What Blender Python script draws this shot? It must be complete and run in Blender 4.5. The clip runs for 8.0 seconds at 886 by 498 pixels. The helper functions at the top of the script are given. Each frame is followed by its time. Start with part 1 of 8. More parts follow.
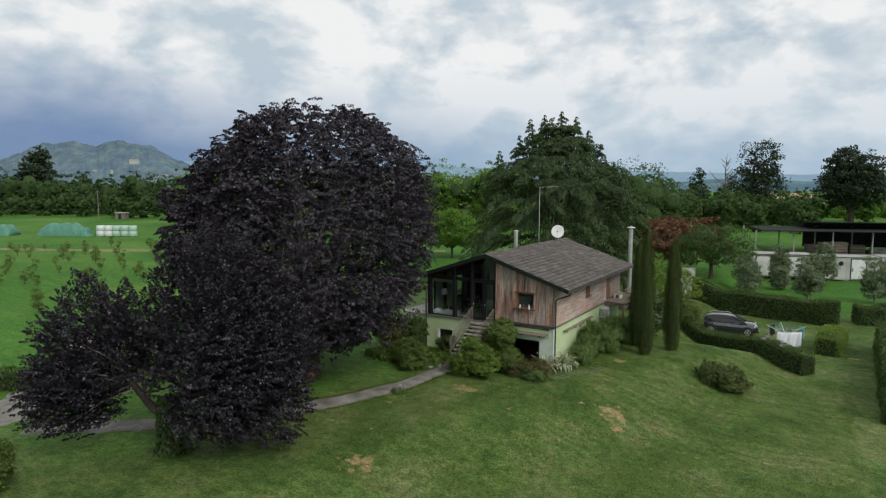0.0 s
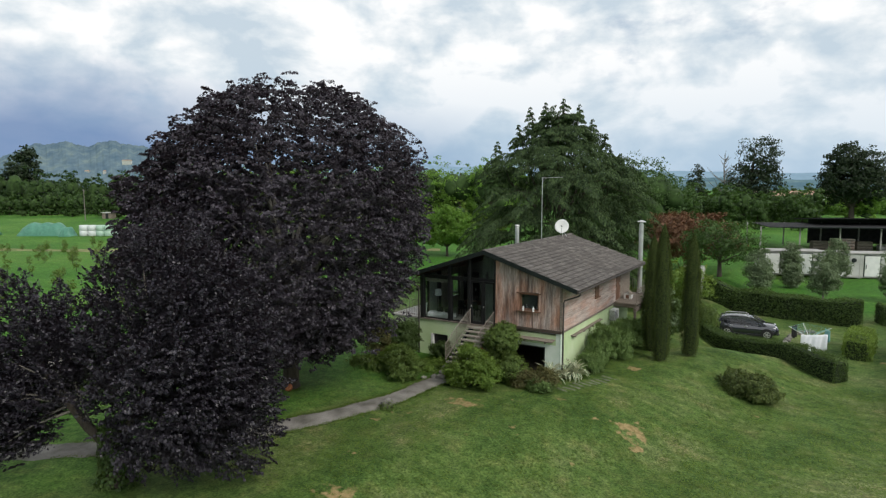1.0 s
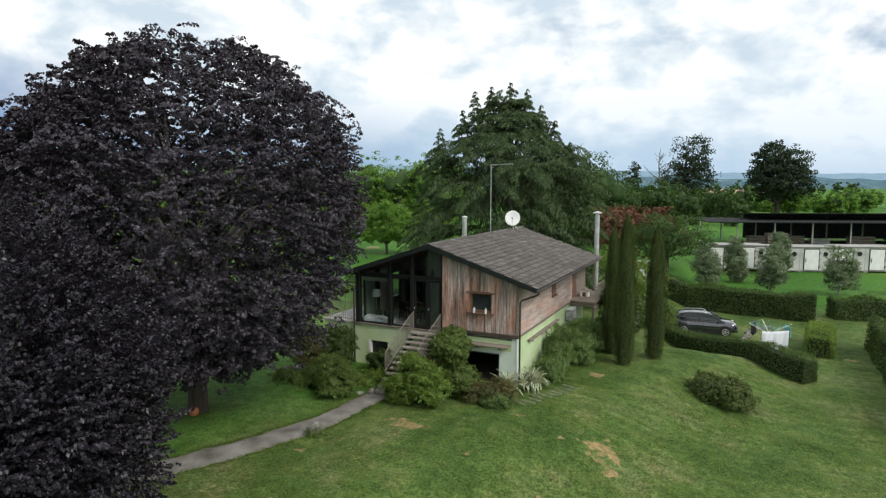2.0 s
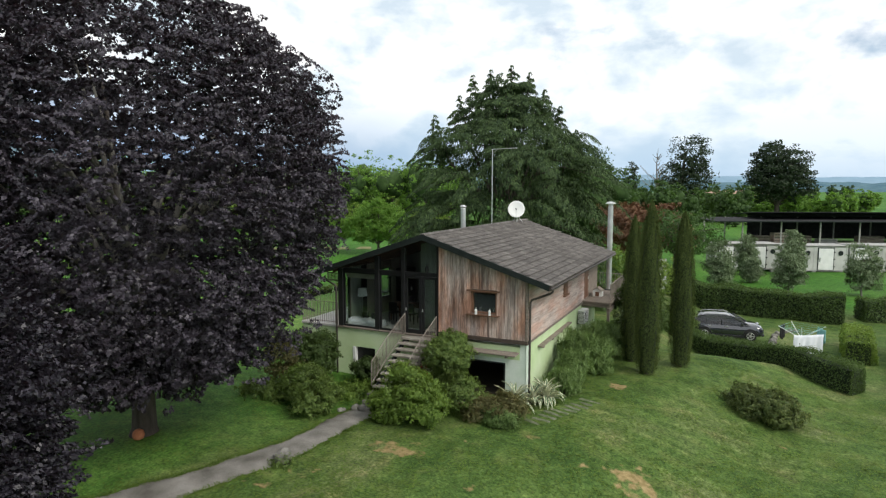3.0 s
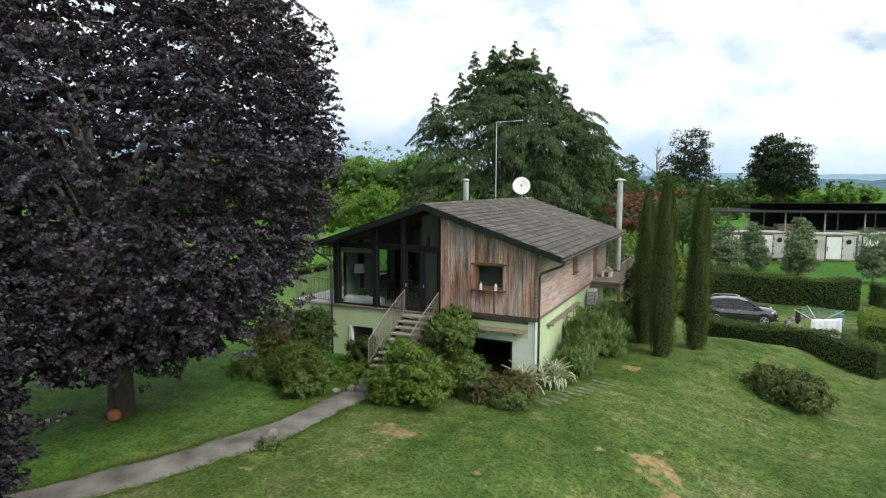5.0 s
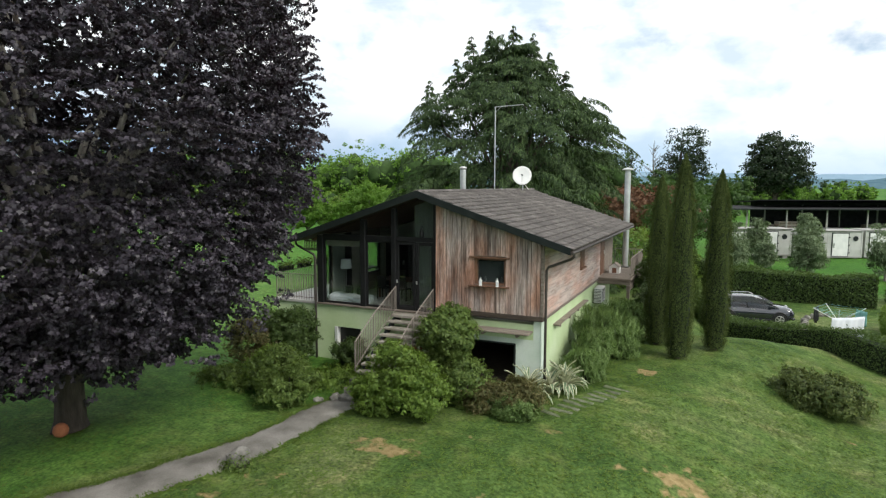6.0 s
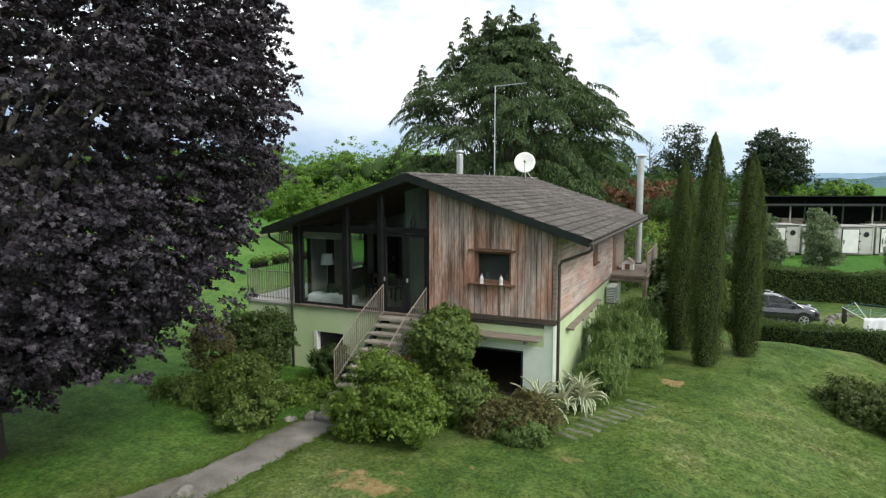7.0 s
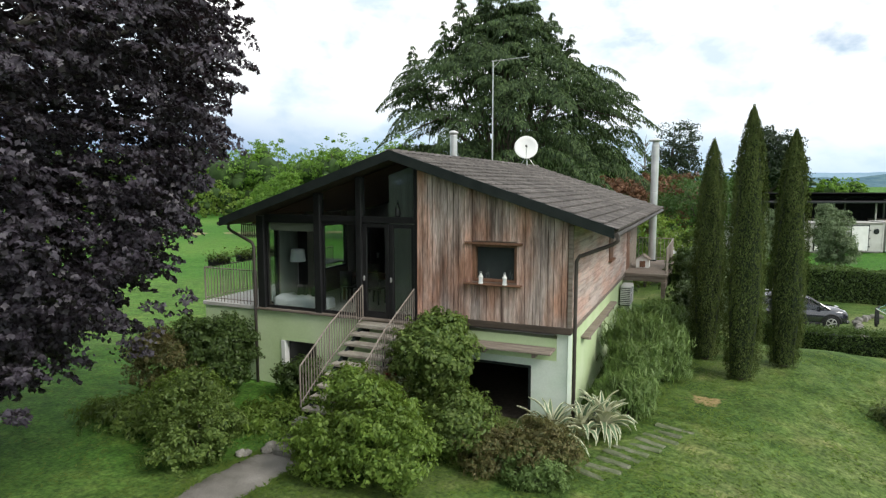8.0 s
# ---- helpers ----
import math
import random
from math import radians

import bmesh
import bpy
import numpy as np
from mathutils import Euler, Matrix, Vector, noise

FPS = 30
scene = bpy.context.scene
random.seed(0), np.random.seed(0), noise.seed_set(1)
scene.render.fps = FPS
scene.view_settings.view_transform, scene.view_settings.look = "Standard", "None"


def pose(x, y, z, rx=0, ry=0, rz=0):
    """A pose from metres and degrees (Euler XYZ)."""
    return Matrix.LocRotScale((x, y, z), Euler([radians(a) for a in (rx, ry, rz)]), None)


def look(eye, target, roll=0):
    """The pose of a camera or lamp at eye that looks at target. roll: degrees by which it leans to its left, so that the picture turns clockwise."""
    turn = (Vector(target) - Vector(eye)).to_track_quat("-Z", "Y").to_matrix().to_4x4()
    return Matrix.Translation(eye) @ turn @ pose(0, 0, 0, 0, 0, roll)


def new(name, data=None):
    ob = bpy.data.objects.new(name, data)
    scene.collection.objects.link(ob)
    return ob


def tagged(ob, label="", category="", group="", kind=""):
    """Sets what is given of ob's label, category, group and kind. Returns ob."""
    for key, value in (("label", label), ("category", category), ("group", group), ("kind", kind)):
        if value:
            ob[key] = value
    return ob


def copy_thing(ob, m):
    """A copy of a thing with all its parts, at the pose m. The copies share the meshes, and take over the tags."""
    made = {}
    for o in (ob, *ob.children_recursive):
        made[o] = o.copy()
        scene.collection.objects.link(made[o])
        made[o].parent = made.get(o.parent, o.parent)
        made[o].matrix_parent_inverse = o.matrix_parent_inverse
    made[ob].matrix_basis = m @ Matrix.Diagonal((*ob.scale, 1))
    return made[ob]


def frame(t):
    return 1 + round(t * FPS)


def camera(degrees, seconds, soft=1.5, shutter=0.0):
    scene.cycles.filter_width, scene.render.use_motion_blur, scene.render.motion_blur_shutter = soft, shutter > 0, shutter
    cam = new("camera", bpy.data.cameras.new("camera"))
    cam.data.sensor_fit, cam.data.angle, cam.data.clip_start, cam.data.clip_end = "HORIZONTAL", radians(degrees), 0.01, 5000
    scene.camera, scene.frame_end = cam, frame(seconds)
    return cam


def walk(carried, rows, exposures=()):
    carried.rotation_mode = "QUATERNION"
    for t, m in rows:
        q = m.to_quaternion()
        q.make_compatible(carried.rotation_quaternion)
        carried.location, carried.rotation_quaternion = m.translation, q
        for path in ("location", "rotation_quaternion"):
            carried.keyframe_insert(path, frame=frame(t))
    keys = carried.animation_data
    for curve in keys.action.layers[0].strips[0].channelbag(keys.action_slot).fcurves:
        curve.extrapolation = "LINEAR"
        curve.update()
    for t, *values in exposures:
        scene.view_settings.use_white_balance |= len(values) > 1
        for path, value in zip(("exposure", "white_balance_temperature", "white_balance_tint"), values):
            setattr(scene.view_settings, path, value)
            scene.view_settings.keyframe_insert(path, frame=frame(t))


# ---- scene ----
cam = camera(72.3, 8.0, soft=1.3)
PATH = [
    (0, (13.148, -33.062, 9.759), (12.087, -31.379, 9.554), 0.1),
    (0.5, (12.134, -31.414, 9.479), (11.073, -29.73, 9.275), -0.1),
    (1, (11.166, -29.819, 9.162), (10.119, -28.127, 8.956), -0.1),
    (1.5, (10.062, -28.062, 8.793), (9.083, -26.33, 8.585), -0.1),
    (2, (8.918, -26.055, 8.463), (8.045, -24.269, 8.253), 0.0),
    (2.2, (8.600, -25.440, 8.247), (7.741, -23.645, 8.045), -0.1),
    (3.3, (6.634, -21.756, 7.339), (5.781, -19.958, 7.14), 0.1),
    (3.5, (6.537, -21.667, 7.241), (5.684, -19.869, 7.032), 0.2),
    (4, (6.512, -21.665, 6.855), (5.660, -19.867, 6.645), 0.2),
    (4.5, (6.444, -21.577, 6.607), (5.592, -19.78, 6.396), 0.2),
    (6, (5.181, -18.977, 5.828), (4.348, -17.171, 5.619), 0.1),
    (6.5, (4.576, -17.702, 5.543), (3.75, -15.893, 5.335), 0.0),
    (7, (3.944, -16.325, 5.291), (3.128, -14.511, 5.081), 0.0),
    (7.5, (3.324, -14.922, 5.03), (2.517, -13.104, 4.82), 0.0),
    (8, (2.734, -13.515, 4.801), (1.94, -11.692, 4.59), 0.0),
]
EXPOSURE = [(0, -0.16), (1, 0.05), (2, 0.22), (3.5, 0.38), (4.5, 0.45), (6, 0.46), (8, 0.5)]
walk(cam, [(t, look(eye, target, roll)) for t, eye, target, roll in PATH], EXPOSURE)

# ---- light ----
SUN_EL, SUN_AZ = radians(41), radians(111)      # azimuth clockwise from +y
sun = new("sun", bpy.data.lights.new("sun", "SUN"))
sun.data.energy, sun.data.angle, sun.data.color = 1.75, radians(20), (1.0, 0.96, 0.9)
sun_way = Vector((math.sin(SUN_AZ) * math.cos(SUN_EL), math.cos(SUN_AZ) * math.cos(SUN_EL), math.sin(SUN_EL)))
sun.matrix_world = look(sun_way * 60, (0, 0, 0))


def build_world():
    """A cloudy summer sky: blue behind broken white and grey cloud, slate haze at the horizon."""
    w = bpy.data.worlds.new("sky")
    scene.world = w
    w.use_nodes = True
    n, l = w.node_tree.nodes, w.node_tree.links
    n.clear()
    out, bg = n.new("ShaderNodeOutputWorld"), n.new("ShaderNodeBackground")
    tc = n.new("ShaderNodeTexCoord")
    sky = n.new("ShaderNodeTexSky")
    sky.sky_type, sky.sun_disc = "NISHITA", False
    sky.sun_elevation, sky.sun_rotation = SUN_EL, SUN_AZ
    sep = n.new("ShaderNodeSeparateXYZ")
    l.new(tc.outputs["Generated"], sep.inputs[0])

    def math_node(op, a, b=None, c=None, clamp=False):
        m = n.new("ShaderNodeMath")
        m.operation, m.use_clamp = op, clamp
        for i, v in enumerate((a, b, c)):
            if v is None:
                continue
            if isinstance(v, (int, float)):
                m.inputs[i].default_value = v
            else:
                l.new(v, m.inputs[i])
        return m.outputs[0]

    com = n.new("ShaderNodeCombineXYZ")
    l.new(sep.outputs["X"], com.inputs[0])
    l.new(sep.outputs["Y"], com.inputs[1])
    l.new(math_node("MULTIPLY", sep.outputs["Z"], 1.75), com.inputs[2])

    def cloud(scale, detail, rough, off, dist=0.0):
        mp = n.new("ShaderNodeMapping")
        mp.inputs["Location"].default_value = off
        l.new(com.outputs[0], mp.inputs["Vector"])
        t = n.new("ShaderNodeTexNoise")
        t.inputs["Scale"].default_value, t.inputs["Detail"].default_value = scale, detail
        t.inputs["Roughness"].default_value, t.inputs["Distortion"].default_value = rough, dist
        l.new(mp.outputs[0], t.inputs["Vector"])
        return t.outputs["Fac"]

    def ramp(fac, stops):
        r = n.new("ShaderNodeValToRGB")
        e = r.color_ramp.elements
        while len(e) < len(stops):
            e.new(0.5)
        for el, (p, c) in zip(e, stops):
            el.position, el.color = p, (*c, 1)
        l.new(fac, r.inputs[0])
        return r.outputs[0]

    def mix(f, a, b):
        m = n.new("ShaderNodeMix")
        m.data_type = "RGBA"
        for i, v in ((0, f), (6, a), (7, b)):
            if isinstance(v, (int, float)):
                m.inputs[i].default_value = v
            elif isinstance(v, tuple):
                m.inputs[i].default_value = (*v, 1)
            else:
                l.new(v, m.inputs[i])
        return m.outputs[2]

    blue = n.new("ShaderNodeVectorMath")
    blue.operation = "SCALE"
    blue.inputs["Scale"].default_value = 0.11
    l.new(sky.outputs[0], blue.inputs[0])
    shade = ramp(cloud(7.5, 12, 0.53, (3.1, 1.7, 0.4), 0.15), [(0.37, SKY_DARK), (0.455, SKY_MID), (0.54, SKY_LIGHT)])
    cover = ramp(cloud(3.2, 8, 0.55, (7.3, 2.2, 0.1)), [(0.30, (0, 0, 0)), (0.40, (1, 1, 1))])
    clouds = mix(cover, blue.outputs[0], shade)
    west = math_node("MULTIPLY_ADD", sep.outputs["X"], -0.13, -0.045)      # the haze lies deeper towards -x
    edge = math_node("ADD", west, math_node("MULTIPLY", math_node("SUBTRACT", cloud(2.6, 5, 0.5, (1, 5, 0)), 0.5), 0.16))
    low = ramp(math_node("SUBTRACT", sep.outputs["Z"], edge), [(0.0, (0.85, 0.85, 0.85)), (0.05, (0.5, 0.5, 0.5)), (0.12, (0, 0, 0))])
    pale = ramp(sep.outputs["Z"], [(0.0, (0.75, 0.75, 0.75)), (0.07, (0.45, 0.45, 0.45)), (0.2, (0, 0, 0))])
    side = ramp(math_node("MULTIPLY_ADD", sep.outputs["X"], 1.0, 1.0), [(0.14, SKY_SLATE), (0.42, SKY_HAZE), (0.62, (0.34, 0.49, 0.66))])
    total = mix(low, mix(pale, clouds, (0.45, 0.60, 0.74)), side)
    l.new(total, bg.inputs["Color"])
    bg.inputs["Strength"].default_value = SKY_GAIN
    l.new(bg.outputs[0], out.inputs[0])


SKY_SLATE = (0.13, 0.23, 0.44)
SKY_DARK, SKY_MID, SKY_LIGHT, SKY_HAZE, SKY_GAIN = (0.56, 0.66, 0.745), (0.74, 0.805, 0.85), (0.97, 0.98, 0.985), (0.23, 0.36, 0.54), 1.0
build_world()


# ---- materials ----
def nodes_of(name):
    m = bpy.data.materials.new(name)
    m.use_nodes = True
    return m, m.node_tree.nodes, m.node_tree.links, m.node_tree.nodes["Principled BSDF"]


def surface(name, stops, scale=4.0, rough=0.8, metal=0.0, bump=0.2, fine=40.0, stretch=(1, 1, 1), vary=0.0, island=0.0, grain=0.35, spec=0.4, bump_scale=None, whole=False):
    """A worn surface: a coarse mottling between the given colours, a fine grain over it, relief, and a tint that differs
    from piece to piece (vary) or from island to island (island)."""
    m, n, l, b = nodes_of(name)
    tc, mp = n.new("ShaderNodeTexCoord"), n.new("ShaderNodeMapping")
    mp.inputs["Scale"].default_value = stretch
    l.new(n.new("ShaderNodeNewGeometry").outputs["Position"] if whole else tc.outputs["Object"], mp.inputs["Vector"])
    vec = mp.outputs[0]
    rnd = None
    if vary or island:
        if vary:
            rnd = n.new("ShaderNodeObjectInfo").outputs["Random"]
        else:
            rnd = n.new("ShaderNodeNewGeometry").outputs["Random Per Island"]
        add = n.new("ShaderNodeVectorMath")
        add.operation = "MULTIPLY_ADD"
        l.new(rnd, add.inputs[0])
        add.inputs[1].default_value = (37, 53, 71)
        l.new(vec, add.inputs[2])
        vec = add.outputs[0]
    coarse, small = n.new("ShaderNodeTexNoise"), n.new("ShaderNodeTexNoise")
    for t, s, d in ((coarse, scale, 6), (small, fine, 4)):
        t.inputs["Scale"].default_value, t.inputs["Detail"].default_value = s, d
        l.new(vec, t.inputs["Vector"])
    r = n.new("ShaderNodeValToRGB")
    e = r.color_ramp.elements
    while len(e) < len(stops):
        e.new(0.5)
    for i, (el, c) in enumerate(zip(e, stops)):
        el.position, el.color = 0.3 + 0.4 * i / max(1, len(stops) - 1), (*c, 1)
    l.new(coarse.outputs["Fac"], r.inputs[0])
    hsv = n.new("ShaderNodeHueSaturation")
    l.new(r.outputs[0], hsv.inputs["Color"])
    val = n.new("ShaderNodeMath")
    val.operation = "MULTIPLY_ADD"
    l.new(small.outputs["Fac"], val.inputs[0])
    val.inputs[1].default_value, val.inputs[2].default_value = grain * 2, 1 - grain
    last = val.outputs[0]
    if rnd is not None:
        k = vary or island
        v2 = n.new("ShaderNodeMath")
        v2.operation = "MULTIPLY_ADD"
        l.new(rnd, v2.inputs[0])
        v2.inputs[1].default_value, v2.inputs[2].default_value = 2 * k, 1 - k
        v3 = n.new("ShaderNodeMath")
        v3.operation = "MULTIPLY"
        l.new(v2.outputs[0], v3.inputs[0])
        l.new(last, v3.inputs[1])
        last = v3.outputs[0]
    l.new(last, hsv.inputs["Value"])
    l.new(hsv.outputs[0], b.inputs["Base Color"])
    b.inputs["Roughness"].default_value, b.inputs["Metallic"].default_value = rough, metal
    b.inputs["Specular IOR Level"].default_value = spec
    if bump:
        bp = n.new("ShaderNodeBump")
        bp.inputs["Strength"].default_value, bp.inputs["Distance"].default_value = bump, 0.02
        mixer = n.new("ShaderNodeMath")
        mixer.operation = "ADD"
        l.new(small.outputs["Fac"], mixer.inputs[0])
        l.new(coarse.outputs["Fac"], mixer.inputs[1])
        l.new(mixer.outputs[0], bp.inputs["Height"])
        l.new(bp.outputs[0], b.inputs["Normal"])
    return m


def leaf_mat(name, dark, light, through_col=None, share=0.3, rough=0.5, spec=0.3):
    """Leaves: each one its own tint, a little light coming through."""
    m, n, l, b = nodes_of(name)
    geo = n.new("ShaderNodeNewGeometry")
    r = n.new("ShaderNodeValToRGB")
    r.color_ramp.elements[0].color, r.color_ramp.elements[1].color = (*dark, 1), (*light, 1)
    l.new(geo.outputs["Random Per Island"], r.inputs[0])
    tc, t = n.new("ShaderNodeTexCoord"), n.new("ShaderNodeTexNoise")
    t.inputs["Scale"].default_value = 0.9
    l.new(tc.outputs["Object"], t.inputs["Vector"])
    hsv = n.new("ShaderNodeHueSaturation")
    ad = n.new("ShaderNodeMath")
    ad.operation = "MULTIPLY_ADD"
    ad.inputs[1].default_value, ad.inputs[2].default_value = 1.0, 0.5
    l.new(t.outputs["Fac"], ad.inputs[0])
    l.new(ad.outputs[0], hsv.inputs["Value"])
    l.new(r.outputs[0], hsv.inputs["Color"])
    l.new(hsv.outputs[0], b.inputs["Base Color"])
    b.inputs["Roughness"].default_value, b.inputs["Specular IOR Level"].default_value = rough, spec
    tr, mx = n.new("ShaderNodeBsdfTranslucent"), n.new("ShaderNodeMixShader")
    tr.inputs["Color"].default_value = (*(through_col or light), 1)
    mx.inputs[0].default_value = share
    l.new(b.outputs[0], mx.inputs[1])
    l.new(tr.outputs[0], mx.inputs[2])
    l.new(mx.outputs[0], n["Material Output"].inputs[0])
    return m


def glass_mat(name, tint=(0.75, 0.82, 0.8), rough=0.02):
    m, n, l, b = nodes_of(name)
    tr, gl, mx, fr = n.new("ShaderNodeBsdfTransparent"), n.new("ShaderNodeBsdfGlossy"), n.new("ShaderNodeMixShader"), n.new("ShaderNodeLayerWeight")
    tr.inputs[0].default_value = (*tint, 1)
    gl.inputs["Roughness"].default_value = rough
    pw, sc = n.new("ShaderNodeMath"), n.new("ShaderNodeMath")
    pw.operation, sc.operation = "POWER", "MULTIPLY_ADD"
    pw.inputs[1].default_value = 4.0
    sc.inputs[1].default_value, sc.inputs[2].default_value = 0.85, 0.06
    l.new(fr.outputs["Facing"], pw.inputs[0])
    l.new(pw.outputs[0], sc.inputs[0])
    l.new(sc.outputs[0], mx.inputs[0])
    l.new(tr.outputs[0], mx.inputs[1])
    l.new(gl.outputs[0], mx.inputs[2])
    l.new(mx.outputs[0], n["Material Output"].inputs[0])
    return m


def ground_mat():
    """Mown lawn, with dry patches where the ground carries the attribute 'dry' and field green where it carries 'field'."""
    m, n, l, b = nodes_of("lawn_grass")
    tc = n.new("ShaderNodeTexCoord")

    def noise_of(scale, detail=5, stretch=None):
        t = n.new("ShaderNodeTexNoise")
        t.inputs["Scale"].default_value, t.inputs["Detail"].default_value = scale, detail
        if stretch:
            mp = n.new("ShaderNodeMapping")
            mp.inputs["Rotation"].default_value = (0, 0, radians(28))
            mp.inputs["Scale"].default_value = stretch
            l.new(tc.outputs["Object"], mp.inputs[0])
            l.new(mp.outputs[0], t.inputs["Vector"])
        else:
            l.new(tc.outputs["Object"], t.inputs["Vector"])
        return t.outputs["Fac"]

    def ramp(fac, stops):
        r = n.new("ShaderNodeValToRGB")
        e = r.color_ramp.elements
        while len(e) < len(stops):
            e.new(0.5)
        for el, (p, c) in zip(e, stops):
            el.position, el.color = p, (*c, 1)
        l.new(fac, r.inputs[0])
        return r.outputs[0]

    def mix(f, a, b2, mode="MIX"):
        x = n.new("ShaderNodeMix")
        x.data_type, x.blend_type = "RGBA", mode
        for i, v in ((0, f), (6, a), (7, b2)):
            if isinstance(v, (int, float)):
                x.inputs[i].default_value = v
            elif isinstance(v, tuple):
                x.inputs[i].default_value = (*v, 1)
            else:
                l.new(v, x.inputs[i])
        return x.outputs[2]

    def mul(a, b2, add=0.0):
        x = n.new("ShaderNodeMath")
        x.operation = "MULTIPLY_ADD"
        for i, v in ((0, a), (1, b2), (2, add)):
            if isinstance(v, (int, float)):
                x.inputs[i].default_value = v
            else:
                l.new(v, x.inputs[i])
        return x.outputs[0]

    lawn = ramp(noise_of(0.35, 8), [(0.32, LAWN[0]), (0.5, LAWN[1]), (0.68, LAWN[2])])
    fa = n.new("ShaderNodeAttribute")
    fa.attribute_name = "field"
    lawn = mix(fa.outputs["Fac"], lawn, ramp(noise_of(0.05, 8), [(0.35, FIELD[0]), (0.5, FIELD[1]), (0.65, FIELD[2])]))
    tuft = ramp(noise_of(2.6, 8), [(0.34, (0.70, 0.76, 0.66)), (0.66, (1.28, 1.21, 1.22))])
    lawn = mix(1.0, lawn, tuft, "MULTIPLY")
    streak = ramp(noise_of(1.0, 6, (0.35, 2.2, 1)), [(0.35, (0.86, 0.88, 0.84)), (0.65, (1.12, 1.1, 1.12))])
    lawn = mix(1.0, lawn, streak, "MULTIPLY")
    grain = ramp(noise_of(11, 6), [(0.32, (0.54, 0.58, 0.56)), (0.68, (1.42, 1.38, 1.36))])
    lawn = mix(1.0, lawn, grain, "MULTIPLY")
    worn = ramp(noise_of(1.25, 9), [(0.50, (1, 1, 1)), (0.64, (1.22, 1.04, 1.15)), (0.72, (1.42, 1.10, 1.30))])
    lawn = mix(1.0, lawn, worn, "MULTIPLY")
    at = n.new("ShaderNodeAttribute")
    at.attribute_name = "dry"
    ragged = n.new("ShaderNodeMath")
    ragged.operation, ragged.use_clamp = "MULTIPLY_ADD", True
    l.new(mul(noise_of(2.2, 8), 1.6, -0.8), ragged.inputs[0])
    ragged.inputs[1].default_value = 1.0
    l.new(at.outputs["Fac"], ragged.inputs[2])
    dry_f = ramp(ragged.outputs[0], [(0.42, (0, 0, 0)), (0.62, (1, 1, 1))])
    straw = ramp(noise_of(6, 6), [(0.3, (0.20, 0.15, 0.06)), (0.7, (0.36, 0.27, 0.13))])
    col = mix(dry_f, lawn, straw)
    l.new(col, b.inputs["Base Color"])
    b.inputs["Roughness"].default_value, b.inputs["Specular IOR Level"].default_value = 0.85, 0.15
    bp = n.new("ShaderNodeBump")
    bp.inputs["Strength"].default_value, bp.inputs["Distance"].default_value = 0.7, 0.05
    l.new(noise_of(16, 6), bp.inputs["Height"])
    l.new(bp.outputs[0], b.inputs["Normal"])
    return m


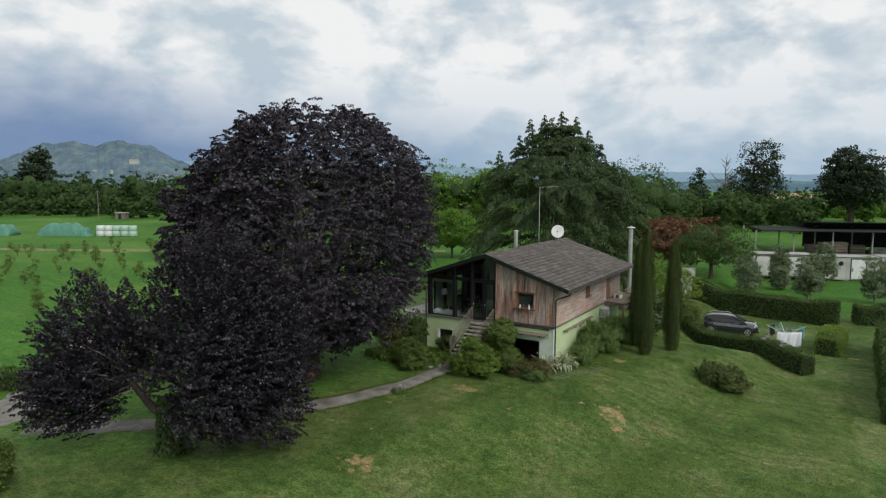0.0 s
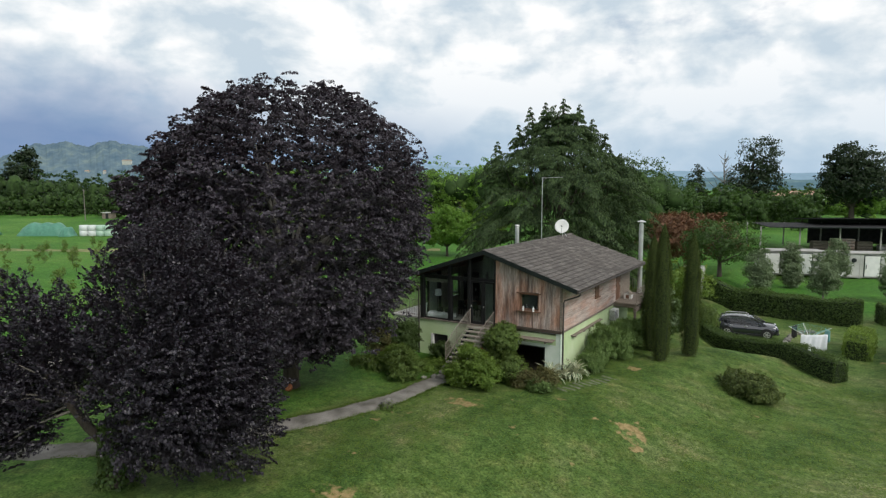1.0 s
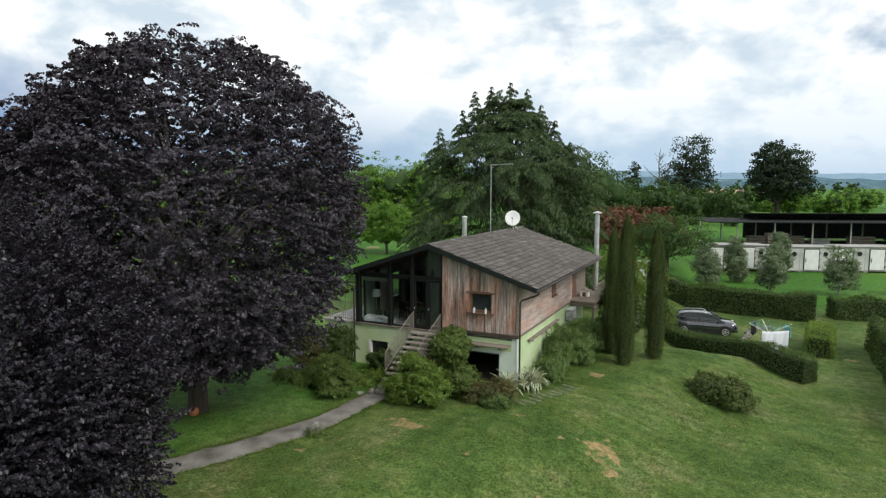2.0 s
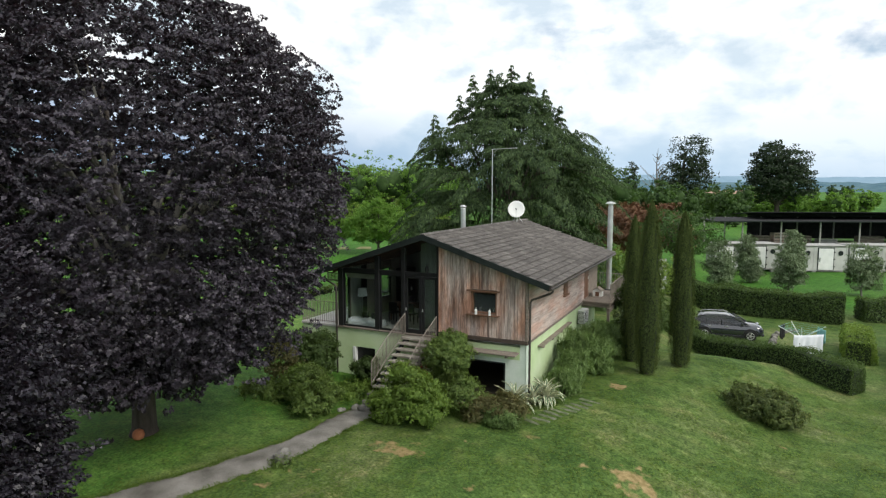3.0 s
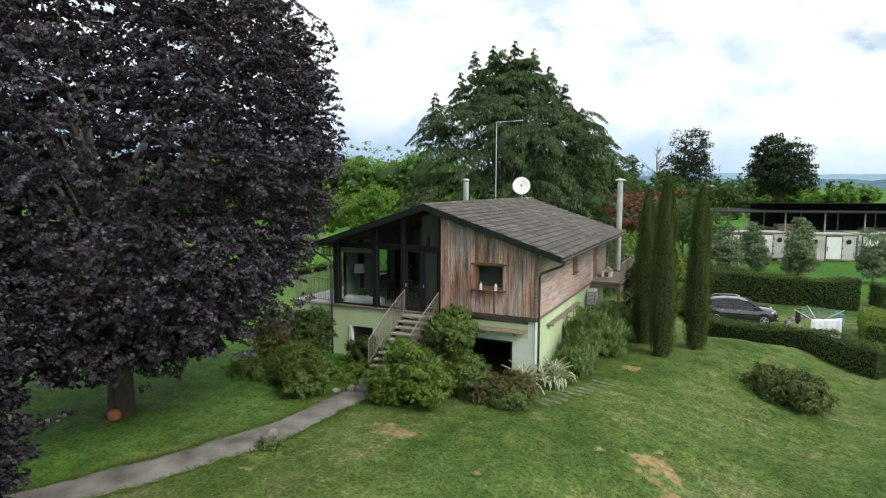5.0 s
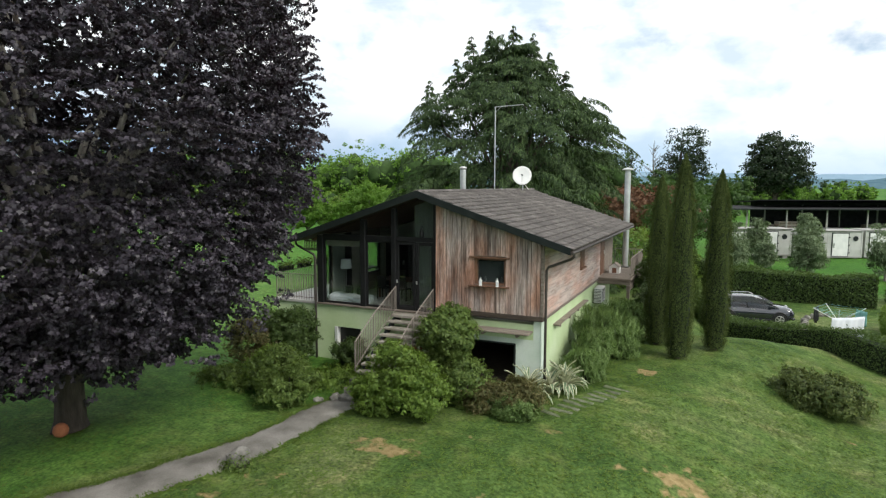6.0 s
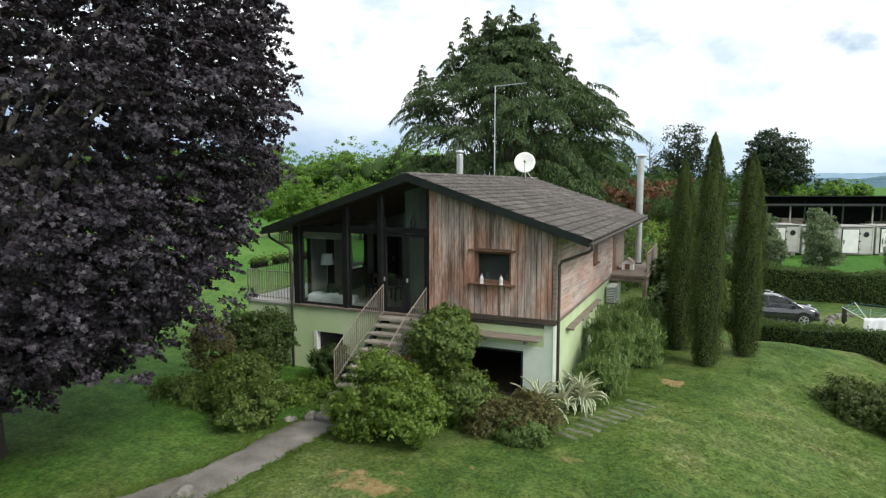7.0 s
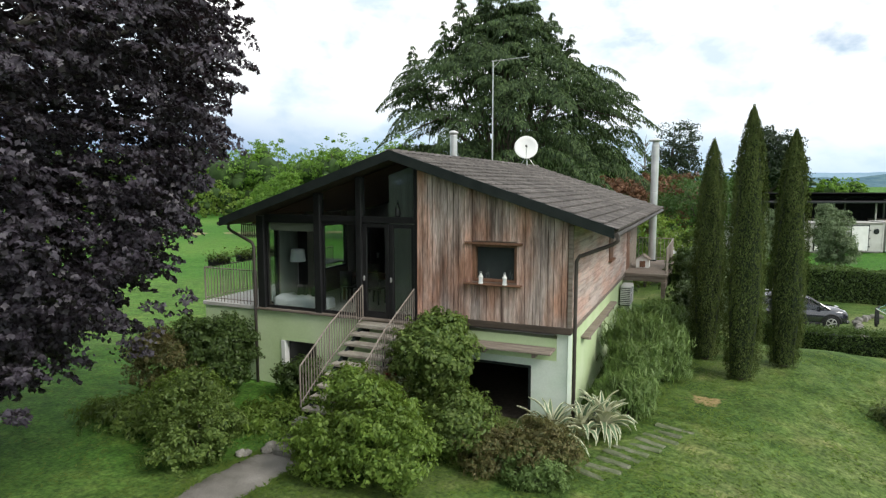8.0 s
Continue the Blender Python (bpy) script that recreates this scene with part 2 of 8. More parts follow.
def board_mat(name, brown, red, grey, along, vary, low=0.5):
    """Sun-bleached softwood: brown and reddish boards greying in patches, with dark streaks along the grain."""
    m, n, l, b = nodes_of(name)
    tc, rnd = n.new("ShaderNodeTexCoord"), n.new("ShaderNodeObjectInfo")
    off = n.new("ShaderNodeVectorMath")
    off.operation = "MULTIPLY_ADD"
    l.new(rnd.outputs["Random"], off.inputs[0])
    off.inputs[1].default_value = (31, 47, 59)
    l.new(tc.outputs["Object"], off.inputs[2])

    def grain(scale, stretch, detail=6, own=True):
        mp, t = n.new("ShaderNodeMapping"), n.new("ShaderNodeTexNoise")
        mp.inputs["Scale"].default_value = stretch
        l.new(off.outputs[0] if own else tc.outputs["Object"], mp.inputs[0])
        l.new(mp.outputs[0], t.inputs["Vector"])
        t.inputs["Scale"].default_value, t.inputs["Detail"].default_value = scale, detail
        return t.outputs["Fac"]

    def ramp(f, p0, c0, p1, c1):
        r = n.new("ShaderNodeValToRGB")
        r.color_ramp.elements[0].position, r.color_ramp.elements[0].color = p0, (*c0, 1)
        r.color_ramp.elements[1].position, r.color_ramp.elements[1].color = p1, (*c1, 1)
        l.new(f, r.inputs[0])
        return r.outputs[0]

    def mix(f, a, c, mode="MIX"):
        x = n.new("ShaderNodeMix")
        x.data_type, x.blend_type = "RGBA", mode
        for i2, v in ((0, f), (6, a), (7, c)):
            if isinstance(v, (int, float)):
                x.inputs[i2].default_value = v
            elif isinstance(v, tuple):
                x.inputs[i2].default_value = (*v, 1)
            else:
                l.new(v, x.inputs[i2])
        return x.outputs[2]

    long = (7, 7, 0.5) if along == "z" else (7, 0.5, 7)
    half = (1.3, 1.3, 0.5) if along == "z" else (2.0, 0.5, 2.0)
    base = mix(ramp(grain(1.1, half, 6, False), 0.35, (0, 0, 0), 0.65, (1, 1, 1)), brown, red)
    base = mix(ramp(grain(0.9, half, 9, False), 0.40, (0, 0, 0), 0.58, (0.85, 0.85, 0.85)), base, grey)
    streak = ramp(grain(2.0, long, 8), 0.32, (low, low, low), 0.56, (1.12, 1.11, 1.1))
    base = mix(1.0, base, streak, "MULTIPLY")
    fine = ramp(grain(9.0, long, 6), 0.34, (0.62, 0.6, 0.58) if along == "z" else (0.86, 0.85, 0.84), 0.6, (1.14, 1.14, 1.14) if along == "z" else (1.05, 1.05, 1.05))
    base = mix(1.0, base, fine, "MULTIPLY")
    runs = ramp(grain(0.9, (4.5, 4.5, 0.4) if along == "z" else (3, 0.8, 3), 9, False), 0.36, (0.5, 0.47, 0.46) if along == "z" else (0.85, 0.82, 0.8), 0.5, (1.05, 1.05, 1.05))
    base = mix(1.0, base, runs, "MULTIPLY")
    per = n.new("ShaderNodeMath")
    per.operation = "MULTIPLY_ADD"
    l.new(rnd.outputs["Random"], per.inputs[0])
    per.inputs[1].default_value, per.inputs[2].default_value = 2 * vary, 1 - vary
    hsv = n.new("ShaderNodeHueSaturation")
    l.new(base, hsv.inputs["Color"])
    l.new(per.outputs[0], hsv.inputs["Value"])
    l.new(hsv.outputs[0], b.inputs["Base Color"])
    b.inputs["Roughness"].default_value, b.inputs["Specular IOR Level"].default_value = 0.85, 0.2
    bp = n.new("ShaderNodeBump")
    bp.inputs["Strength"].default_value, bp.inputs["Distance"].default_value = 0.4, 0.01
    l.new(grain(4.0, long, 8), bp.inputs["Height"])
    l.new(bp.outputs[0], b.inputs["Normal"])
    return m


LAWN = ((0.047, 0.093, 0.021), (0.081, 0.135, 0.033), (0.130, 0.164, 0.062))
FIELD = ((0.038, 0.126, 0.013), (0.056, 0.160, 0.020), (0.092, 0.195, 0.032))
M_GROUND = ground_mat()
M_PATH = surface("path_gravel", [(0.11, 0.102, 0.085), (0.20, 0.188, 0.165), (0.29, 0.272, 0.245)], 1.1, 0.95, bump=0.5, fine=45, grain=0.5)
M_GREEN = surface("green_plaster", [(0.47, 0.60, 0.31), (0.54, 0.67, 0.38), (0.60, 0.71, 0.45)], 0.8, 0.9, bump=0.08, fine=30, grain=0.12)
M_PALE = surface("pale_plaster", [(0.56, 0.66, 0.54), (0.64, 0.72, 0.62), (0.68, 0.74, 0.67)], 1.2, 0.9, bump=0.08, fine=30, grain=0.12)
M_WHITE = surface("white_paint", [(0.68, 0.69, 0.66), (0.8, 0.8, 0.77)], 2, 0.6, bump=0.03, grain=0.06)
M_PLANK = board_mat("weathered_larch", (0.31, 0.190, 0.146), (0.54, 0.300, 0.210), (0.49, 0.43, 0.40), "z", 0.17, 0.6)
M_BEAM = surface("dark_stained_beam", [(0.05, 0.038, 0.03), (0.09, 0.068, 0.052)], 2, 0.85, bump=0.4, fine=12, stretch=(0.6, 6, 6))
M_SIDING = board_mat("pale_larch", (0.46, 0.32, 0.27), (0.52, 0.355, 0.30), (0.52, 0.45, 0.42), "y", 0.11, 0.76)
M_OLDWOOD = surface("grey_old_wood", [(0.13, 0.105, 0.085), (0.22, 0.18, 0.145), (0.27, 0.235, 0.2)], 2.5, 0.9, bump=0.4, fine=12, stretch=(0.6, 6, 6), vary=0.15)
M_WINWOOD = surface("brown_window_wood", [(0.12, 0.06, 0.035), (0.19, 0.10, 0.06)], 3, 0.6, bump=0.2, fine=12, stretch=(3, 3, 0.8))
M_TILE = surface("roof_tile", [(0.070, 0.064, 0.059), (0.112, 0.101, 0.093), (0.185, 0.168, 0.155)], 1.1, 0.9, bump=0.7, fine=22, grain=0.6, spec=0.2, whole=True, vary=0.05)
M_TILE2 = surface("roof_tile_joined", [(0.070, 0.064, 0.059), (0.112, 0.101, 0.093), (0.185, 0.168, 0.155)], 1.1, 0.9, bump=0.7, fine=22, grain=0.6, spec=0.2, whole=True, island=0.05)
M_DARK = surface("dark_green_metal", [(0.014, 0.019, 0.018), (0.024, 0.030, 0.028)], 3, 0.6, bump=0.05, fine=40, spec=0.15)
M_FRAME = surface("dark_window_frame", [(0.010, 0.010, 0.011), (0.018, 0.018, 0.019)], 3, 0.45, bump=0.04)
M_PIPE = surface("brown_downpipe", [(0.06, 0.05, 0.045), (0.10, 0.085, 0.075)], 3, 0.5, 0.3, bump=0.05)
M_STEEL = surface("brushed_steel", [(0.55, 0.55, 0.54), (0.68, 0.68, 0.67)], 3, 0.4, 0.75, bump=0.03, fine=30, grain=0.1)
M_RAIL = surface("painted_rail", [(0.24, 0.20, 0.17), (0.34, 0.30, 0.26)], 6, 0.6, 0.2, bump=0.1)
M_STEP = surface("worn_stone_step", [(0.22, 0.20, 0.16), (0.32, 0.29, 0.24), (0.38, 0.36, 0.31)], 3, 0.9, bump=0.3, fine=30, vary=0.1)
M_MOSSY = surface("mossy_slab", [(0.07, 0.10, 0.038), (0.12, 0.14, 0.075), (0.18, 0.19, 0.13)], 4, 0.95, bump=0.4, fine=30, vary=0.15)
M_STONE = surface("field_stone", [(0.12, 0.115, 0.10), (0.21, 0.20, 0.175), (0.31, 0.295, 0.265)], 5, 0.9, bump=0.5, fine=30, vary=0.2)
M_BARK = surface("bark", [(0.05, 0.04, 0.032), (0.10, 0.082, 0.065)], 3, 0.95, bump=0.8, fine=14, stretch=(3, 3, 0.5))
M_BARK_GREY = surface("grey_bark", [(0.16, 0.145, 0.125), (0.26, 0.24, 0.21)], 3, 0.95, bump=0.6, fine=14, stretch=(3, 3, 0.5))
M_INSIDE = surface("inner_plaster", [(0.24, 0.24, 0.22), (0.30, 0.30, 0.27)], 1, 0.9, bump=0.02, grain=0.08)
M_CURTAIN = surface("grey_green_curtain", [(0.25, 0.275, 0.245), (0.34, 0.365, 0.33)], 1.5, 0.9, bump=0.2, fine=9, stretch=(6, 6, 0.4), grain=0.2)
M_PANEL = surface("beige_panel", [(0.33, 0.31, 0.26), (0.42, 0.40, 0.34)], 1.5, 0.9, bump=0.05, grain=0.1)
M_FLOOR = surface("floor_tile_pale", [(0.45, 0.43, 0.40), (0.56, 0.54, 0.51)], 2, 0.45, bump=0.03, grain=0.1)
M_BLACK = surface("black_plastic", [(0.012, 0.012, 0.013), (0.022, 0.022, 0.023)], 4, 0.5, bump=0.02)
M_RUBBER = surface("tyre_rubber", [(0.015, 0.015, 0.015), (0.03, 0.03, 0.03)], 6, 0.8, bump=0.1)
M_CARPAINT = surface("black_car_paint", [(0.016, 0.018, 0.024), (0.024, 0.027, 0.035)], 1, 0.12, 0.0, bump=0.0, grain=0.05, spec=1.0)
M_CARPAINT.node_tree.nodes["Principled BSDF"].inputs["Coat Weight"].default_value = 1.0
M_BLIND = surface("grey_blind", [(0.05, 0.054, 0.06), (0.075, 0.08, 0.086)], 3, 0.8, bump=0.05, grain=0.1)
M_CLOTH = surface("white_cotton", [(0.72, 0.75, 0.80), (0.82, 0.84, 0.87)], 3, 0.9, bump=0.1, fine=20, grain=0.05)
M_TEALLINE = surface("turquoise_plastic", [(0.18, 0.42, 0.42), (0.26, 0.52, 0.52)], 4, 0.6, bump=0.02)
M_BARNROOF = surface("dark_sheet_roof", [(0.022, 0.022, 0.024), (0.042, 0.042, 0.042)], 1.5, 0.9, 0.0, bump=0.1, spec=0.08)
M_CONTAINER = surface("dirty_white_panel", [(0.36, 0.36, 0.33), (0.48, 0.48, 0.45), (0.58, 0.58, 0.55)], 0.8, 0.6, bump=0.05, grain=0.12)
M_CONCRETE = surface("grey_concrete", [(0.28, 0.27, 0.25), (0.38, 0.37, 0.35)], 1.2, 0.9, bump=0.15, grain=0.2)
M_TARP = surface("green_tarp", [(0.06, 0.19, 0.13), (0.10, 0.27, 0.19)], 1.0, 0.5, bump=0.3, fine=4)
M_WRAP = surface("bale_wrap", [(0.55, 0.6, 0.58), (0.72, 0.75, 0.74)], 2, 0.4, bump=0.2, fine=9)
M_WRAP_GREEN = surface("pale_green_wrap", [(0.34, 0.5, 0.40), (0.45, 0.6, 0.5)], 2, 0.4, bump=0.2, fine=9)
M_TERRA = surface("terracotta", [(0.38, 0.13, 0.06), (0.48, 0.19, 0.09)], 5, 0.8, bump=0.1)
M_BLOOM = surface("red_petal", [(0.35, 0.02, 0.03), (0.5, 0.04, 0.05)], 8, 0.6, bump=0.1)
M_LAMP = surface("headlamp_lens", [(0.6, 0.62, 0.64), (0.7, 0.71, 0.72)], 4, 0.15, 0.3, bump=0, grain=0.05)
M_TANROOF = surface("tan_roof", [(0.34, 0.22, 0.15), (0.42, 0.30, 0.22)], 0.4, 0.9, bump=0, grain=0.2)
M_GLASS = glass_mat("window_glass", (0.86, 0.9, 0.88))
M_CARGLASS = glass_mat("dark_car_glass", (0.25, 0.28, 0.29))

L_MAPLE = leaf_mat("purple_maple_leaf", (0.0195, 0.0165, 0.0230), (0.077, 0.066, 0.084), (0.07, 0.03, 0.035), 0.13, 0.45, 0.38)
L_PLUM = leaf_mat("purple_plum_leaf", (0.0145, 0.013, 0.0185), (0.048, 0.042, 0.056), (0.07, 0.03, 0.035), 0.14, 0.42, 0.45)
L_CEDAR = leaf_mat("cedar_needle", (0.010, 0.026, 0.012), (0.105, 0.160, 0.058), (0.08, 0.13, 0.03), 0.16, 0.6, 0.2)
L_CYPRESS = leaf_mat("cypress_scale", (0.040, 0.068, 0.018), (0.105, 0.130, 0.040), (0.10, 0.14, 0.03), 0.18, 0.8, 0.1)
L_BRIGHT2 = leaf_mat("bright_wood_leaf", (0.068, 0.150, 0.022), (0.20, 0.34, 0.06), (0.22, 0.4, 0.05), 0.4)
L_WOOD = leaf_mat("wood_edge_leaf", (0.030, 0.065, 0.017), (0.080, 0.140, 0.038), (0.10, 0.19, 0.03), 0.3)
L_JUNIPER = leaf_mat("juniper_leaf", (0.040, 0.072, 0.018), (0.150, 0.185, 0.050), (0.16, 0.2, 0.05), 0.25)
L_DARKWOOD = leaf_mat("dark_wood_leaf", (0.022, 0.050, 0.016), (0.060, 0.110, 0.034), (0.07, 0.14, 0.03), 0.3)
L_DARKTREE = leaf_mat("dark_oak_leaf", (0.013, 0.027, 0.012), (0.035, 0.058, 0.022), (0.04, 0.07, 0.02), 0.2)
L_OLIVE = leaf_mat("olive_leaf", (0.085, 0.130, 0.058), (0.25, 0.32, 0.18), (0.20, 0.27, 0.12), 0.25)
L_HEDGE = leaf_mat("hedge_leaf", (0.042, 0.080, 0.020), (0.098, 0.150, 0.040), (0.14, 0.22, 0.04), 0.28)
L_RHODO = leaf_mat("shrub_leaf", (0.055, 0.100, 0.022), (0.18, 0.25, 0.062), (0.24, 0.34, 0.06), 0.3)
L_RUSSET = leaf_mat("russet_shrub_leaf", (0.055, 0.085, 0.025), (0.20, 0.168, 0.068), (0.24, 0.2, 0.06), 0.28)
L_RED = leaf_mat("red_photinia_leaf", (0.10, 0.055, 0.028), (0.23, 0.115, 0.060), (0.24, 0.1, 0.05), 0.2)
L_ROSEMARY = leaf_mat("rosemary_leaf", (0.07, 0.125, 0.034), (0.20, 0.29, 0.09), (0.2, 0.3, 0.07), 0.3)
L_GRASS = leaf_mat("grass_blade", (0.075, 0.132, 0.023), (0.124, 0.172, 0.040), (0.100, 0.150, 0.034), 0.06, 0.9, 0.05)
L_AGAVE = surface("agave_margin", [(0.50, 0.50, 0.32), (0.64, 0.63, 0.44)], 3, 0.5, bump=0.05, grain=0.1)
L_AGAVE_MID = surface("agave_green", [(0.07, 0.12, 0.06), (0.12, 0.18, 0.09)], 3, 0.5, bump=0.05, grain=0.1)
L_DISTANT = leaf_mat("distant_leaf", (0.05, 0.085, 0.045), (0.09, 0.14, 0.075), (0.1, 0.15, 0.06), 0.2)
# the blue air haze of the distance is put into these base colours
M_HILL = surface("haze_tinted_hill", [(0.085, 0.135, 0.18), (0.12, 0.175, 0.21), (0.17, 0.225, 0.225)], 0.02, 1.0, bump=0, fine=0.06, grain=0.3, spec=0)
M_BELT = surface("haze_tinted_woods", [(0.075, 0.135, 0.175), (0.10, 0.17, 0.20), (0.15, 0.22, 0.22)], 0.02, 1.0, bump=0, fine=0.1, grain=0.35, spec=0)
M_RIDGE = surface("haze_tinted_ridge", [(0.20, 0.30, 0.38), (0.24, 0.34, 0.42)], 0.004, 1.0, bump=0, fine=0.03, grain=0.15, spec=0)
L_RHODO2 = leaf_mat("young_shrub_leaf", (0.070, 0.130, 0.021), (0.205, 0.30, 0.057), (0.28, 0.40, 0.055), 0.30)


# ---- helpers for building ----
def part(name, bm, material, parent=None, label="", smooth=False):
    """Links a bmesh as one mesh object, under a thing or a part."""
    me = bpy.data.meshes.new(name)
    bmesh.ops.recalc_face_normals(bm, faces=bm.faces)
    bm.to_mesh(me)
    bm.free()
    if smooth:
        me.shade_smooth()
    return part_of(name, me, material, parent, label)


def part_of(name, me, material, parent=None, label=""):
    if material is not None and not me.materials:
        me.materials.append(material)
    ob = new(name, me)
    ob.parent = parent
    return tagged(ob, label)


def thing(name, label, category, at=(0, 0, 0), rz=0.0, group="", kind=""):
    """An Empty at the base of a thing that parents its parts."""
    ob = new(name)
    ob.empty_display_size = 0.2
    ob.matrix_basis = pose(*at, 0, 0, rz)
    return tagged(ob, label, category, group, kind)


def box(bm, x0, x1, y0, y1, z0, z1, bevel=0.0, m=None):
    """A box, its edges rounded by bevel."""
    vs = [bm.verts.new((x, y, z)) for x in (x0, x1) for y in (y0, y1) for z in (z0, z1)]
    fs = [bm.faces.new([vs[i] for i in q]) for q in ((0, 1, 3, 2), (4, 6, 7, 5), (0, 4, 5, 1), (2, 3, 7, 6), (0, 2, 6, 4), (1, 5, 7, 3))]
    if bevel:
        es = list({e for f in fs for e in f.edges})
        got = bmesh.ops.bevel(bm, geom=es, offset=bevel, segments=1, affect="EDGES", profile=0.5)
        vs = list({v for f in got["faces"] for v in f.verts} | {v for v in vs if v.is_valid})
    if m is not None:
        bmesh.ops.transform(bm, matrix=m, verts=vs)
    return bm


def slab(x0, x1, y0, y1, z0, z1, bevel=0.0, m=None):
    return box(bmesh.new(), x0, x1, y0, y1, z0, z1, bevel, m)


def tube(bm, points, radii, sides=8, cap=True):
    """A tapered tube along points."""
    pts = [Vector(p) for p in points]
    if isinstance(radii, (int, float)):
        radii = [radii] * len(pts)
    rings, side = [], None
    for i, p in enumerate(pts):
        d = (pts[min(i + 1, len(pts) - 1)] - pts[max(i - 1, 0)]).normalized()
        if side is None:
            side = d.orthogonal().normalized()
        side = (side - d * side.dot(d))
        side = side.normalized() if side.length > 1e-6 else d.orthogonal().normalized()
        up = d.cross(side)
        rings.append([bm.verts.new(p + (side * math.cos(a) + up * math.sin(a)) * radii[i]) for a in (2 * math.pi * k / sides for k in range(sides))])
    for a, b in zip(rings, rings[1:]):
        for k in range(sides):
            bm.faces.new((a[k], a[(k + 1) % sides], b[(k + 1) % sides], b[k]))
    if cap:
        bm.faces.new(rings[0][::-1])
        bm.faces.new(rings[-1])
    return bm


def rod(points, radii, sides=8):
    return tube(bmesh.new(), points, radii, sides)


def lathe(profile, sides=20, centre=(0, 0, 0)):
    """A turned shape from (radius, height) pairs."""
    bm = bmesh.new()
    rings = [[bm.verts.new((centre[0] + r * math.cos(2 * math.pi * k / sides), centre[1] + r * math.sin(2 * math.pi * k / sides), centre[2] + z)) for k in range(sides)] for r, z in profile]
    for a, b in zip(rings, rings[1:]):
        for k in range(sides):
            bm.faces.new((a[k], a[(k + 1) % sides], b[(k + 1) % sides], b[k]))
    bm.faces.new(rings[0][::-1])
    bm.faces.new(rings[-1])
    return bm


def mesh_np(name, verts, faces):
    """A mesh from arrays of vertices and of faces with the same number of corners."""
    me = bpy.data.meshes.new(name)
    k = faces.shape[1]
    me.vertices.add(len(verts))
    me.vertices.foreach_set("co", verts.astype(np.float32).ravel())
    me.loops.add(faces.size)
    me.loops.foreach_set("vertex_index", faces.astype(np.int32).ravel())
    me.polygons.add(len(faces))
    me.polygons.foreach_set("loop_start", np.arange(0, faces.size, k, dtype=np.int32))
    me.update(calc_edges=True)
    return me


def unit(a):
    return a / np.maximum(np.linalg.norm(a, axis=1, keepdims=True), 1e-9)


def leaves(rng, centres, facing, length, width, droop=0.3, wild=0.55, palm=False, along=None):
    """A mesh of bent leaves at centres, turned roughly to facing, hanging by droop: four corners each, or a lobed outline (palm)."""
    n = len(centres)
    nrm = unit(facing + rng.normal(0, wild, (n, 3)))
    ax = rng.normal(0, 1, (n, 3))
    ax[:, 2] -= droop
    if along is not None:
        ax = along + 0.28 * ax
    ax = unit(ax - nrm * np.sum(ax * nrm, axis=1, keepdims=True))
    side = unit(np.cross(nrm, ax))
    s = rng.uniform(0.6, 1.35, (n, 1))
    ln, wd = length * s, width * s
    base = centres - ax * ln * 0.5
    tip = centres + ax * ln * 0.5 - nrm * ln * 0.08
    if palm:
        low = nrm * wd * 0.1
        v = np.stack([base, centres + side * wd * 0.62 - ax * ln * 0.1 - low, centres + side * wd * 0.2 + ax * ln * 0.1, tip,
                      centres - side * wd * 0.2 + ax * ln * 0.1, centres - side * wd * 0.62 - ax * ln * 0.1 - low], axis=1).reshape(-1, 3)
        return v, np.arange(6 * n).reshape(-1, 6)
    lift = nrm * wd * 0.3
    v = np.stack([base, centres + side * wd * 0.5 + lift, tip, centres - side * wd * 0.5 + lift], axis=1).reshape(-1, 3)
    return v, np.arange(4 * n).reshape(-1, 4)


def smooth_noise(p, f, seed=0.0):
    """Cheap smooth noise of points, about -1 to 1."""
    x, y, z = (p * f + seed).T
    return (np.sin(x * 1.7 + 1.3 * np.sin(y * 1.1 + seed)) + np.sin(y * 1.9 + 1.2 * np.sin(z * 1.3)) + np.sin(z * 1.6 + 1.4 * np.sin(x * 1.2))) / 3


def step(a, b, x):
    t = np.clip((x - a) / (b - a), 0, 1)
    return t * t * (3 - 2 * t)


def ground_at(x, y):
    """The height of the ground: a low rise round the house, falling off to the drive and the meadow."""
    x, y = np.asarray(x, float), np.asarray(y, float)
    fall = step(2, 9, x - 0.4 * np.minimum(y, 10))
    back = step(10, 15, y) * step(2, 6, x)
    z = -0.9 - 1.3 * np.maximum(fall, back)
    z = z - 0.45 * step(-8, -17, y) * (1 - fall)
    z = z - 0.55 * step(-13, -26, x) - 0.5 * step(14, 26, y) * (1 - back) * step(6, -2, x)
    far = np.maximum(step(60, 160, np.hypot(x, y)), 0)
    z = z * (1 - far) - 1.8 * far
    z = z + (0.05 * np.sin(x * 0.7 + 1.0) * np.sin(y * 0.55) + 0.025 * np.sin(x * 1.9 + y * 1.3)) * (1 - far)
    return z


def gz(x, y):
    return float(ground_at(x, y))


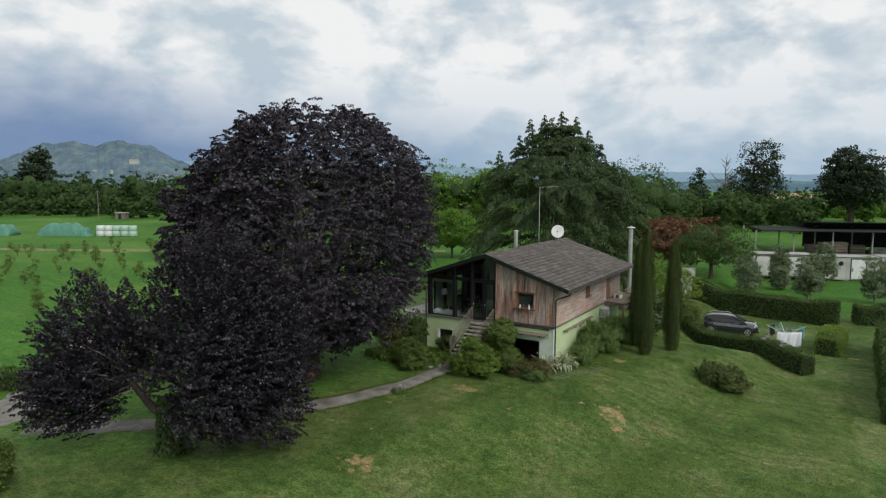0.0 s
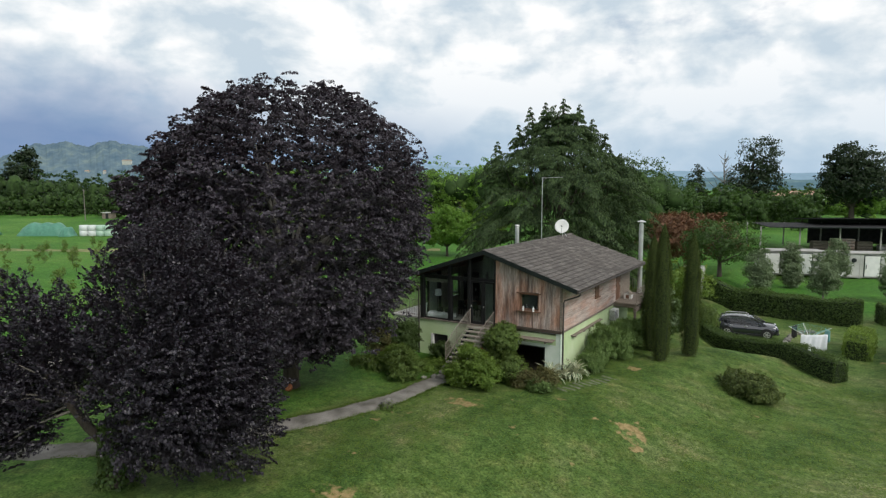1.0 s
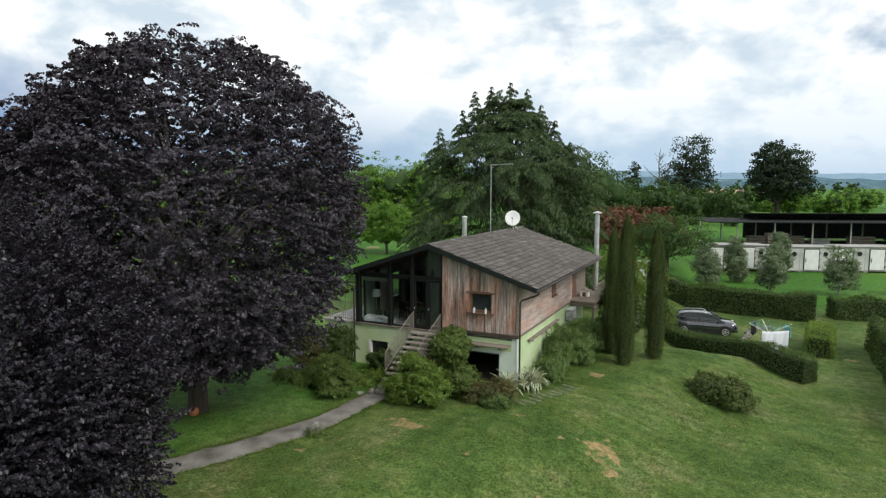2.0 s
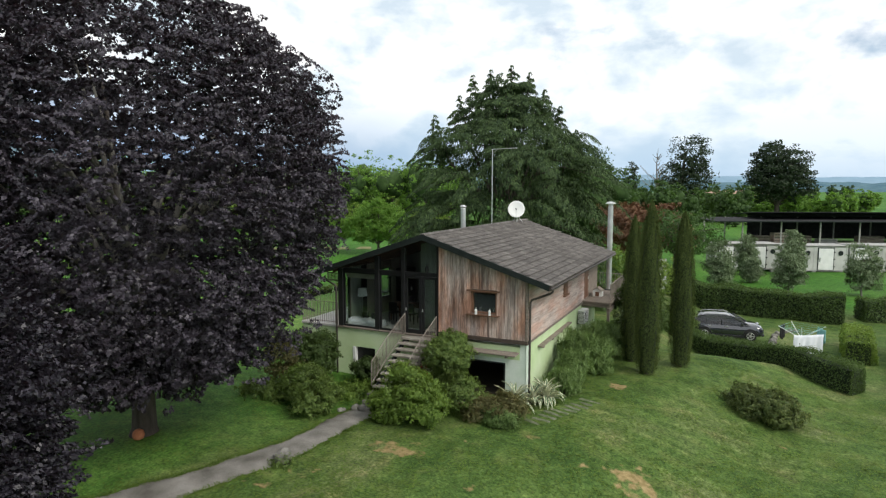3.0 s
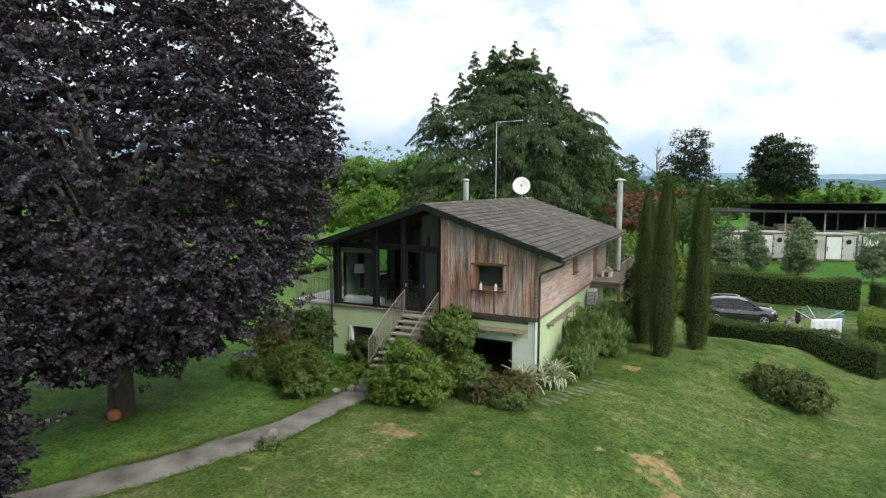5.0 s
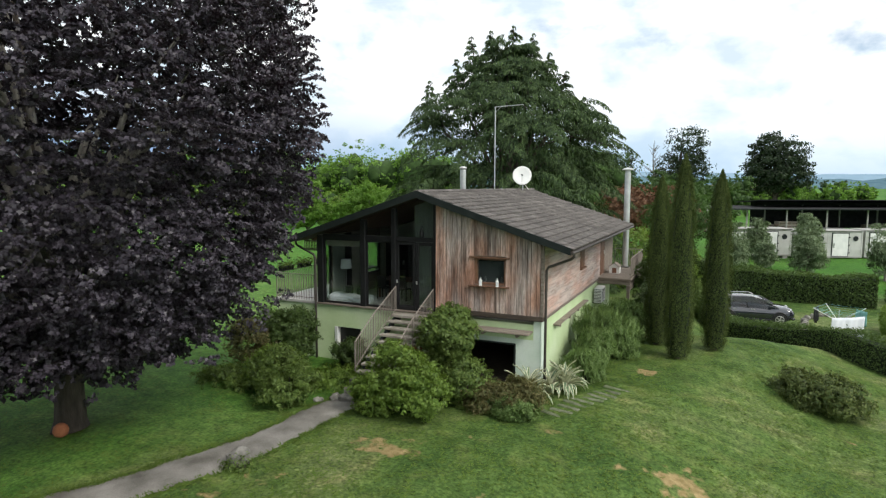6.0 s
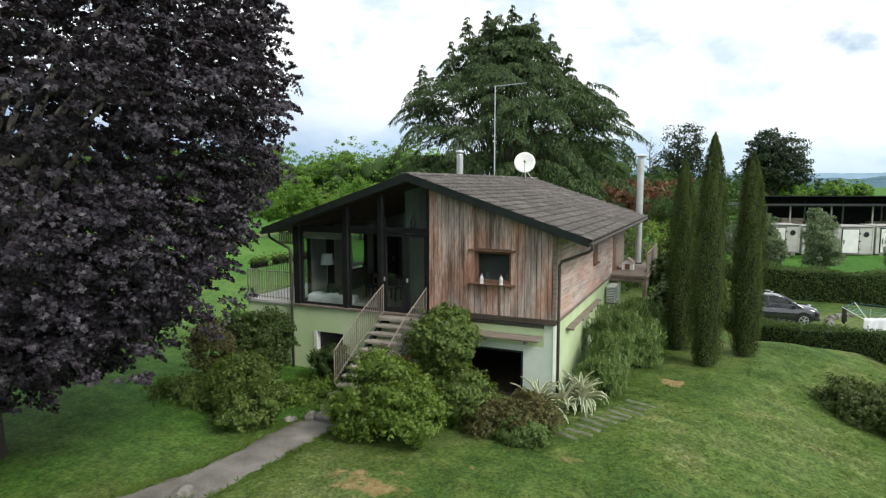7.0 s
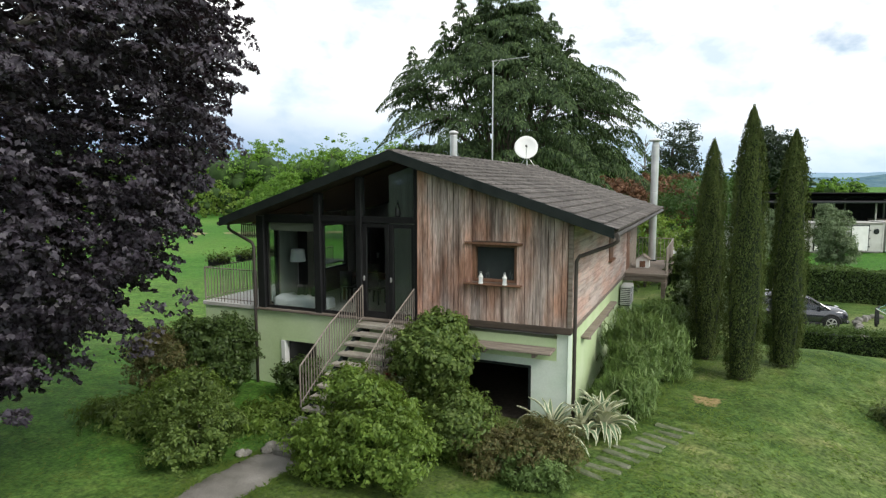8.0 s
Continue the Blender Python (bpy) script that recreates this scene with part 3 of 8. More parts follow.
# dry patches of the lawn: x, y, radius, stretch along x, strength
DRY = [(4.6, -3.4, 0.9, 1.0, 0.75), (5.2, -4.4, 0.55, 0.8, 0.7), (-2.4, -5.9, 0.65, 1.8, 0.68), (-2.3, -14.9, 0.8, 1.3, 0.65), (-3.7, -12.6, 0.5, 0.9, 0.5),
       (2.9, 3.6, 0.5, 1.2, 0.85), (0.6, -4.8, 0.5, 1.4, 0.3), (2.2, -6.3, 0.7, 1.2, 0.3), (8.7, 2.6, 0.7, 1.2, 0.3), (3.4, -8.0, 0.9, 1.2, 0.25), (1.2, -2.9, 0.6, 1.0, 0.3), (-0.6, -4.4, 0.6, 1.3, 0.3),
       (-4.2, -8.5, 0.4, 1.4, 0.6), (-5.0, -9.6, 0.4, 1.5, 0.55), (3.05, -3.7, 0.35, 1.3, 0.55), (0.8, -7.25, 0.5, 1.3, 0.4), (2.65, -7.1, 0.5, 1.3, 0.4), (12.6, 16.4, 0.6, 1.0, 0.5), (10.6, 7.6, 0.5, 1.5, 0.45), (15.4, 17.2, 0.5, 1.0, 0.6), (6.5, 1.2, 0.5, 1.4, 0.25), (-0.2, -9.0, 1.0, 1.6, 0.22)]


def build_ground():
    def axis(lo, hi, fine, reach):
        mid = np.arange(lo, hi + fine, fine)
        grow = np.cumsum(fine * 1.22 ** np.arange(1, 60))
        grow = grow[grow < reach]
        return np.concatenate([lo - grow[::-1], mid, mid[-1] + grow])
    xs, ys = axis(-26, 21, 0.35, 4200), axis(-24, 30, 0.35, 4200)
    gx, gy = np.meshgrid(xs, ys, indexing="ij")
    v = np.stack([gx, gy, ground_at(gx, gy)], axis=-1).reshape(-1, 3)
    i = np.arange(len(xs) * len(ys)).reshape(len(xs), len(ys))
    f = np.stack([i[:-1, :-1], i[1:, :-1], i[1:, 1:], i[:-1, 1:]], axis=-1).reshape(-1, 4)
    me = mesh_np("ground", v, f)
    me.shade_smooth()
    dry = np.zeros(len(v))
    for x, y, r, sx, k in DRY:
        d = np.hypot((v[:, 0] - x) / sx, v[:, 1] - y) / r
        dry = np.maximum(dry, k * np.exp(-d ** 2))
    me.attributes.new("dry", "FLOAT", "POINT").data.foreach_set("value", dry.astype(np.float32))
    field = np.maximum(step(-26, -30, v[:, 0]), np.maximum(step(32, 36, v[:, 1]), step(22, 30, v[:, 0])))
    line = -5.2 + 0.33 * np.minimum(v[:, 1] + 4, 0)          # lusher grass on the maple's side of the path
    field = np.maximum(field, 0.7 * step(0.4, -1.6, v[:, 0] - line) * step(-24, -19, v[:, 1]))
    me.attributes.new("field", "FLOAT", "POINT").data.foreach_set("value", field.astype(np.float32))
    tagged(part_of("ground", me, M_GROUND), "mown green lawn with straw-dry patches and flat meadows", "lawn", kind="structure")


build_ground()


def curve_points(pts, n):
    """Points along a smooth curve through pts."""
    pts = [Vector((*p, 0)) if len(p) == 2 else Vector(p) for p in pts]
    pts = [2 * pts[0] - pts[1], *pts, 2 * pts[-1] - pts[-2]]
    out = []
    for a, b, c, d in zip(pts, pts[1:], pts[2:], pts[3:]):
        for k in range(n):
            t = k / n
            out.append(0.5 * ((2 * b) + (c - a) * t + (2 * a - 5 * b + 4 * c - d) * t * t + (3 * b - a - 3 * c + d) * t ** 3))
    return out + [pts[-2]]


def build_strip(name, pts, widths, material, label, category, lift=0.03, rag=0.06, n=14):
    """A walked strip that follows the ground, with ragged edges."""
    line = curve_points(pts, n)
    w = np.interp(np.linspace(0, 1, len(line)), np.linspace(0, 1, len(widths)), widths)
    bm, rows = bmesh.new(), []
    for i, p in enumerate(line):
        d = (line[min(i + 1, len(line) - 1)] - line[max(i - 1, 0)]).normalized()
        s = Vector((-d.y, d.x, 0))
        row = []
        for k in range(7):
            u = (k / 6 - 0.5) * 2
            e = rag * (math.sin(i * 1.9 + k) + math.sin(i * 0.83 + 2.0 * k)) if abs(u) == 1 else 0
            q = p + s * (u * w[i] / 2 + e)
            row.append(bm.verts.new((q.x, q.y, gz(q.x, q.y) + (lift * (1 - 0.3 * u * u) if abs(u) < 1 else 0.004))))
        rows.append(row)
    for a, b in zip(rows, rows[1:]):
        for k in range(6):
            bm.faces.new((a[k], a[k + 1], b[k + 1], b[k]))
    return tagged(part(name, bm, material, smooth=True), label, category, kind="structure")


build_strip("garden_path", [(-4.7, -2.9), (-5.3, -4.2), (-5.5, -6.4), (-6.05, -8.8), (-7.15, -10.9), (-8.9, -13.2), (-11.4, -15.9), (-14.2, -18.0), (-17.6, -20.3)], [1.0, 1.15, 1.2, 1.25, 1.3, 1.4, 1.7], M_PATH, "pale grey gravel garden path across the lawn", "path", rag=0.035)
build_strip("gravel_drive", [(-21.5, -21.5), (-22.6, -18.0), (-27.0, -13.0), (-33, -9)], [4.5, 4.0, 3.6, 3.6], M_PATH, "pale grey gravel drive by the field", "drive", rag=0.15)


M_TRACK = surface("worn_field_track", [(0.13, 0.15, 0.045), (0.20, 0.19, 0.075), (0.26, 0.235, 0.11)], 0.5, 0.95, bump=0.2, fine=8, grain=0.4)
build_strip("field_track", [(-125.0, 9.0), (-105.0, 22.0), (-86.0, 34.0), (-62.0, 49.0), (-45.0, 60.0)], [4.5, 4.0, 4.5], M_TRACK, "worn straw-coloured track across the field", "track", rag=0.3)


# ---- plants ----
def crown_points(rng, lobes, clumps, per, spread, shell=(0.72, 1.04), rough=0.16, lean_up=0.35, flat=1.0, seed=0.0, low=-1.0, lumps=0, inside=0.18):
    """Leaf places and the way they face, in clumps on the outside of ellipsoid lobes, fewer inside."""
    if lumps:
        extra = []
        for lobe in lobes:
            for u in unit(rng.normal(0, 1, (lumps, 3))):
                if u[2] < max(low, -0.5):
                    u[2] = -u[2]
                k = rng.uniform(0.2, 0.34)
                r = np.array(lobe[3:6])
                extra.append((*(np.array(lobe[:3]) + u * r * rng.uniform(0.74, 0.88)), *(np.array((r[:2].mean(), r[:2].mean(), r.min())) * k)))
        lobes = [tuple([*l[:3], l[3] * 0.9, l[4] * 0.9, l[5] * 0.9]) for l in lobes] + extra
    vol = np.array([(l[3] * l[4] + l[3] * l[5] + l[4] * l[5]) for l in lobes])
    cnt = np.maximum(1, (clumps * vol / vol.sum()).astype(int))
    cs, fs = [], []
    for lobe, k in zip(lobes, cnt):
        u = unit(rng.normal(0, 1, (k * 2, 3)))
        u = u[u[:, 2] > low][:k]
        r = rng.uniform(shell[0], shell[1], (len(u), 1)) + rough * smooth_noise(u, 3.1, seed + lobe[0])[:, None] + 0.5 * rough * smooth_noise(u, 7.3, seed)[:, None]
        inner = rng.random(len(u)) < inside
        r[inner] *= rng.uniform(0.4, 0.8, (inner.sum(), 1))
        cs.append(np.array(lobe[:3]) + u * r * np.array(lobe[3:6]))
        fs.append(u)
    c, f = np.concatenate(cs), np.concatenate(fs)
    m = rng.integers(int(per * 0.6), int(per * 1.4) + 1, len(c))
    size = rng.uniform(0.6, 1.35, len(c))
    cc, ff, ss = np.repeat(c, m, axis=0), np.repeat(f, m, axis=0), np.repeat(size, m)
    off = np.clip(rng.normal(0, 1, cc.shape), -1.5, 1.5) * (spread * ss)[:, None]
    off[:, 2] *= 0.6 * flat
    ff = unit(ff + np.array((0, 0, lean_up)) + 0.5 * unit(off))
    return cc + off, ff, c


def build_tree(name, label, category, base, lobes, material, leaf, clumps, per, spread, trunk=(0.25, 2.5), limbs=14, seed=1, bark=None, group="", lean=(0, 0), droop=0.4, wild=0.55, **kw):
    """A tree: tapered trunk, limbs that reach into the crown, and a crown of many leaves in clumps. Lobes are given from the base."""
    rng = np.random.default_rng(seed)
    x, y = base
    z = gz(x, y) - 0.05
    top = thing(name, label, category, (x, y, z), group=group)
    pts, face, centres = crown_points(rng, lobes, clumps, per, spread, seed=seed * 1.7, **kw)
    v, f = leaves(rng, pts, face, leaf[0], leaf[1], droop, wild)
    part_of("crown", mesh_np("crown", v, f), material, top)
    bm = bmesh.new()
    r0, h = trunk
    peak = max(l[2] + 0.6 * l[5] for l in lobes)
    mid = np.mean([l[:3] for l in lobes], axis=0)
    line = [Vector((0, 0, -0.1)), Vector((0.02, 0.0, h * 0.15)), Vector((lean[0] * 0.4, lean[1] * 0.4, h * 0.6)), Vector((lean[0], lean[1], h)),
            Vector((mid[0] * 0.6 + lean[0] * 0.4, mid[1] * 0.6 + lean[1] * 0.4, h + (peak - h) * 0.45)), Vector((mid[0], mid[1], peak))]
    tube(bm, line, [r0 * 1.45, r0 * 1.1, r0 * 0.95, r0 * 0.85, r0 * 0.5, r0 * 0.12], 10)
    part("trunk", bm, bark or M_BARK, top, smooth=True)
    pick = rng.choice(len(centres), min(limbs, len(centres)), replace=False)
    for i in pick:
        end = Vector(centres[i])
        k = rng.uniform(0.75, 1.0) if end.z < peak * 0.6 else rng.uniform(1.0, 1.5)
        s = Vector((lean[0], lean[1], h * min(k, 1.0)))
        if k > 1:
            s = line[3].lerp(line[4], min(1.0, (k - 1) * 2))
        b = s.lerp(end, 0.5) + Vector((*rng.normal(0, 0.08 * (end - s).length, 2), 0.1 * (end - s).length))
        part("limb", tube(bmesh.new(), [s, s.lerp(b, 0.6), b, b.lerp(end, 0.6), end], [r0 * 0.38, r0 * 0.3, r0 * 0.2, r0 * 0.12, r0 * 0.04], 6, cap=False), bark or M_BARK, top, smooth=True)
    return top


def build_shrub(name, label, category, base, lobes, material, leaf, clumps, per, spread, seed=1, group="", stems=9, z=None, upright=False, **kw):
    """A shrub: stems from the ground and leaves in clumps. Lobes are given from the base."""
    rng = np.random.default_rng(seed)
    x, y = base
    top = thing(name, label, category, (x, y, gz(x, y) - 0.03 if z is None else z), group=group)
    pts, face, centres = crown_points(rng, lobes, clumps, per * 2, spread, seed=seed * 1.3, **kw)
    pts[:, 2] = np.maximum(pts[:, 2], 0.03)
    way = unit(face * np.array((0.8, 0.8, 0.3))) * 0.6 + np.array((0, 0, 1.0)) if upright else None
    if upright:
        v, f = leaves(rng, pts, face * np.array((1, 1, 0.4)), leaf[0] * 0.72, leaf[1] * 0.75, 0.2, 0.55, False, way)
    else:
        # rosettes: short shoots that point up and out, each with a ring of leaves
        n = len(pts) // 8
        i = np.repeat(rng.choice(len(pts), n, replace=False), 8)
        shoot = unit(face[i] + np.repeat(rng.normal(0, 0.28, (n, 3)), 8, axis=0) + np.array((0, 0, 0.25)))
        ring = rng.normal(0, 1, shoot.shape)
        ring = unit(ring - shoot * np.sum(ring * shoot, axis=1, keepdims=True))
        up = rng.uniform(-0.5, 0.7, (len(i), 1))
        p = pts[i] + (shoot * up * 0.9 + ring * 0.42) * leaf[0]
        p[:, 2] = np.maximum(p[:, 2], 0.03)
        v, f = leaves(rng, p, unit(shoot + 0.35 * ring), leaf[0] * 0.80, leaf[1] * 0.86, 0.2, 0.25, False, ring + shoot * (0.25 + 0.5 * up))
    part_of("foliage", mesh_np("foliage", v, f), material, top)
    bm = bmesh.new()
    for i in rng.choice(len(centres), min(stems, len(centres)), replace=False):
        e = Vector(centres[i])
        e.z = max(e.z, 0.15)
        tube(bm, [(0.15 * e.x, 0.15 * e.y, -0.05), (0.6 * e.x, 0.6 * e.y, 0.45 * e.z), e], [0.03, 0.02, 0.008], 5, cap=False)
    part("stems", bm, M_BARK, top)
    return top


def build_hedge(name, label, pts, width, height, material, leaf, per_m2, seed=1, rag=0.06, category="hedge", taper=0.06, rise=0.0):
    """A clipped hedge along a line: a dense leafy skin over a dark shell that paints the inner shade."""
    rng = np.random.default_rng(seed)
    line = curve_points(pts, 8)
    seg = [(a, b, (b - a).length) for a, b in zip(line, line[1:])]
    total = sum(s[2] for s in seg)
    top = thing(name, label, category, (line[0].x, line[0].y, gz(line[0].x, line[0].y)))
    o = top.matrix_basis.translation
    n = int(per_m2 * total * (2 * height + width))
    along = rng.random(n) * total
    ends = rng.random(n)
    cum = np.cumsum([0] + [s[2] for s in seg])
    idx = np.clip(np.searchsorted(cum, along, side="right") - 1, 0, len(seg) - 1)
    a = np.array([s[0] for s in seg])[idx]
    d = np.array([(s[1] - s[0]) / max(s[2], 1e-6) for s in seg])[idx]
    p = a + d * (along - cum[idx])[:, None]
    side = np.stack([-d[:, 1], d[:, 0], 0 * d[:, 0]], axis=1)
    per = rng.random(n) * (2 * height + width)
    onl, onr = per < height, per > height + width
    u = np.where(onl, -1, np.where(onr, 1, (per - height) / width * 2 - 1))
    hz = np.where(onl, per, np.where(onr, per - height - width, height))
    capend = ends < min(0.2, width / total)
    p[capend & (ends < 0.5 * min(0.2, width / total))] = np.array(line[0])
    late = capend & (ends >= 0.5 * min(0.2, width / total))
    p[late] = np.array(line[-1])
    u[capend] = rng.uniform(-1, 1, capend.sum())
    hz[capend] = rng.uniform(0, height, capend.sum())
    pos = p + side * (u * (width / 2 - taper * hz / height))[:, None]
    pos[:, 2] = ground_at(pos[:, 0], pos[:, 1]) + hz
    bulge = (1 + rag * 2 * smooth_noise(pos, 0.9, seed)) * (1 + rise * along / total)
    nrm = side * np.where(np.abs(u) == 1, u, 0)[:, None] + np.array((0, 0, 1)) * (hz >= height - 1e-6)[:, None] * 1.0
    pos = pos + nrm * (0.12 * smooth_noise(pos, 1.4, seed + 3) + rng.normal(0, rag, n))[:, None]
    pos[:, 2] = ground_at(pos[:, 0], pos[:, 1]) + (pos[:, 2] - ground_at(pos[:, 0], pos[:, 1])) * bulge
    v, f = leaves(rng, pos - np.array(o), nrm + np.array((0, 0, 0.2)), leaf[0], leaf[1], 0.1, 0.9)
    part_of("foliage", mesh_np("foliage", v, f), material, top)
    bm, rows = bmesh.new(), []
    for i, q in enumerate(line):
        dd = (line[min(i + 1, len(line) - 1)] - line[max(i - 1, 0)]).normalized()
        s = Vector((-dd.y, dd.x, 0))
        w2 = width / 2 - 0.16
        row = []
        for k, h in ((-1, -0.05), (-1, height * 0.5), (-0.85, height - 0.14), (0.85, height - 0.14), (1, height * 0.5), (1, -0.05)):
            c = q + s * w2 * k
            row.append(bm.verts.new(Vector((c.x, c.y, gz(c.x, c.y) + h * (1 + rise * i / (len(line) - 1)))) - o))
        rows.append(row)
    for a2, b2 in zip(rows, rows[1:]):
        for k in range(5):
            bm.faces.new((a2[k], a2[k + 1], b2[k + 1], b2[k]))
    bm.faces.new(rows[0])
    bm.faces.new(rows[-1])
    part("core", bm, L_INNER_SHADE, top, "dark shell painted as the hedge's inner shade")
    return top


# near-black green that paints the shade inside hedges and cypresses
L_INNER_SHADE = surface("inner_shade", [(0.012, 0.022, 0.008), (0.024, 0.038, 0.014)], 6, 0.95, bump=0.8, fine=14)


def spray_leaves(rng, at, out, count, reach, wide, lift, sag, size, lobed, wild):
    """Leaves in flat sprays: each spray lies along its way out, roofs over what is under it and bends down at its end."""
    k = len(at)
    flat = unit(out * np.array((1, 1, 0.35)) + rng.normal(0, 0.22, (k, 3)))
    flat[:, 2] += lift
    flat = unit(flat)
    side = unit(np.cross(flat, np.array((0, 0, 1.0)) + rng.normal(0, 0.45, (k, 3))))
    up = np.cross(side, flat)
    m = rng.integers(int(count * 0.6), int(count * 1.4) + 1, k)
    i = np.repeat(np.arange(k), m)
    grow = rng.uniform(0.65, 1.35, k)[i][:, None]
    u = (rng.random(len(i)) ** 0.7)[:, None]
    w = rng.uniform(-1, 1, len(i))[:, None] * np.sin(np.clip(0.25 + u * 0.8, 0, 1) * 3.0)
    p = at[i] + (flat[i] * (u - 0.45) * reach + side[i] * w * wide + up[i] * (rng.normal(0, 0.05, u.shape) - 0.16 * w * w) * wide) * grow
    p[:, 2] -= (sag * u ** 2 * reach * grow)[:, 0]
    face = unit(0.75 * up[i] + 0.6 * flat[i] * (0.4 + u) + 0.45 * side[i] * w)
    way = flat[i] + side[i] * w * 0.8 - np.array((0, 0, 0.35))
    return leaves(rng, p, face, size[0], size[1], 0.4, wild, lobed, way)


MAPLE_Z = [2.2, 2.8, 3.6, 4.8, 6.4, 8.4, 9.8, 11.6, 13.0, 14.1, 14.9]
MAPLE_R = [2.7, 3.7, 4.6, 5.6, 6.45, 6.85, 6.7, 5.8, 4.85, 3.7, 1.8]


def build_maple(x, y, seed):
    """A broad domed maple: tiers of lobed leaves over a short trunk that forks into steep limbs."""
    rng = np.random.default_rng(seed)
    top = thing("purple_maple", "tall dark purple-leaved maple on the lawn", "tree", (x, y, gz(x, y) - 0.05))
    n = 9600
    area = np.interp(np.linspace(2.2, 14.9, 400), MAPLE_Z, MAPLE_R)
    z = np.interp(rng.random(n), np.cumsum(area) / area.sum(), np.linspace(2.2, 14.9, 400))
    a = rng.uniform(0, 2 * math.pi, n)
    d = np.stack([np.cos(a), np.sin(a), (z - 8) / 5], axis=1)
    bulge = 1 + 0.07 * smooth_noise(d, 2.3, seed) + 0.09 * smooth_noise(d, 5.3, seed + 2.0) + 0.07 * smooth_noise(d, 9.7, seed + 5.0)
    share = rng.uniform(0.84, 1.03, n)
    deep = rng.random(n) < 0.24
    share[deep] = rng.uniform(0.45, 0.84, deep.sum())
    r = np.interp(z, MAPLE_Z, MAPLE_R) * bulge * share
    shift = -0.1 + 0.5 * step(7, 12, z)                       # the top leans off the trunk
    c = np.stack([0.85 * shift + r * np.cos(a), 0.53 * shift + r * np.sin(a), z + rng.normal(0, 0.2, n)], axis=1)
    under = rng.random(n) < 0.09                                # the ragged underside
    c[under, :2] *= rng.uniform(0.25, 0.9, (under.sum(), 1))
    c[under, 2] = rng.uniform(2.7, 3.8, under.sum())
    o = unit(np.stack([np.cos(a), np.sin(a), 1.5 * (z - 7) / 7], axis=1))
    full = smooth_noise(c, 0.75, 1.3) + 0.6 * smooth_noise(c, 1.7, 4.0) + rng.normal(0, 0.22, n) > -0.80
    c, o = c[full], o[full]                                     # hollows between the boughs
    near = (c[:, 0] - 0.4 * c[:, 1] > -3.2)                     # the side that the lawn sees has lobed leaves
    close = c[:, 0] > 3.0
    for sel, lobed, count, size in ((close, True, 60, (0.088, 0.084)), (near & ~close, False, 46, (0.122, 0.094)), (~near, False, 14, (0.24, 0.19))):
        v, f = spray_leaves(rng, c[sel], o[sel], count, 0.56, 0.34, 0.12, 0.32, size, lobed, 0.62)
        part_of("crown", mesh_np("crown", v, f), L_MAPLE, top)
    bm = bmesh.new()
    tube(bm, [(0, 0, -0.15), (0.02, 0, 0.3), (0.03, 0.02, 1.4), (0, 0, 2.8), (-0.3, -0.2, 6.5), (-0.7, -0.4, 12.5)], [0.56, 0.41, 0.36, 0.33, 0.2, 0.03], 14)
    part("trunk", bm, M_BARK, top, smooth=True)
    for k in range(34):
        e = Vector(c[int(rng.integers(len(c)))]) * 0.93
        e.z = max(e.z, 2.6)
        s0 = Vector((-0.05 * k / 34, 0, 1.9 + 4.2 * (k / 34) ** 1.3))
        b = s0.lerp(e, 0.45) + Vector((0, 0, 0.16 * (e - s0).length))
        part("limb", tube(bmesh.new(), [s0, s0.lerp(b, 0.6), b, b.lerp(e, 0.6), e], [0.15, 0.12, 0.08, 0.045, 0.012], 7, cap=False), M_BARK_GREY, top, smooth=True)


build_maple(-11.1, -8.5, 3)

# masses of the plum: middle, radii, share of the leaves
PLUM = [((2.05, 1.3, 5.0), (3.1, 3.0, 4.2), 0.56), ((3.0, 1.9, 3.0), (2.3, 2.2, 2.4), 0.14), ((-2.7, -1.7, 4.2), (2.0, 2.1, 2.9), 0.165), ((-3.5, -2.2, 2.6), (1.5, 1.8, 1.8), 0.09), ((-1.3, -0.8, 5.4), (1.1, 1.2, 1.7), 0.03)]


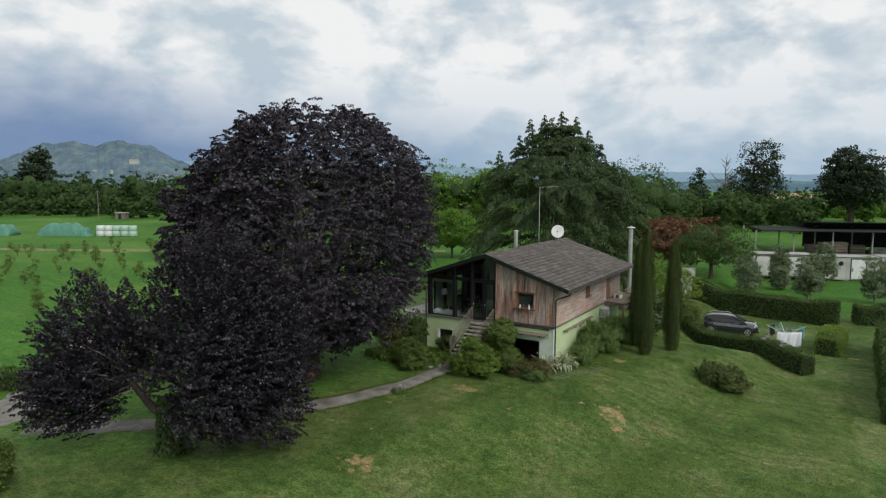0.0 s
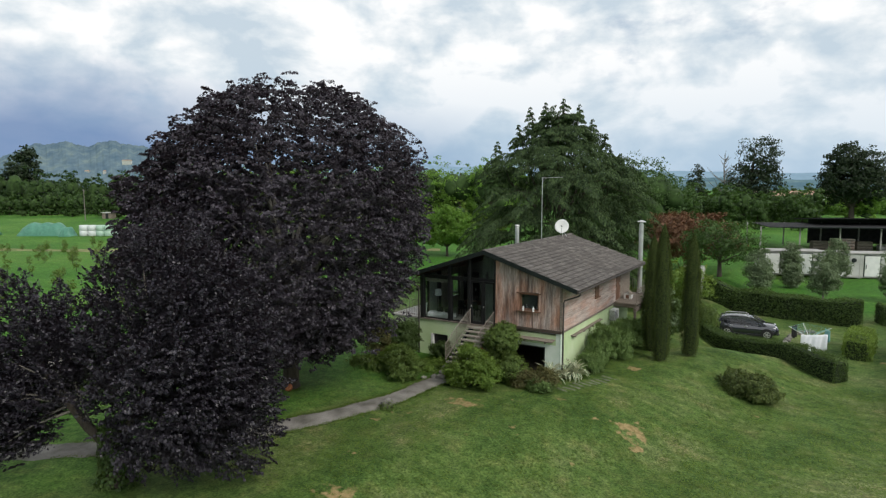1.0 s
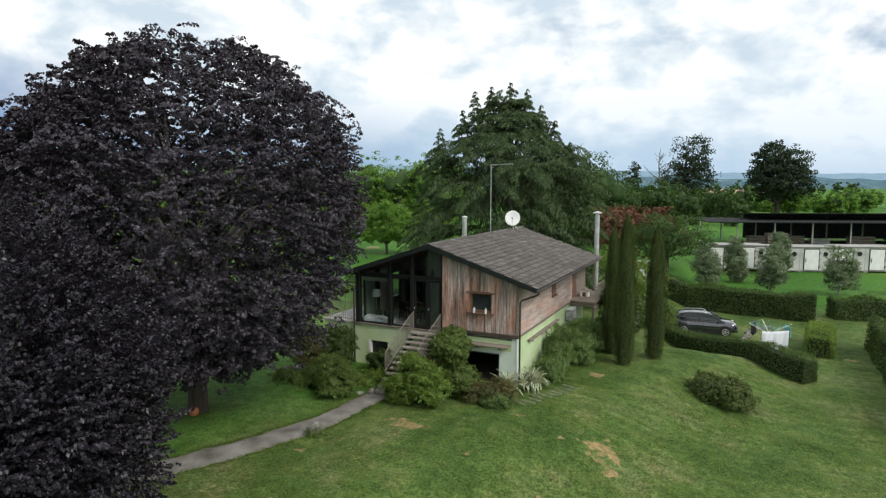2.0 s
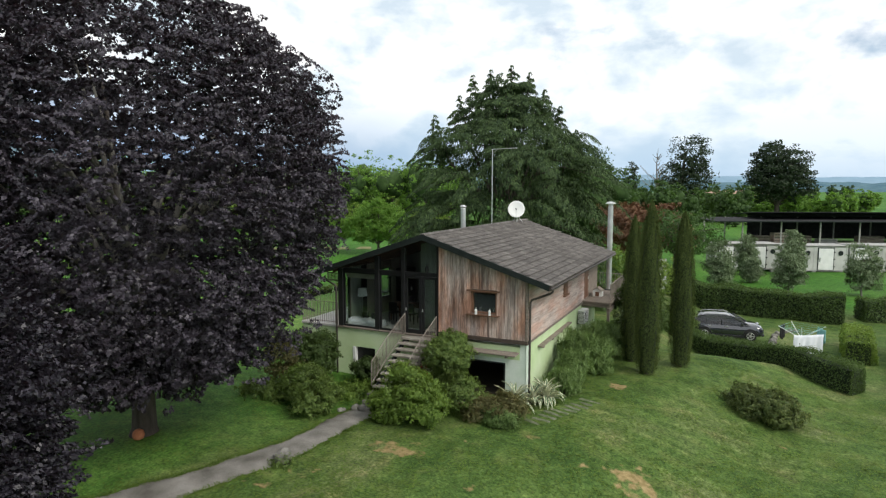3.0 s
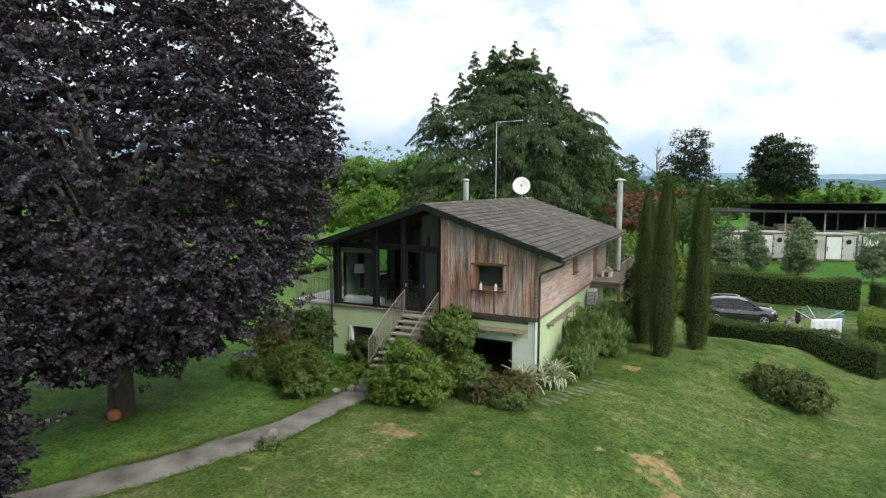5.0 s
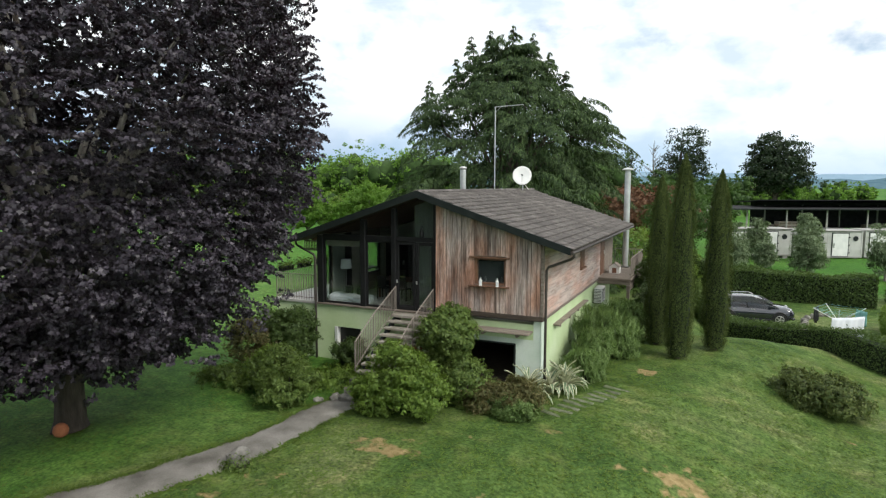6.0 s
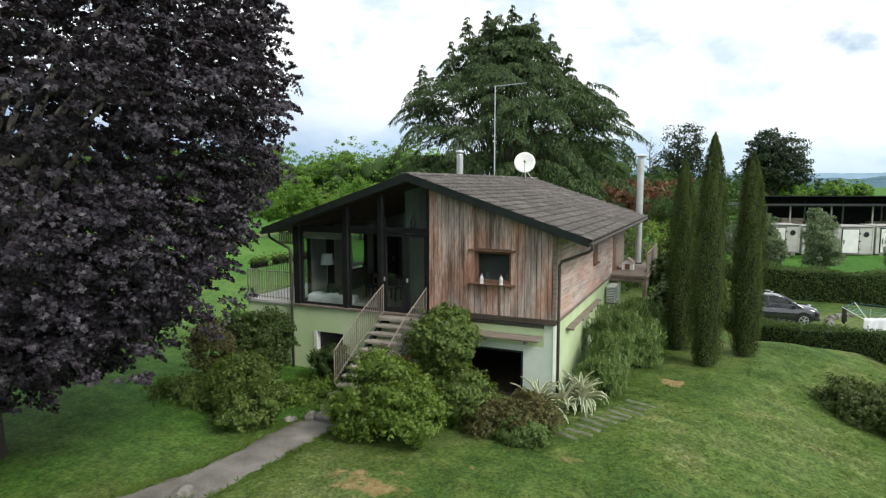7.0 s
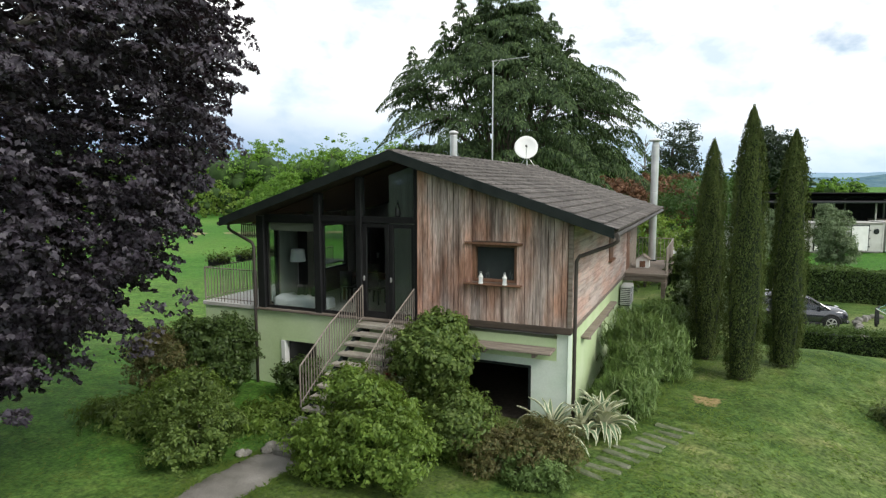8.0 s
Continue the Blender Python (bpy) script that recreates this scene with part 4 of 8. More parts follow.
def build_plum(x, y, seed):
    """A purple plum: two leafy masses fanning up and out from a low forked trunk wrapped in ivy."""
    rng = np.random.default_rng(seed)
    top = thing("purple_plum", "spreading purple-leaved plum with an ivied forked trunk", "tree", (x, y, gz(x, y) - 0.05))
    fork = np.array((-0.1, 0.0, 1.4))
    at, out = [], []
    for mid, rad, part_share in PLUM:
        k = int(5200 * part_share)
        u = unit(rng.normal(0, 1, (k, 3)))
        q = rng.uniform(0.72, 1.04, k) + 0.16 * smooth_noise(u, 2.7, mid[0]) + 0.08 * smooth_noise(u, 6.1, mid[1])
        inner = rng.random(k) < 0.25
        q[inner] *= rng.uniform(0.3, 0.8, inner.sum())
        p = np.array(mid) + u * np.array(rad) * q[:, None]
        keep = p[:, 2] > 0.6 + 0.3 * rng.random(k) + 2.3 * step(1.9, 0.9, np.hypot(p[:, 0], p[:, 1]))
        at.append(p[keep])
        out.append(unit(0.9 * unit(p[keep] - fork) + 0.35 * u[keep]))
    at, out = np.concatenate(at), np.concatenate(out)
    v, f = spray_leaves(rng, at, out * np.array((1, 1, 2.2)), 48, 0.8, 0.22, 0.18, 0.14, (0.105, 0.066), False, 0.7)
    part_of("crown", mesh_np("crown", v, f), L_PLUM, top)
    bm = bmesh.new()
    tube(bm, [(0, 0, -0.15), (-0.02, 0, 0.3), (-0.1, 0, 1.5)], [0.5, 0.38, 0.34], 12)
    tube(bm, [(-0.1, 0, 1.3), (0.5, 0.35, 2.2), (1.5, 0.95, 4.2), (2.0, 1.3, 7.6)], [0.26, 0.2, 0.13, 0.02], 8)
    tube(bm, [(-0.1, 0, 1.3), (-0.7, -0.5, 2.1), (-1.8, -1.1, 3.7), (-2.6, -1.6, 6.2)], [0.24, 0.18, 0.11, 0.02], 8)
    part("trunk", bm, M_BARK, top, smooth=True)
    for k in range(30):
        e = Vector(at[int(rng.integers(len(at)))])
        s0 = Vector((0.8, 0.5, 2.6)).lerp(Vector((1.7, 1.1, 5.0)), rng.random()) if e.x > 0 else Vector((-0.6, -0.4, 2.0)).lerp(Vector((-2.0, -1.25, 4.2)), rng.random())
        b = s0.lerp(e, 0.5) + Vector((0, 0, 0.08 * (e - s0).length))
        part("limb", tube(bmesh.new(), [s0, b, e], [0.055, 0.035, 0.008], 6, cap=False), M_BARK_GREY, top, smooth=True)
    return top


plum = build_plum(-9.5, -18.4, 8)

rng = np.random.default_rng(31)
h = rng.random(2600)
a = rng.uniform(0, 6.28, 2600)
r = 0.34 + 0.28 * rng.random(2600) * (1 - 0.4 * h) + 0.25 * np.exp(-h * 7)
p = np.stack([r * np.cos(a) - 0.12 * h, r * np.sin(a), h * 2.3], axis=1)
v, f = leaves(rng, p, np.stack([np.cos(a), np.sin(a), 0.3 + 0 * a], axis=1), 0.13, 0.1, 0.6)
part_of("ivy", mesh_np("ivy", v, f), L_HEDGE, plum, "dark green ivy round the trunk")


def build_cypress(base, height, radius, seed):
    rng = np.random.default_rng(seed)
    x, y = base
    top = thing("cypress", "slender dark green columnar cypress on the lawn", "tree", (x, y, gz(x, y) - 0.05), group="row of cypresses")
    n = 25000
    h = rng.random(n) ** 0.9
    prof = np.interp(h, [0, 0.04, 0.2, 0.45, 0.7, 0.84, 0.94, 1.0], [0.66, 0.86, 1.0, 1.0, 0.84, 0.64, 0.36, 0.05]) * radius
    a = rng.uniform(0, 2 * math.pi, n)
    r = prof * rng.uniform(0.72, 1.0, n) * (1 + 0.10 * np.sin(a * 5 + h * 9 + seed) + 0.08 * np.sin(a * 9 - h * 30))
    p = np.stack([r * np.cos(a), r * np.sin(a), 0.12 + h * (height - 0.1) + rng.normal(0, 0.05, n)], axis=1)
    out = np.stack([np.cos(a), np.sin(a), 0.1 + 0 * a], axis=1)
    v, f = leaves(rng, p, out, 0.075, 0.022, -2.5, 0.3)
    part_of("foliage", mesh_np("foliage", v, f), L_CYPRESS, top)
    part("trunk", rod([(0, 0, -0.05), (0, 0, height * 0.5), (0, 0, height * 0.9)], [0.12, 0.08, 0.02], 8), M_BARK, top)
    # a plain dark column behind the leaves, coloured as the shade in there
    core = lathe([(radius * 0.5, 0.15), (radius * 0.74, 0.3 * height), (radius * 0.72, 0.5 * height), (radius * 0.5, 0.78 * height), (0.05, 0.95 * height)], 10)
    part("inner_mass", core, L_INNER_SHADE, top, "dark column painted as the crown's inner shade")


build_cypress((2.85, 7.8), 7.1, 0.52, 1)
build_cypress((3.82, 5.9), 7.85, 0.55, 2)
build_cypress((5.1, 7.7), 7.25, 0.55, 3)


def build_cedar(base, height, spread, seed, label):
    """A cedar: several leaders, and arching boughs like plumes, each hung with a fringe of sprays."""
    rng = np.random.default_rng(seed)
    x, y = base
    top = thing("cedar", label, "tree", (x, y, gz(x, y) - 0.1))
    part("trunk", rod([(0, 0, -0.2), (0.1, 0, height * 0.4), (0, 0.1, height * 0.93)], [0.55, 0.35, 0.05], 10), M_BARK, top, smooth=True)
    tips = [(0.2, 0, 1.0), (-1.3, -0.5, 0.985), (1.5, 0.5, 0.97), (-2.6, -0.9, 0.965), (2.6, 0.9, 0.90), (3.7, 1.2, 0.83), (-5.4, -1.9, 0.80), (0.3, -1.5, 0.92), (-3.6, -1.2, 0.88), (4.9, 1.5, 0.73)]
    for lx, ly, lh in tips:
        part("leader", rod([(lx * 0.3, ly * 0.3, height * 0.45), (lx * 0.8, ly * 0.8, height * (lh - 0.2)), (lx, ly, height * lh * 0.995)], [0.16, 0.1, 0.02], 6), M_BARK, top)
    hs, rs = [0.03, 0.3, 0.42, 0.55, 0.66, 0.75, 0.84, 0.92, 1.0], [0.98, 0.98, 0.94, 0.86, 0.72, 0.54, 0.37, 0.2, 0.04]
    ps, fs = [], []

    def plume(ox, oy, oz, a, reach, rise, sag, thick, start):
        """One bough: an arch that ends in a drooping tip, roofed by sprays, with a fringe that hangs off both flanks."""
        d = np.array((math.cos(a), math.sin(a)))
        n = int(reach * (1 - start) * 92 * (0.5 + thick)) + 36
        s = start + (1 - start) * rng.random(n) ** 0.85
        env = thick * np.sin(np.clip((s - start) / (1 - start), 0, 1) ** 0.7 * 2.9) + 0.05
        u = rng.uniform(-1, 1, n)
        fringe = rng.random(n) < 0.36
        u[fringe] = np.sign(u[fringe]) * (0.6 + 0.4 * np.abs(u[fringe]))
        lat = u * env
        along = s * reach
        px = ox + d[0] * along - d[1] * lat
        py = oy + d[1] * along + d[0] * lat
        pz = oz + rise * np.sin(s * 1.9) - sag * s ** 3.4 - 0.42 * lat * lat / max(thick, 0.1) - fringe * rng.random(n) * 0.35 * env - rng.random(n) * 0.05
        p = np.stack([px, py, pz], axis=1)
        out = 0.9 * lat / max(thick, 0.1)
        f = np.stack([d[0] * (0.2 + 0.7 * s ** 3) - d[1] * out, d[1] * (0.2 + 0.7 * s ** 3) + d[0] * out, 0.95 + 0 * s], axis=1)
        way = np.stack([d[0] * 0.7 - d[1] * np.sign(lat) * 0.75, d[1] * 0.7 + d[0] * np.sign(lat) * 0.75, -0.35 - 0.5 * np.abs(u)], axis=1)
        ps.append(p[~fringe])
        fs.append(f[~fringe])
        ws.append(way[~fringe])
        ph.append(p[fringe])
        fh.append(f[fringe] * np.array((1, 1, 0.25)))

    n, ph, fh, ws = 150, [], [], []
    for k in range(n):
        t = (k + rng.random()) / n
        z = height * 0.05 + 1.2 * (round(0.9 * t * height / 1.2 + 0.35 * math.sin(k * 2.39996 * 2)) + rng.normal(0, 0.13))
        reach = spread * np.interp(z / height, hs, rs) * rng.uniform(0.74, 1.14)
        a = k * 2.39996 + rng.normal(0, 0.25)
        rise, sag = rng.uniform(0.10, 0.26) * reach, rng.uniform(0.20, 0.36) * reach
        th = rng.uniform(0.55, 0.95) * min(1.0, 0.35 + reach / 7)
        plume(0, 0, z, a, reach, rise, sag, th, 0.5)
        if k % 3 == 0:
            e = Vector((math.cos(a), math.sin(a), 0)) * reach
            part("bough", rod([(0, 0, z), Vector((e.x * 0.5, e.y * 0.5, z + rise * 0.75 - sag * 0.17)), Vector((e.x * 0.95, e.y * 0.95, z + rise * 0.97 - sag * 0.87))], [0.08, 0.05, 0.012], 5), M_BARK, top)
        if reach > 1.6:
            for sgn in (-1, 1):
                q = rng.uniform(0.4, 0.65)
                qx, qy, qz = math.cos(a) * reach * q, math.sin(a) * reach * q, z + rise * math.sin(q * 1.9) - sag * q ** 2.6
                plume(qx, qy, qz, a + sgn * rng.uniform(0.45, 0.8), reach * (1 - q) * rng.uniform(0.7, 1.05), rise * 0.35, sag * rng.uniform(0.4, 0.7), th * 0.8, 0.12)
    for lx, ly, lh in tips:
        for k in range(24):
            t = (k + rng.random()) / 24
            r = 1.75 * (1 - t) ** 0.95 + 0.10
            plume(lx, ly, height * lh - 4.2 * (1 - t), k * 2.4 + rng.random(), r, 0.2 * r, 0.5 * r, 0.12 + 0.26 * (1 - t), 0.1)
    m = 9000
    hz = rng.uniform(0.05, 0.93, m)
    rr = spread * np.interp(hz, hs, rs) * rng.uniform(0.2, 0.58, m)
    aa = rng.uniform(0, 6.28, m)
    inner = np.stack([rr * np.cos(aa), rr * np.sin(aa), hz * height - 0.3], axis=1)
    v, q = leaves(rng, inner, np.stack([np.cos(aa), np.sin(aa), 0.4 + 0 * aa], axis=1), 0.6, 0.1, 3.0, 0.4)
    part_of("inner_needles", mesh_np("inner_needles", v, q), L_CEDAR, top)
    p, f = np.concatenate(ps), np.concatenate(fs)
    ok = p[:, 2] > 0.15
    v, q = leaves(rng, p[ok], f[ok], 0.25, 0.062, 0.5, 0.3, False, np.concatenate(ws)[ok])
    part_of("needles", mesh_np("needles", v, q), L_CEDAR, top)
    p, f = np.concatenate(ph), np.concatenate(fh)
    ok = p[:, 2] > 0.3
    v, q = leaves(rng, p[ok], f[ok], 0.30, 0.055, 0.3, 0.25, False, np.tile((0, 0, -1.0), (ok.sum(), 1)))
    part_of("hanging_needles", mesh_np("hanging_needles", v, q), L_CEDAR, top)


build_cedar((-8.9, 22.8), 18.3, 9.6, 5, "broad dark green cedar with drooping boughs behind the house")


# ---- house ----
FLOOR, WT = 1.25, 0.28            # upper floor level, wall thickness
XL, XR, YB = -8.95, 0.0, 13.4     # outer faces of the house
RX, RZ, SLOPE = -4.43, 5.60, 0.325
EAVE_R, EAVE_L, Y_F, Y_R = 0.95, -9.88, -0.38, 13.55


def roof_z(x):
    return RZ - SLOPE * abs(x - RX)


house = thing("house", "small chalet with timber upper storey over pale green plaster basement", "house", (0, 0, -0.95))
H0 = Matrix.Translation((0, 0, 0.95))


def hpart(name, bm, material, parent=None, label="", smooth=False):
    """A part of the house, given in world places."""
    if parent is None:
        bmesh.ops.transform(bm, matrix=H0, verts=bm.verts)
        return part(name, bm, material, house, label, smooth)
    bmesh.ops.transform(bm, matrix=H0, verts=bm.verts)
    return part(name, bm, material, parent, label, smooth)


def wall_y(bm, x0, x1, z0, z1, y0, y1, holes):
    """A wall along x with openings (x0, x1, z0, z1) through it."""
    xs = sorted({x0, x1, *[h[0] for h in holes], *[h[1] for h in holes]})
    for a, b in zip(xs, xs[1:]):
        spans, lo = [], z0
        for h in sorted((h for h in holes if h[0] <= a and h[1] >= b), key=lambda h: h[2]):
            spans.append((lo, h[2]))
            lo = h[3]
        spans.append((lo, z1))
        for s, e in spans:
            if e - s > 0.01:
                box(bm, a, b, y0, y1, s, e)
    bmesh.ops.remove_doubles(bm, verts=bm.verts, dist=0.0005)


GARAGE = (-3.55, -0.93, -0.95, 0.55)
BASEWIN = (-8.2, -7.05, -0.5, 0.42)
bm = bmesh.new()
wall_y(bm, XL, -0.08, -1.7, FLOOR, 0.12, 0.12 + WT, [GARAGE, BASEWIN])
hpart("basement_wall", bm, M_GREEN, label="pale green plastered wall")
hpart("basement_wall", slab(-0.08 - WT, -0.08, 0.12 + WT, YB, -2.0, FLOOR + 0.2), M_GREEN, label="pale green plastered wall")
hpart("basement_wall", slab(XL, XL + WT, 0.12 + WT, YB, -2.0, FLOOR), M_GREEN, label="pale green plastered wall")
hpart("basement_wall", slab(XL + WT, -0.08 - WT, YB - WT, YB, -2.0, FLOOR), M_GREEN, label="pale green plastered wall")
hpart("basement_wall", slab(-11.0, XL, 0.12, 0.12 + WT, -1.7, FLOOR), M_GREEN, label="pale green plastered wall under the terrace")
hpart("basement_wall", slab(-11.0, -11.0 + WT, 0.12 + WT, 7.0, -1.7, FLOOR), M_GREEN, label="pale green plastered wall under the terrace")
hpart("garage_floor", slab(XL + WT, -0.08 - WT, 0.12 + WT, YB - WT, -1.2, -0.86), M_BARK)
hpart("floor_slab", slab(XL + WT, -0.08 - WT, 0.12 + WT, YB - WT, FLOOR - 0.25, FLOOR + 0.03), M_FLOOR)
hpart("window_sill", slab(XL - 0.02, -3.9, 0.02, 0.3, FLOOR + 0.004, FLOOR + 0.07, 0.01), M_OLDWOOD, label="grey stone sill under the glazing")

# a paler repainted patch of plaster round the garage mouth
bm = bmesh.new()
for a, b, c, d in ((GARAGE[1], -0.083, -0.9, 0.72), (GARAGE[0] - 0.3, GARAGE[1], 0.55, 0.72), (GARAGE[0] - 0.3, GARAGE[0], -0.9, 0.55), (-0.33, -0.083, 0.72, 1.38)):
    box(bm, a, b, 0.116, 0.119, c, d)
box(bm, -0.079, -0.076, 0.116, 0.62, -1.2, 1.38)
hpart("plaster_patch", bm, M_PALE, label="bluish-white repainted plaster round the garage")

# basement window and garage mouth
w = hpart("basement_window", slab(BASEWIN[0] + 0.02, BASEWIN[1] - 0.02, 0.3, 0.34, BASEWIN[2] + 0.02, BASEWIN[3] - 0.02), M_BLACK, label="dark recessed basement window")
bm = bmesh.new()
box(bm, BASEWIN[0], BASEWIN[0] + 0.12, 0.09, 0.3, BASEWIN[2], BASEWIN[3])
hpart("reveal", bm, M_WHITE, w, "white reveal")
bm = bmesh.new()
for a, b, c, d in ((GARAGE[0], GARAGE[1], 0.49, 0.55), (GARAGE[1] - 0.06, GARAGE[1], -0.86, 0.49), (GARAGE[0], GARAGE[0] + 0.06, -0.86, 0.49)):
    box(bm, a, b, 0.1, 0.2, c, d)
gf = hpart("garage_frame", bm, M_DARK)

# weathered board canopies over the garage and along the side
bm = slab(-3.7, -0.35, -0.42, 0.12, 0, 0.06, 0.012, Matrix.Translation((0, 0, 0.98)) @ Matrix.Rotation(0.0, 4, "X"))
for x in (-3.2, -2.0, -0.8):
    box(bm, x, x + 0.08, -0.36, 0.12, 0.88, 0.98)
hpart("garage_canopy", bm, M_OLDWOOD, label="grey weathered board canopy")
bm = slab(-0.08, 0.14, 1.7, 6.8, 0.92, 0.98, 0.012)
for y in (2.0, 3.5, 5.0, 6.2):
    box(bm, -0.08, 0.12, y, y + 0.08, 0.83, 0.92)
hpart("side_canopy", bm, M_OLDWOOD, label="grey weathered board canopy")

# timber walls of the upper storey
WIN = (-2.36, -1.30, 2.50, 3.38)
bm = bmesh.new()
xs = [-3.85, WIN[0], WIN[1], 0.0]
for i, (a, b) in enumerate(zip(xs, xs[1:])):
    for lo, hi in (((1.42, None),) if i != 1 else ((1.42, WIN[2]), (WIN[3], None))):
        za, zb = (hi, hi) if hi else (roof_z(a) - 0.2, roof_z(b) - 0.2)
        v = [bm.verts.new((x, y, z)) for y in (0.035, 0.2) for x, z in ((a, lo), (b, lo), (b, zb), (a, za))]
        for q in ((0, 1, 2, 3), (7, 6, 5, 4), (0, 4, 5, 1), (1, 5, 6, 2), (2, 6, 7, 3), (3, 7, 4, 0)):
            bm.faces.new([v[k] for k in q])
front_wall = hpart("timber_front_wall", bm, M_OLDWOOD, label="wall of upright weathered larch planks")
bm = slab(-0.2, -0.035, 0.2, YB, 1.42, 3.9)
side_wall = hpart("timber_side_wall", bm, M_OLDWOOD, label="wall of level pale larch boards")
bm = bmesh.new()
for y0, y1, z0, z1 in ((0.38, 0.42, FLOOR, 3.9), (0.42, 0.84, FLOOR, FLOOR + 0.1), (0.42, 0.84, 3.72, 3.9), (0.84, 3.18, FLOOR, 3.9), (3.18, 4.54, FLOOR, 2.0), (3.18, 4.54, 3.5, 3.9), (4.54, YB - 0.16, FLOOR, 3.9)):
    box(bm, XL, XL + 0.16, y0, y1, z0, z1)
hpart("timber_side_wall", bm, M_OLDWOOD)
bm = bmesh.new()
v = [bm.verts.new((x, y, z)) for y in (YB - 0.16, YB) for x, z in ((XL, FLOOR), (0, FLOOR), (0, 3.95), (RX, roof_z(RX) - 0.2), (XL, 3.95))]
bm.faces.new(v[:5])
bm.faces.new(v[5:][::-1])
for i in range(5):
    bm.faces.new((v[i], v[(i + 1) % 5], v[5 + (i + 1) % 5], v[5 + i]))
hpart("back_gable", bm, M_OLDWOOD)
hpart("bottom_beam", slab(-3.87, 0.03, -0.045, 0.1, 1.40, 1.56, 0.012), M_BEAM, label="dark stained bottom beam")
hpart("bottom_beam", slab(-0.05, 0.025, 0.12, 9.7, 1.40, 1.5, 0.01), M_OLDWOOD)
hpart("corner_board", slab(-0.07, 0.03, -0.04, 0.06, 1.56, 3.9, 0.008), M_OLDWOOD)


def build_planks():
    """Upright boards of the front and level boards of the side, each a piece of its own."""
    rng = random.Random(4)
    x = -3.85
    while x < -0.08:
        w2 = min(rng.uniform(0.12, 0.21), -0.07 - x)
        for edge in (WIN[0] - 0.02, WIN[1] + 0.02):
            if x + 0.03 < edge < x + w2 + 0.05:
                w2 = edge - x
        a, b = x + 0.007, x + w2 - 0.007
        spans = [(1.56, None)]
        if b > WIN[0] and a < WIN[1]:
            spans = [(1.56, WIN[2] - 0.1), (WIN[3] + 0.1, None)]
        for lo, hi in spans:
            y0 = -0.012 - rng.random() * 0.016 - (0.012 if hi else 0)
            za, zb = (hi, hi) if hi else (roof_z(a) - 0.215, roof_z(b) - 0.215)
            bm = bmesh.new()
            v = [bm.verts.new((px, y, z)) for y in (y0, 0.033) for px, z in ((a, lo), (b, lo), (b, zb), (a, za))]
            for q in ((0, 1, 2, 3), (0, 4, 5, 1), (1, 5, 6, 2), (2, 6, 7, 3), (3, 7, 4, 0)):
                bm.faces.new([v[k] for k in q])
            hpart("plank", bm, M_PLANK, front_wall)
        x += w2
    z = 1.5
    while z < 3.86:
        h = min(rng.uniform(0.13, 0.17), 3.9 - z)
        cuts = sorted([0.07, rng.uniform(2, 5), rng.uniform(6.5, 9), 11.0])
        for a, b in zip(cuts, cuts[1:]):
            for s, e in ((a, min(b, 5.55)), (max(a, 6.35), b)) if (z + h > 2.5 and z < 3.6) else ((a, b),):
                if e - s > 0.05:
                    x1 = 0.002 + rng.random() * 0.014
                    hpart("plank", slab(-0.033, x1, s + 0.003, e - 0.003, z + 0.004, z + h - 0.004), M_SIDING, side_wall)
        z += h


def build_window(parent_label, x0, x1, z0, z1, y):
    """A wooden window in the front wall: frame, pane, lintel and sill."""
    bm = bmesh.new()
    for a, b, c, d in ((x0 - 0.03, x0 + 0.05, z0, z1), (x1 - 0.05, x1 + 0.03, z0, z1), (x0 + 0.05, x1 - 0.05, z1 - 0.05, z1), (x0 + 0.05, x1 - 0.05, z0, z0 + 0.06)):
        box(bm, a, b, y - 0.1, y + 0.05, c, d, 0.006)
    win = hpart("window", bm, M_WINWOOD, label=parent_label)
    hpart("pane", slab(x0 + 0.05, x1 - 0.05, y - 0.01, y + 0.002, z0 + 0.07, z1 - 0.06), M_GLASS, win, "dark window pane").visible_shadow = False
    hpart("blind", slab(x0 + 0.03, x1 - 0.03, y + 0.07, y + 0.08, z0 + 0.02, z1 - 0.02), M_BLIND, win, "grey drawn blind")
    hpart("lintel", slab(x0 - 0.2, x1 + 0.16, y - 0.2, y - 0.1, z1 + 0.01, z1 + 0.07, 0.008), M_WINWOOD, win)
    hpart("sill", slab(x0 - 0.2, x1 + 0.16, y - 0.3, y - 0.05, z0 - 0.07, z0 - 0.03, 0.01), M_WINWOOD, win)


build_window("brown wooden window with a dark pane", WIN[0], WIN[1], WIN[2], WIN[3], 0.12)
bm = bmesh.new()
box(bm, -0.1, 0.035, 5.6, 6.3, 2.5, 3.6, 0.006)
sw = hpart("side_window", bm, M_WINWOOD, label="brown shuttered side window")
hpart("sill", slab(-0.02, 0.12, 5.5, 6.4, 2.42, 2.48, 0.006), M_WINWOOD, sw)
bm = slab(-0.1, 0.03, 10.0, 10.9, 1.6, 3.7, 0.006)
sd = hpart("balcony_door", bm, M_WINWOOD, label="brown balcony door")
hpart("door_handle", slab(0.03, 0.07, 10.75, 10.8, 2.55, 2.72, 0.006), M_STEEL, sd)
hpart("end_panel", slab(-0.05, 0.02, 11.0, YB - 0.004, 1.5, 3.86), M_OLDWOOD, label="grey boarded end of the side wall")


# glazed front
YG = 0.16


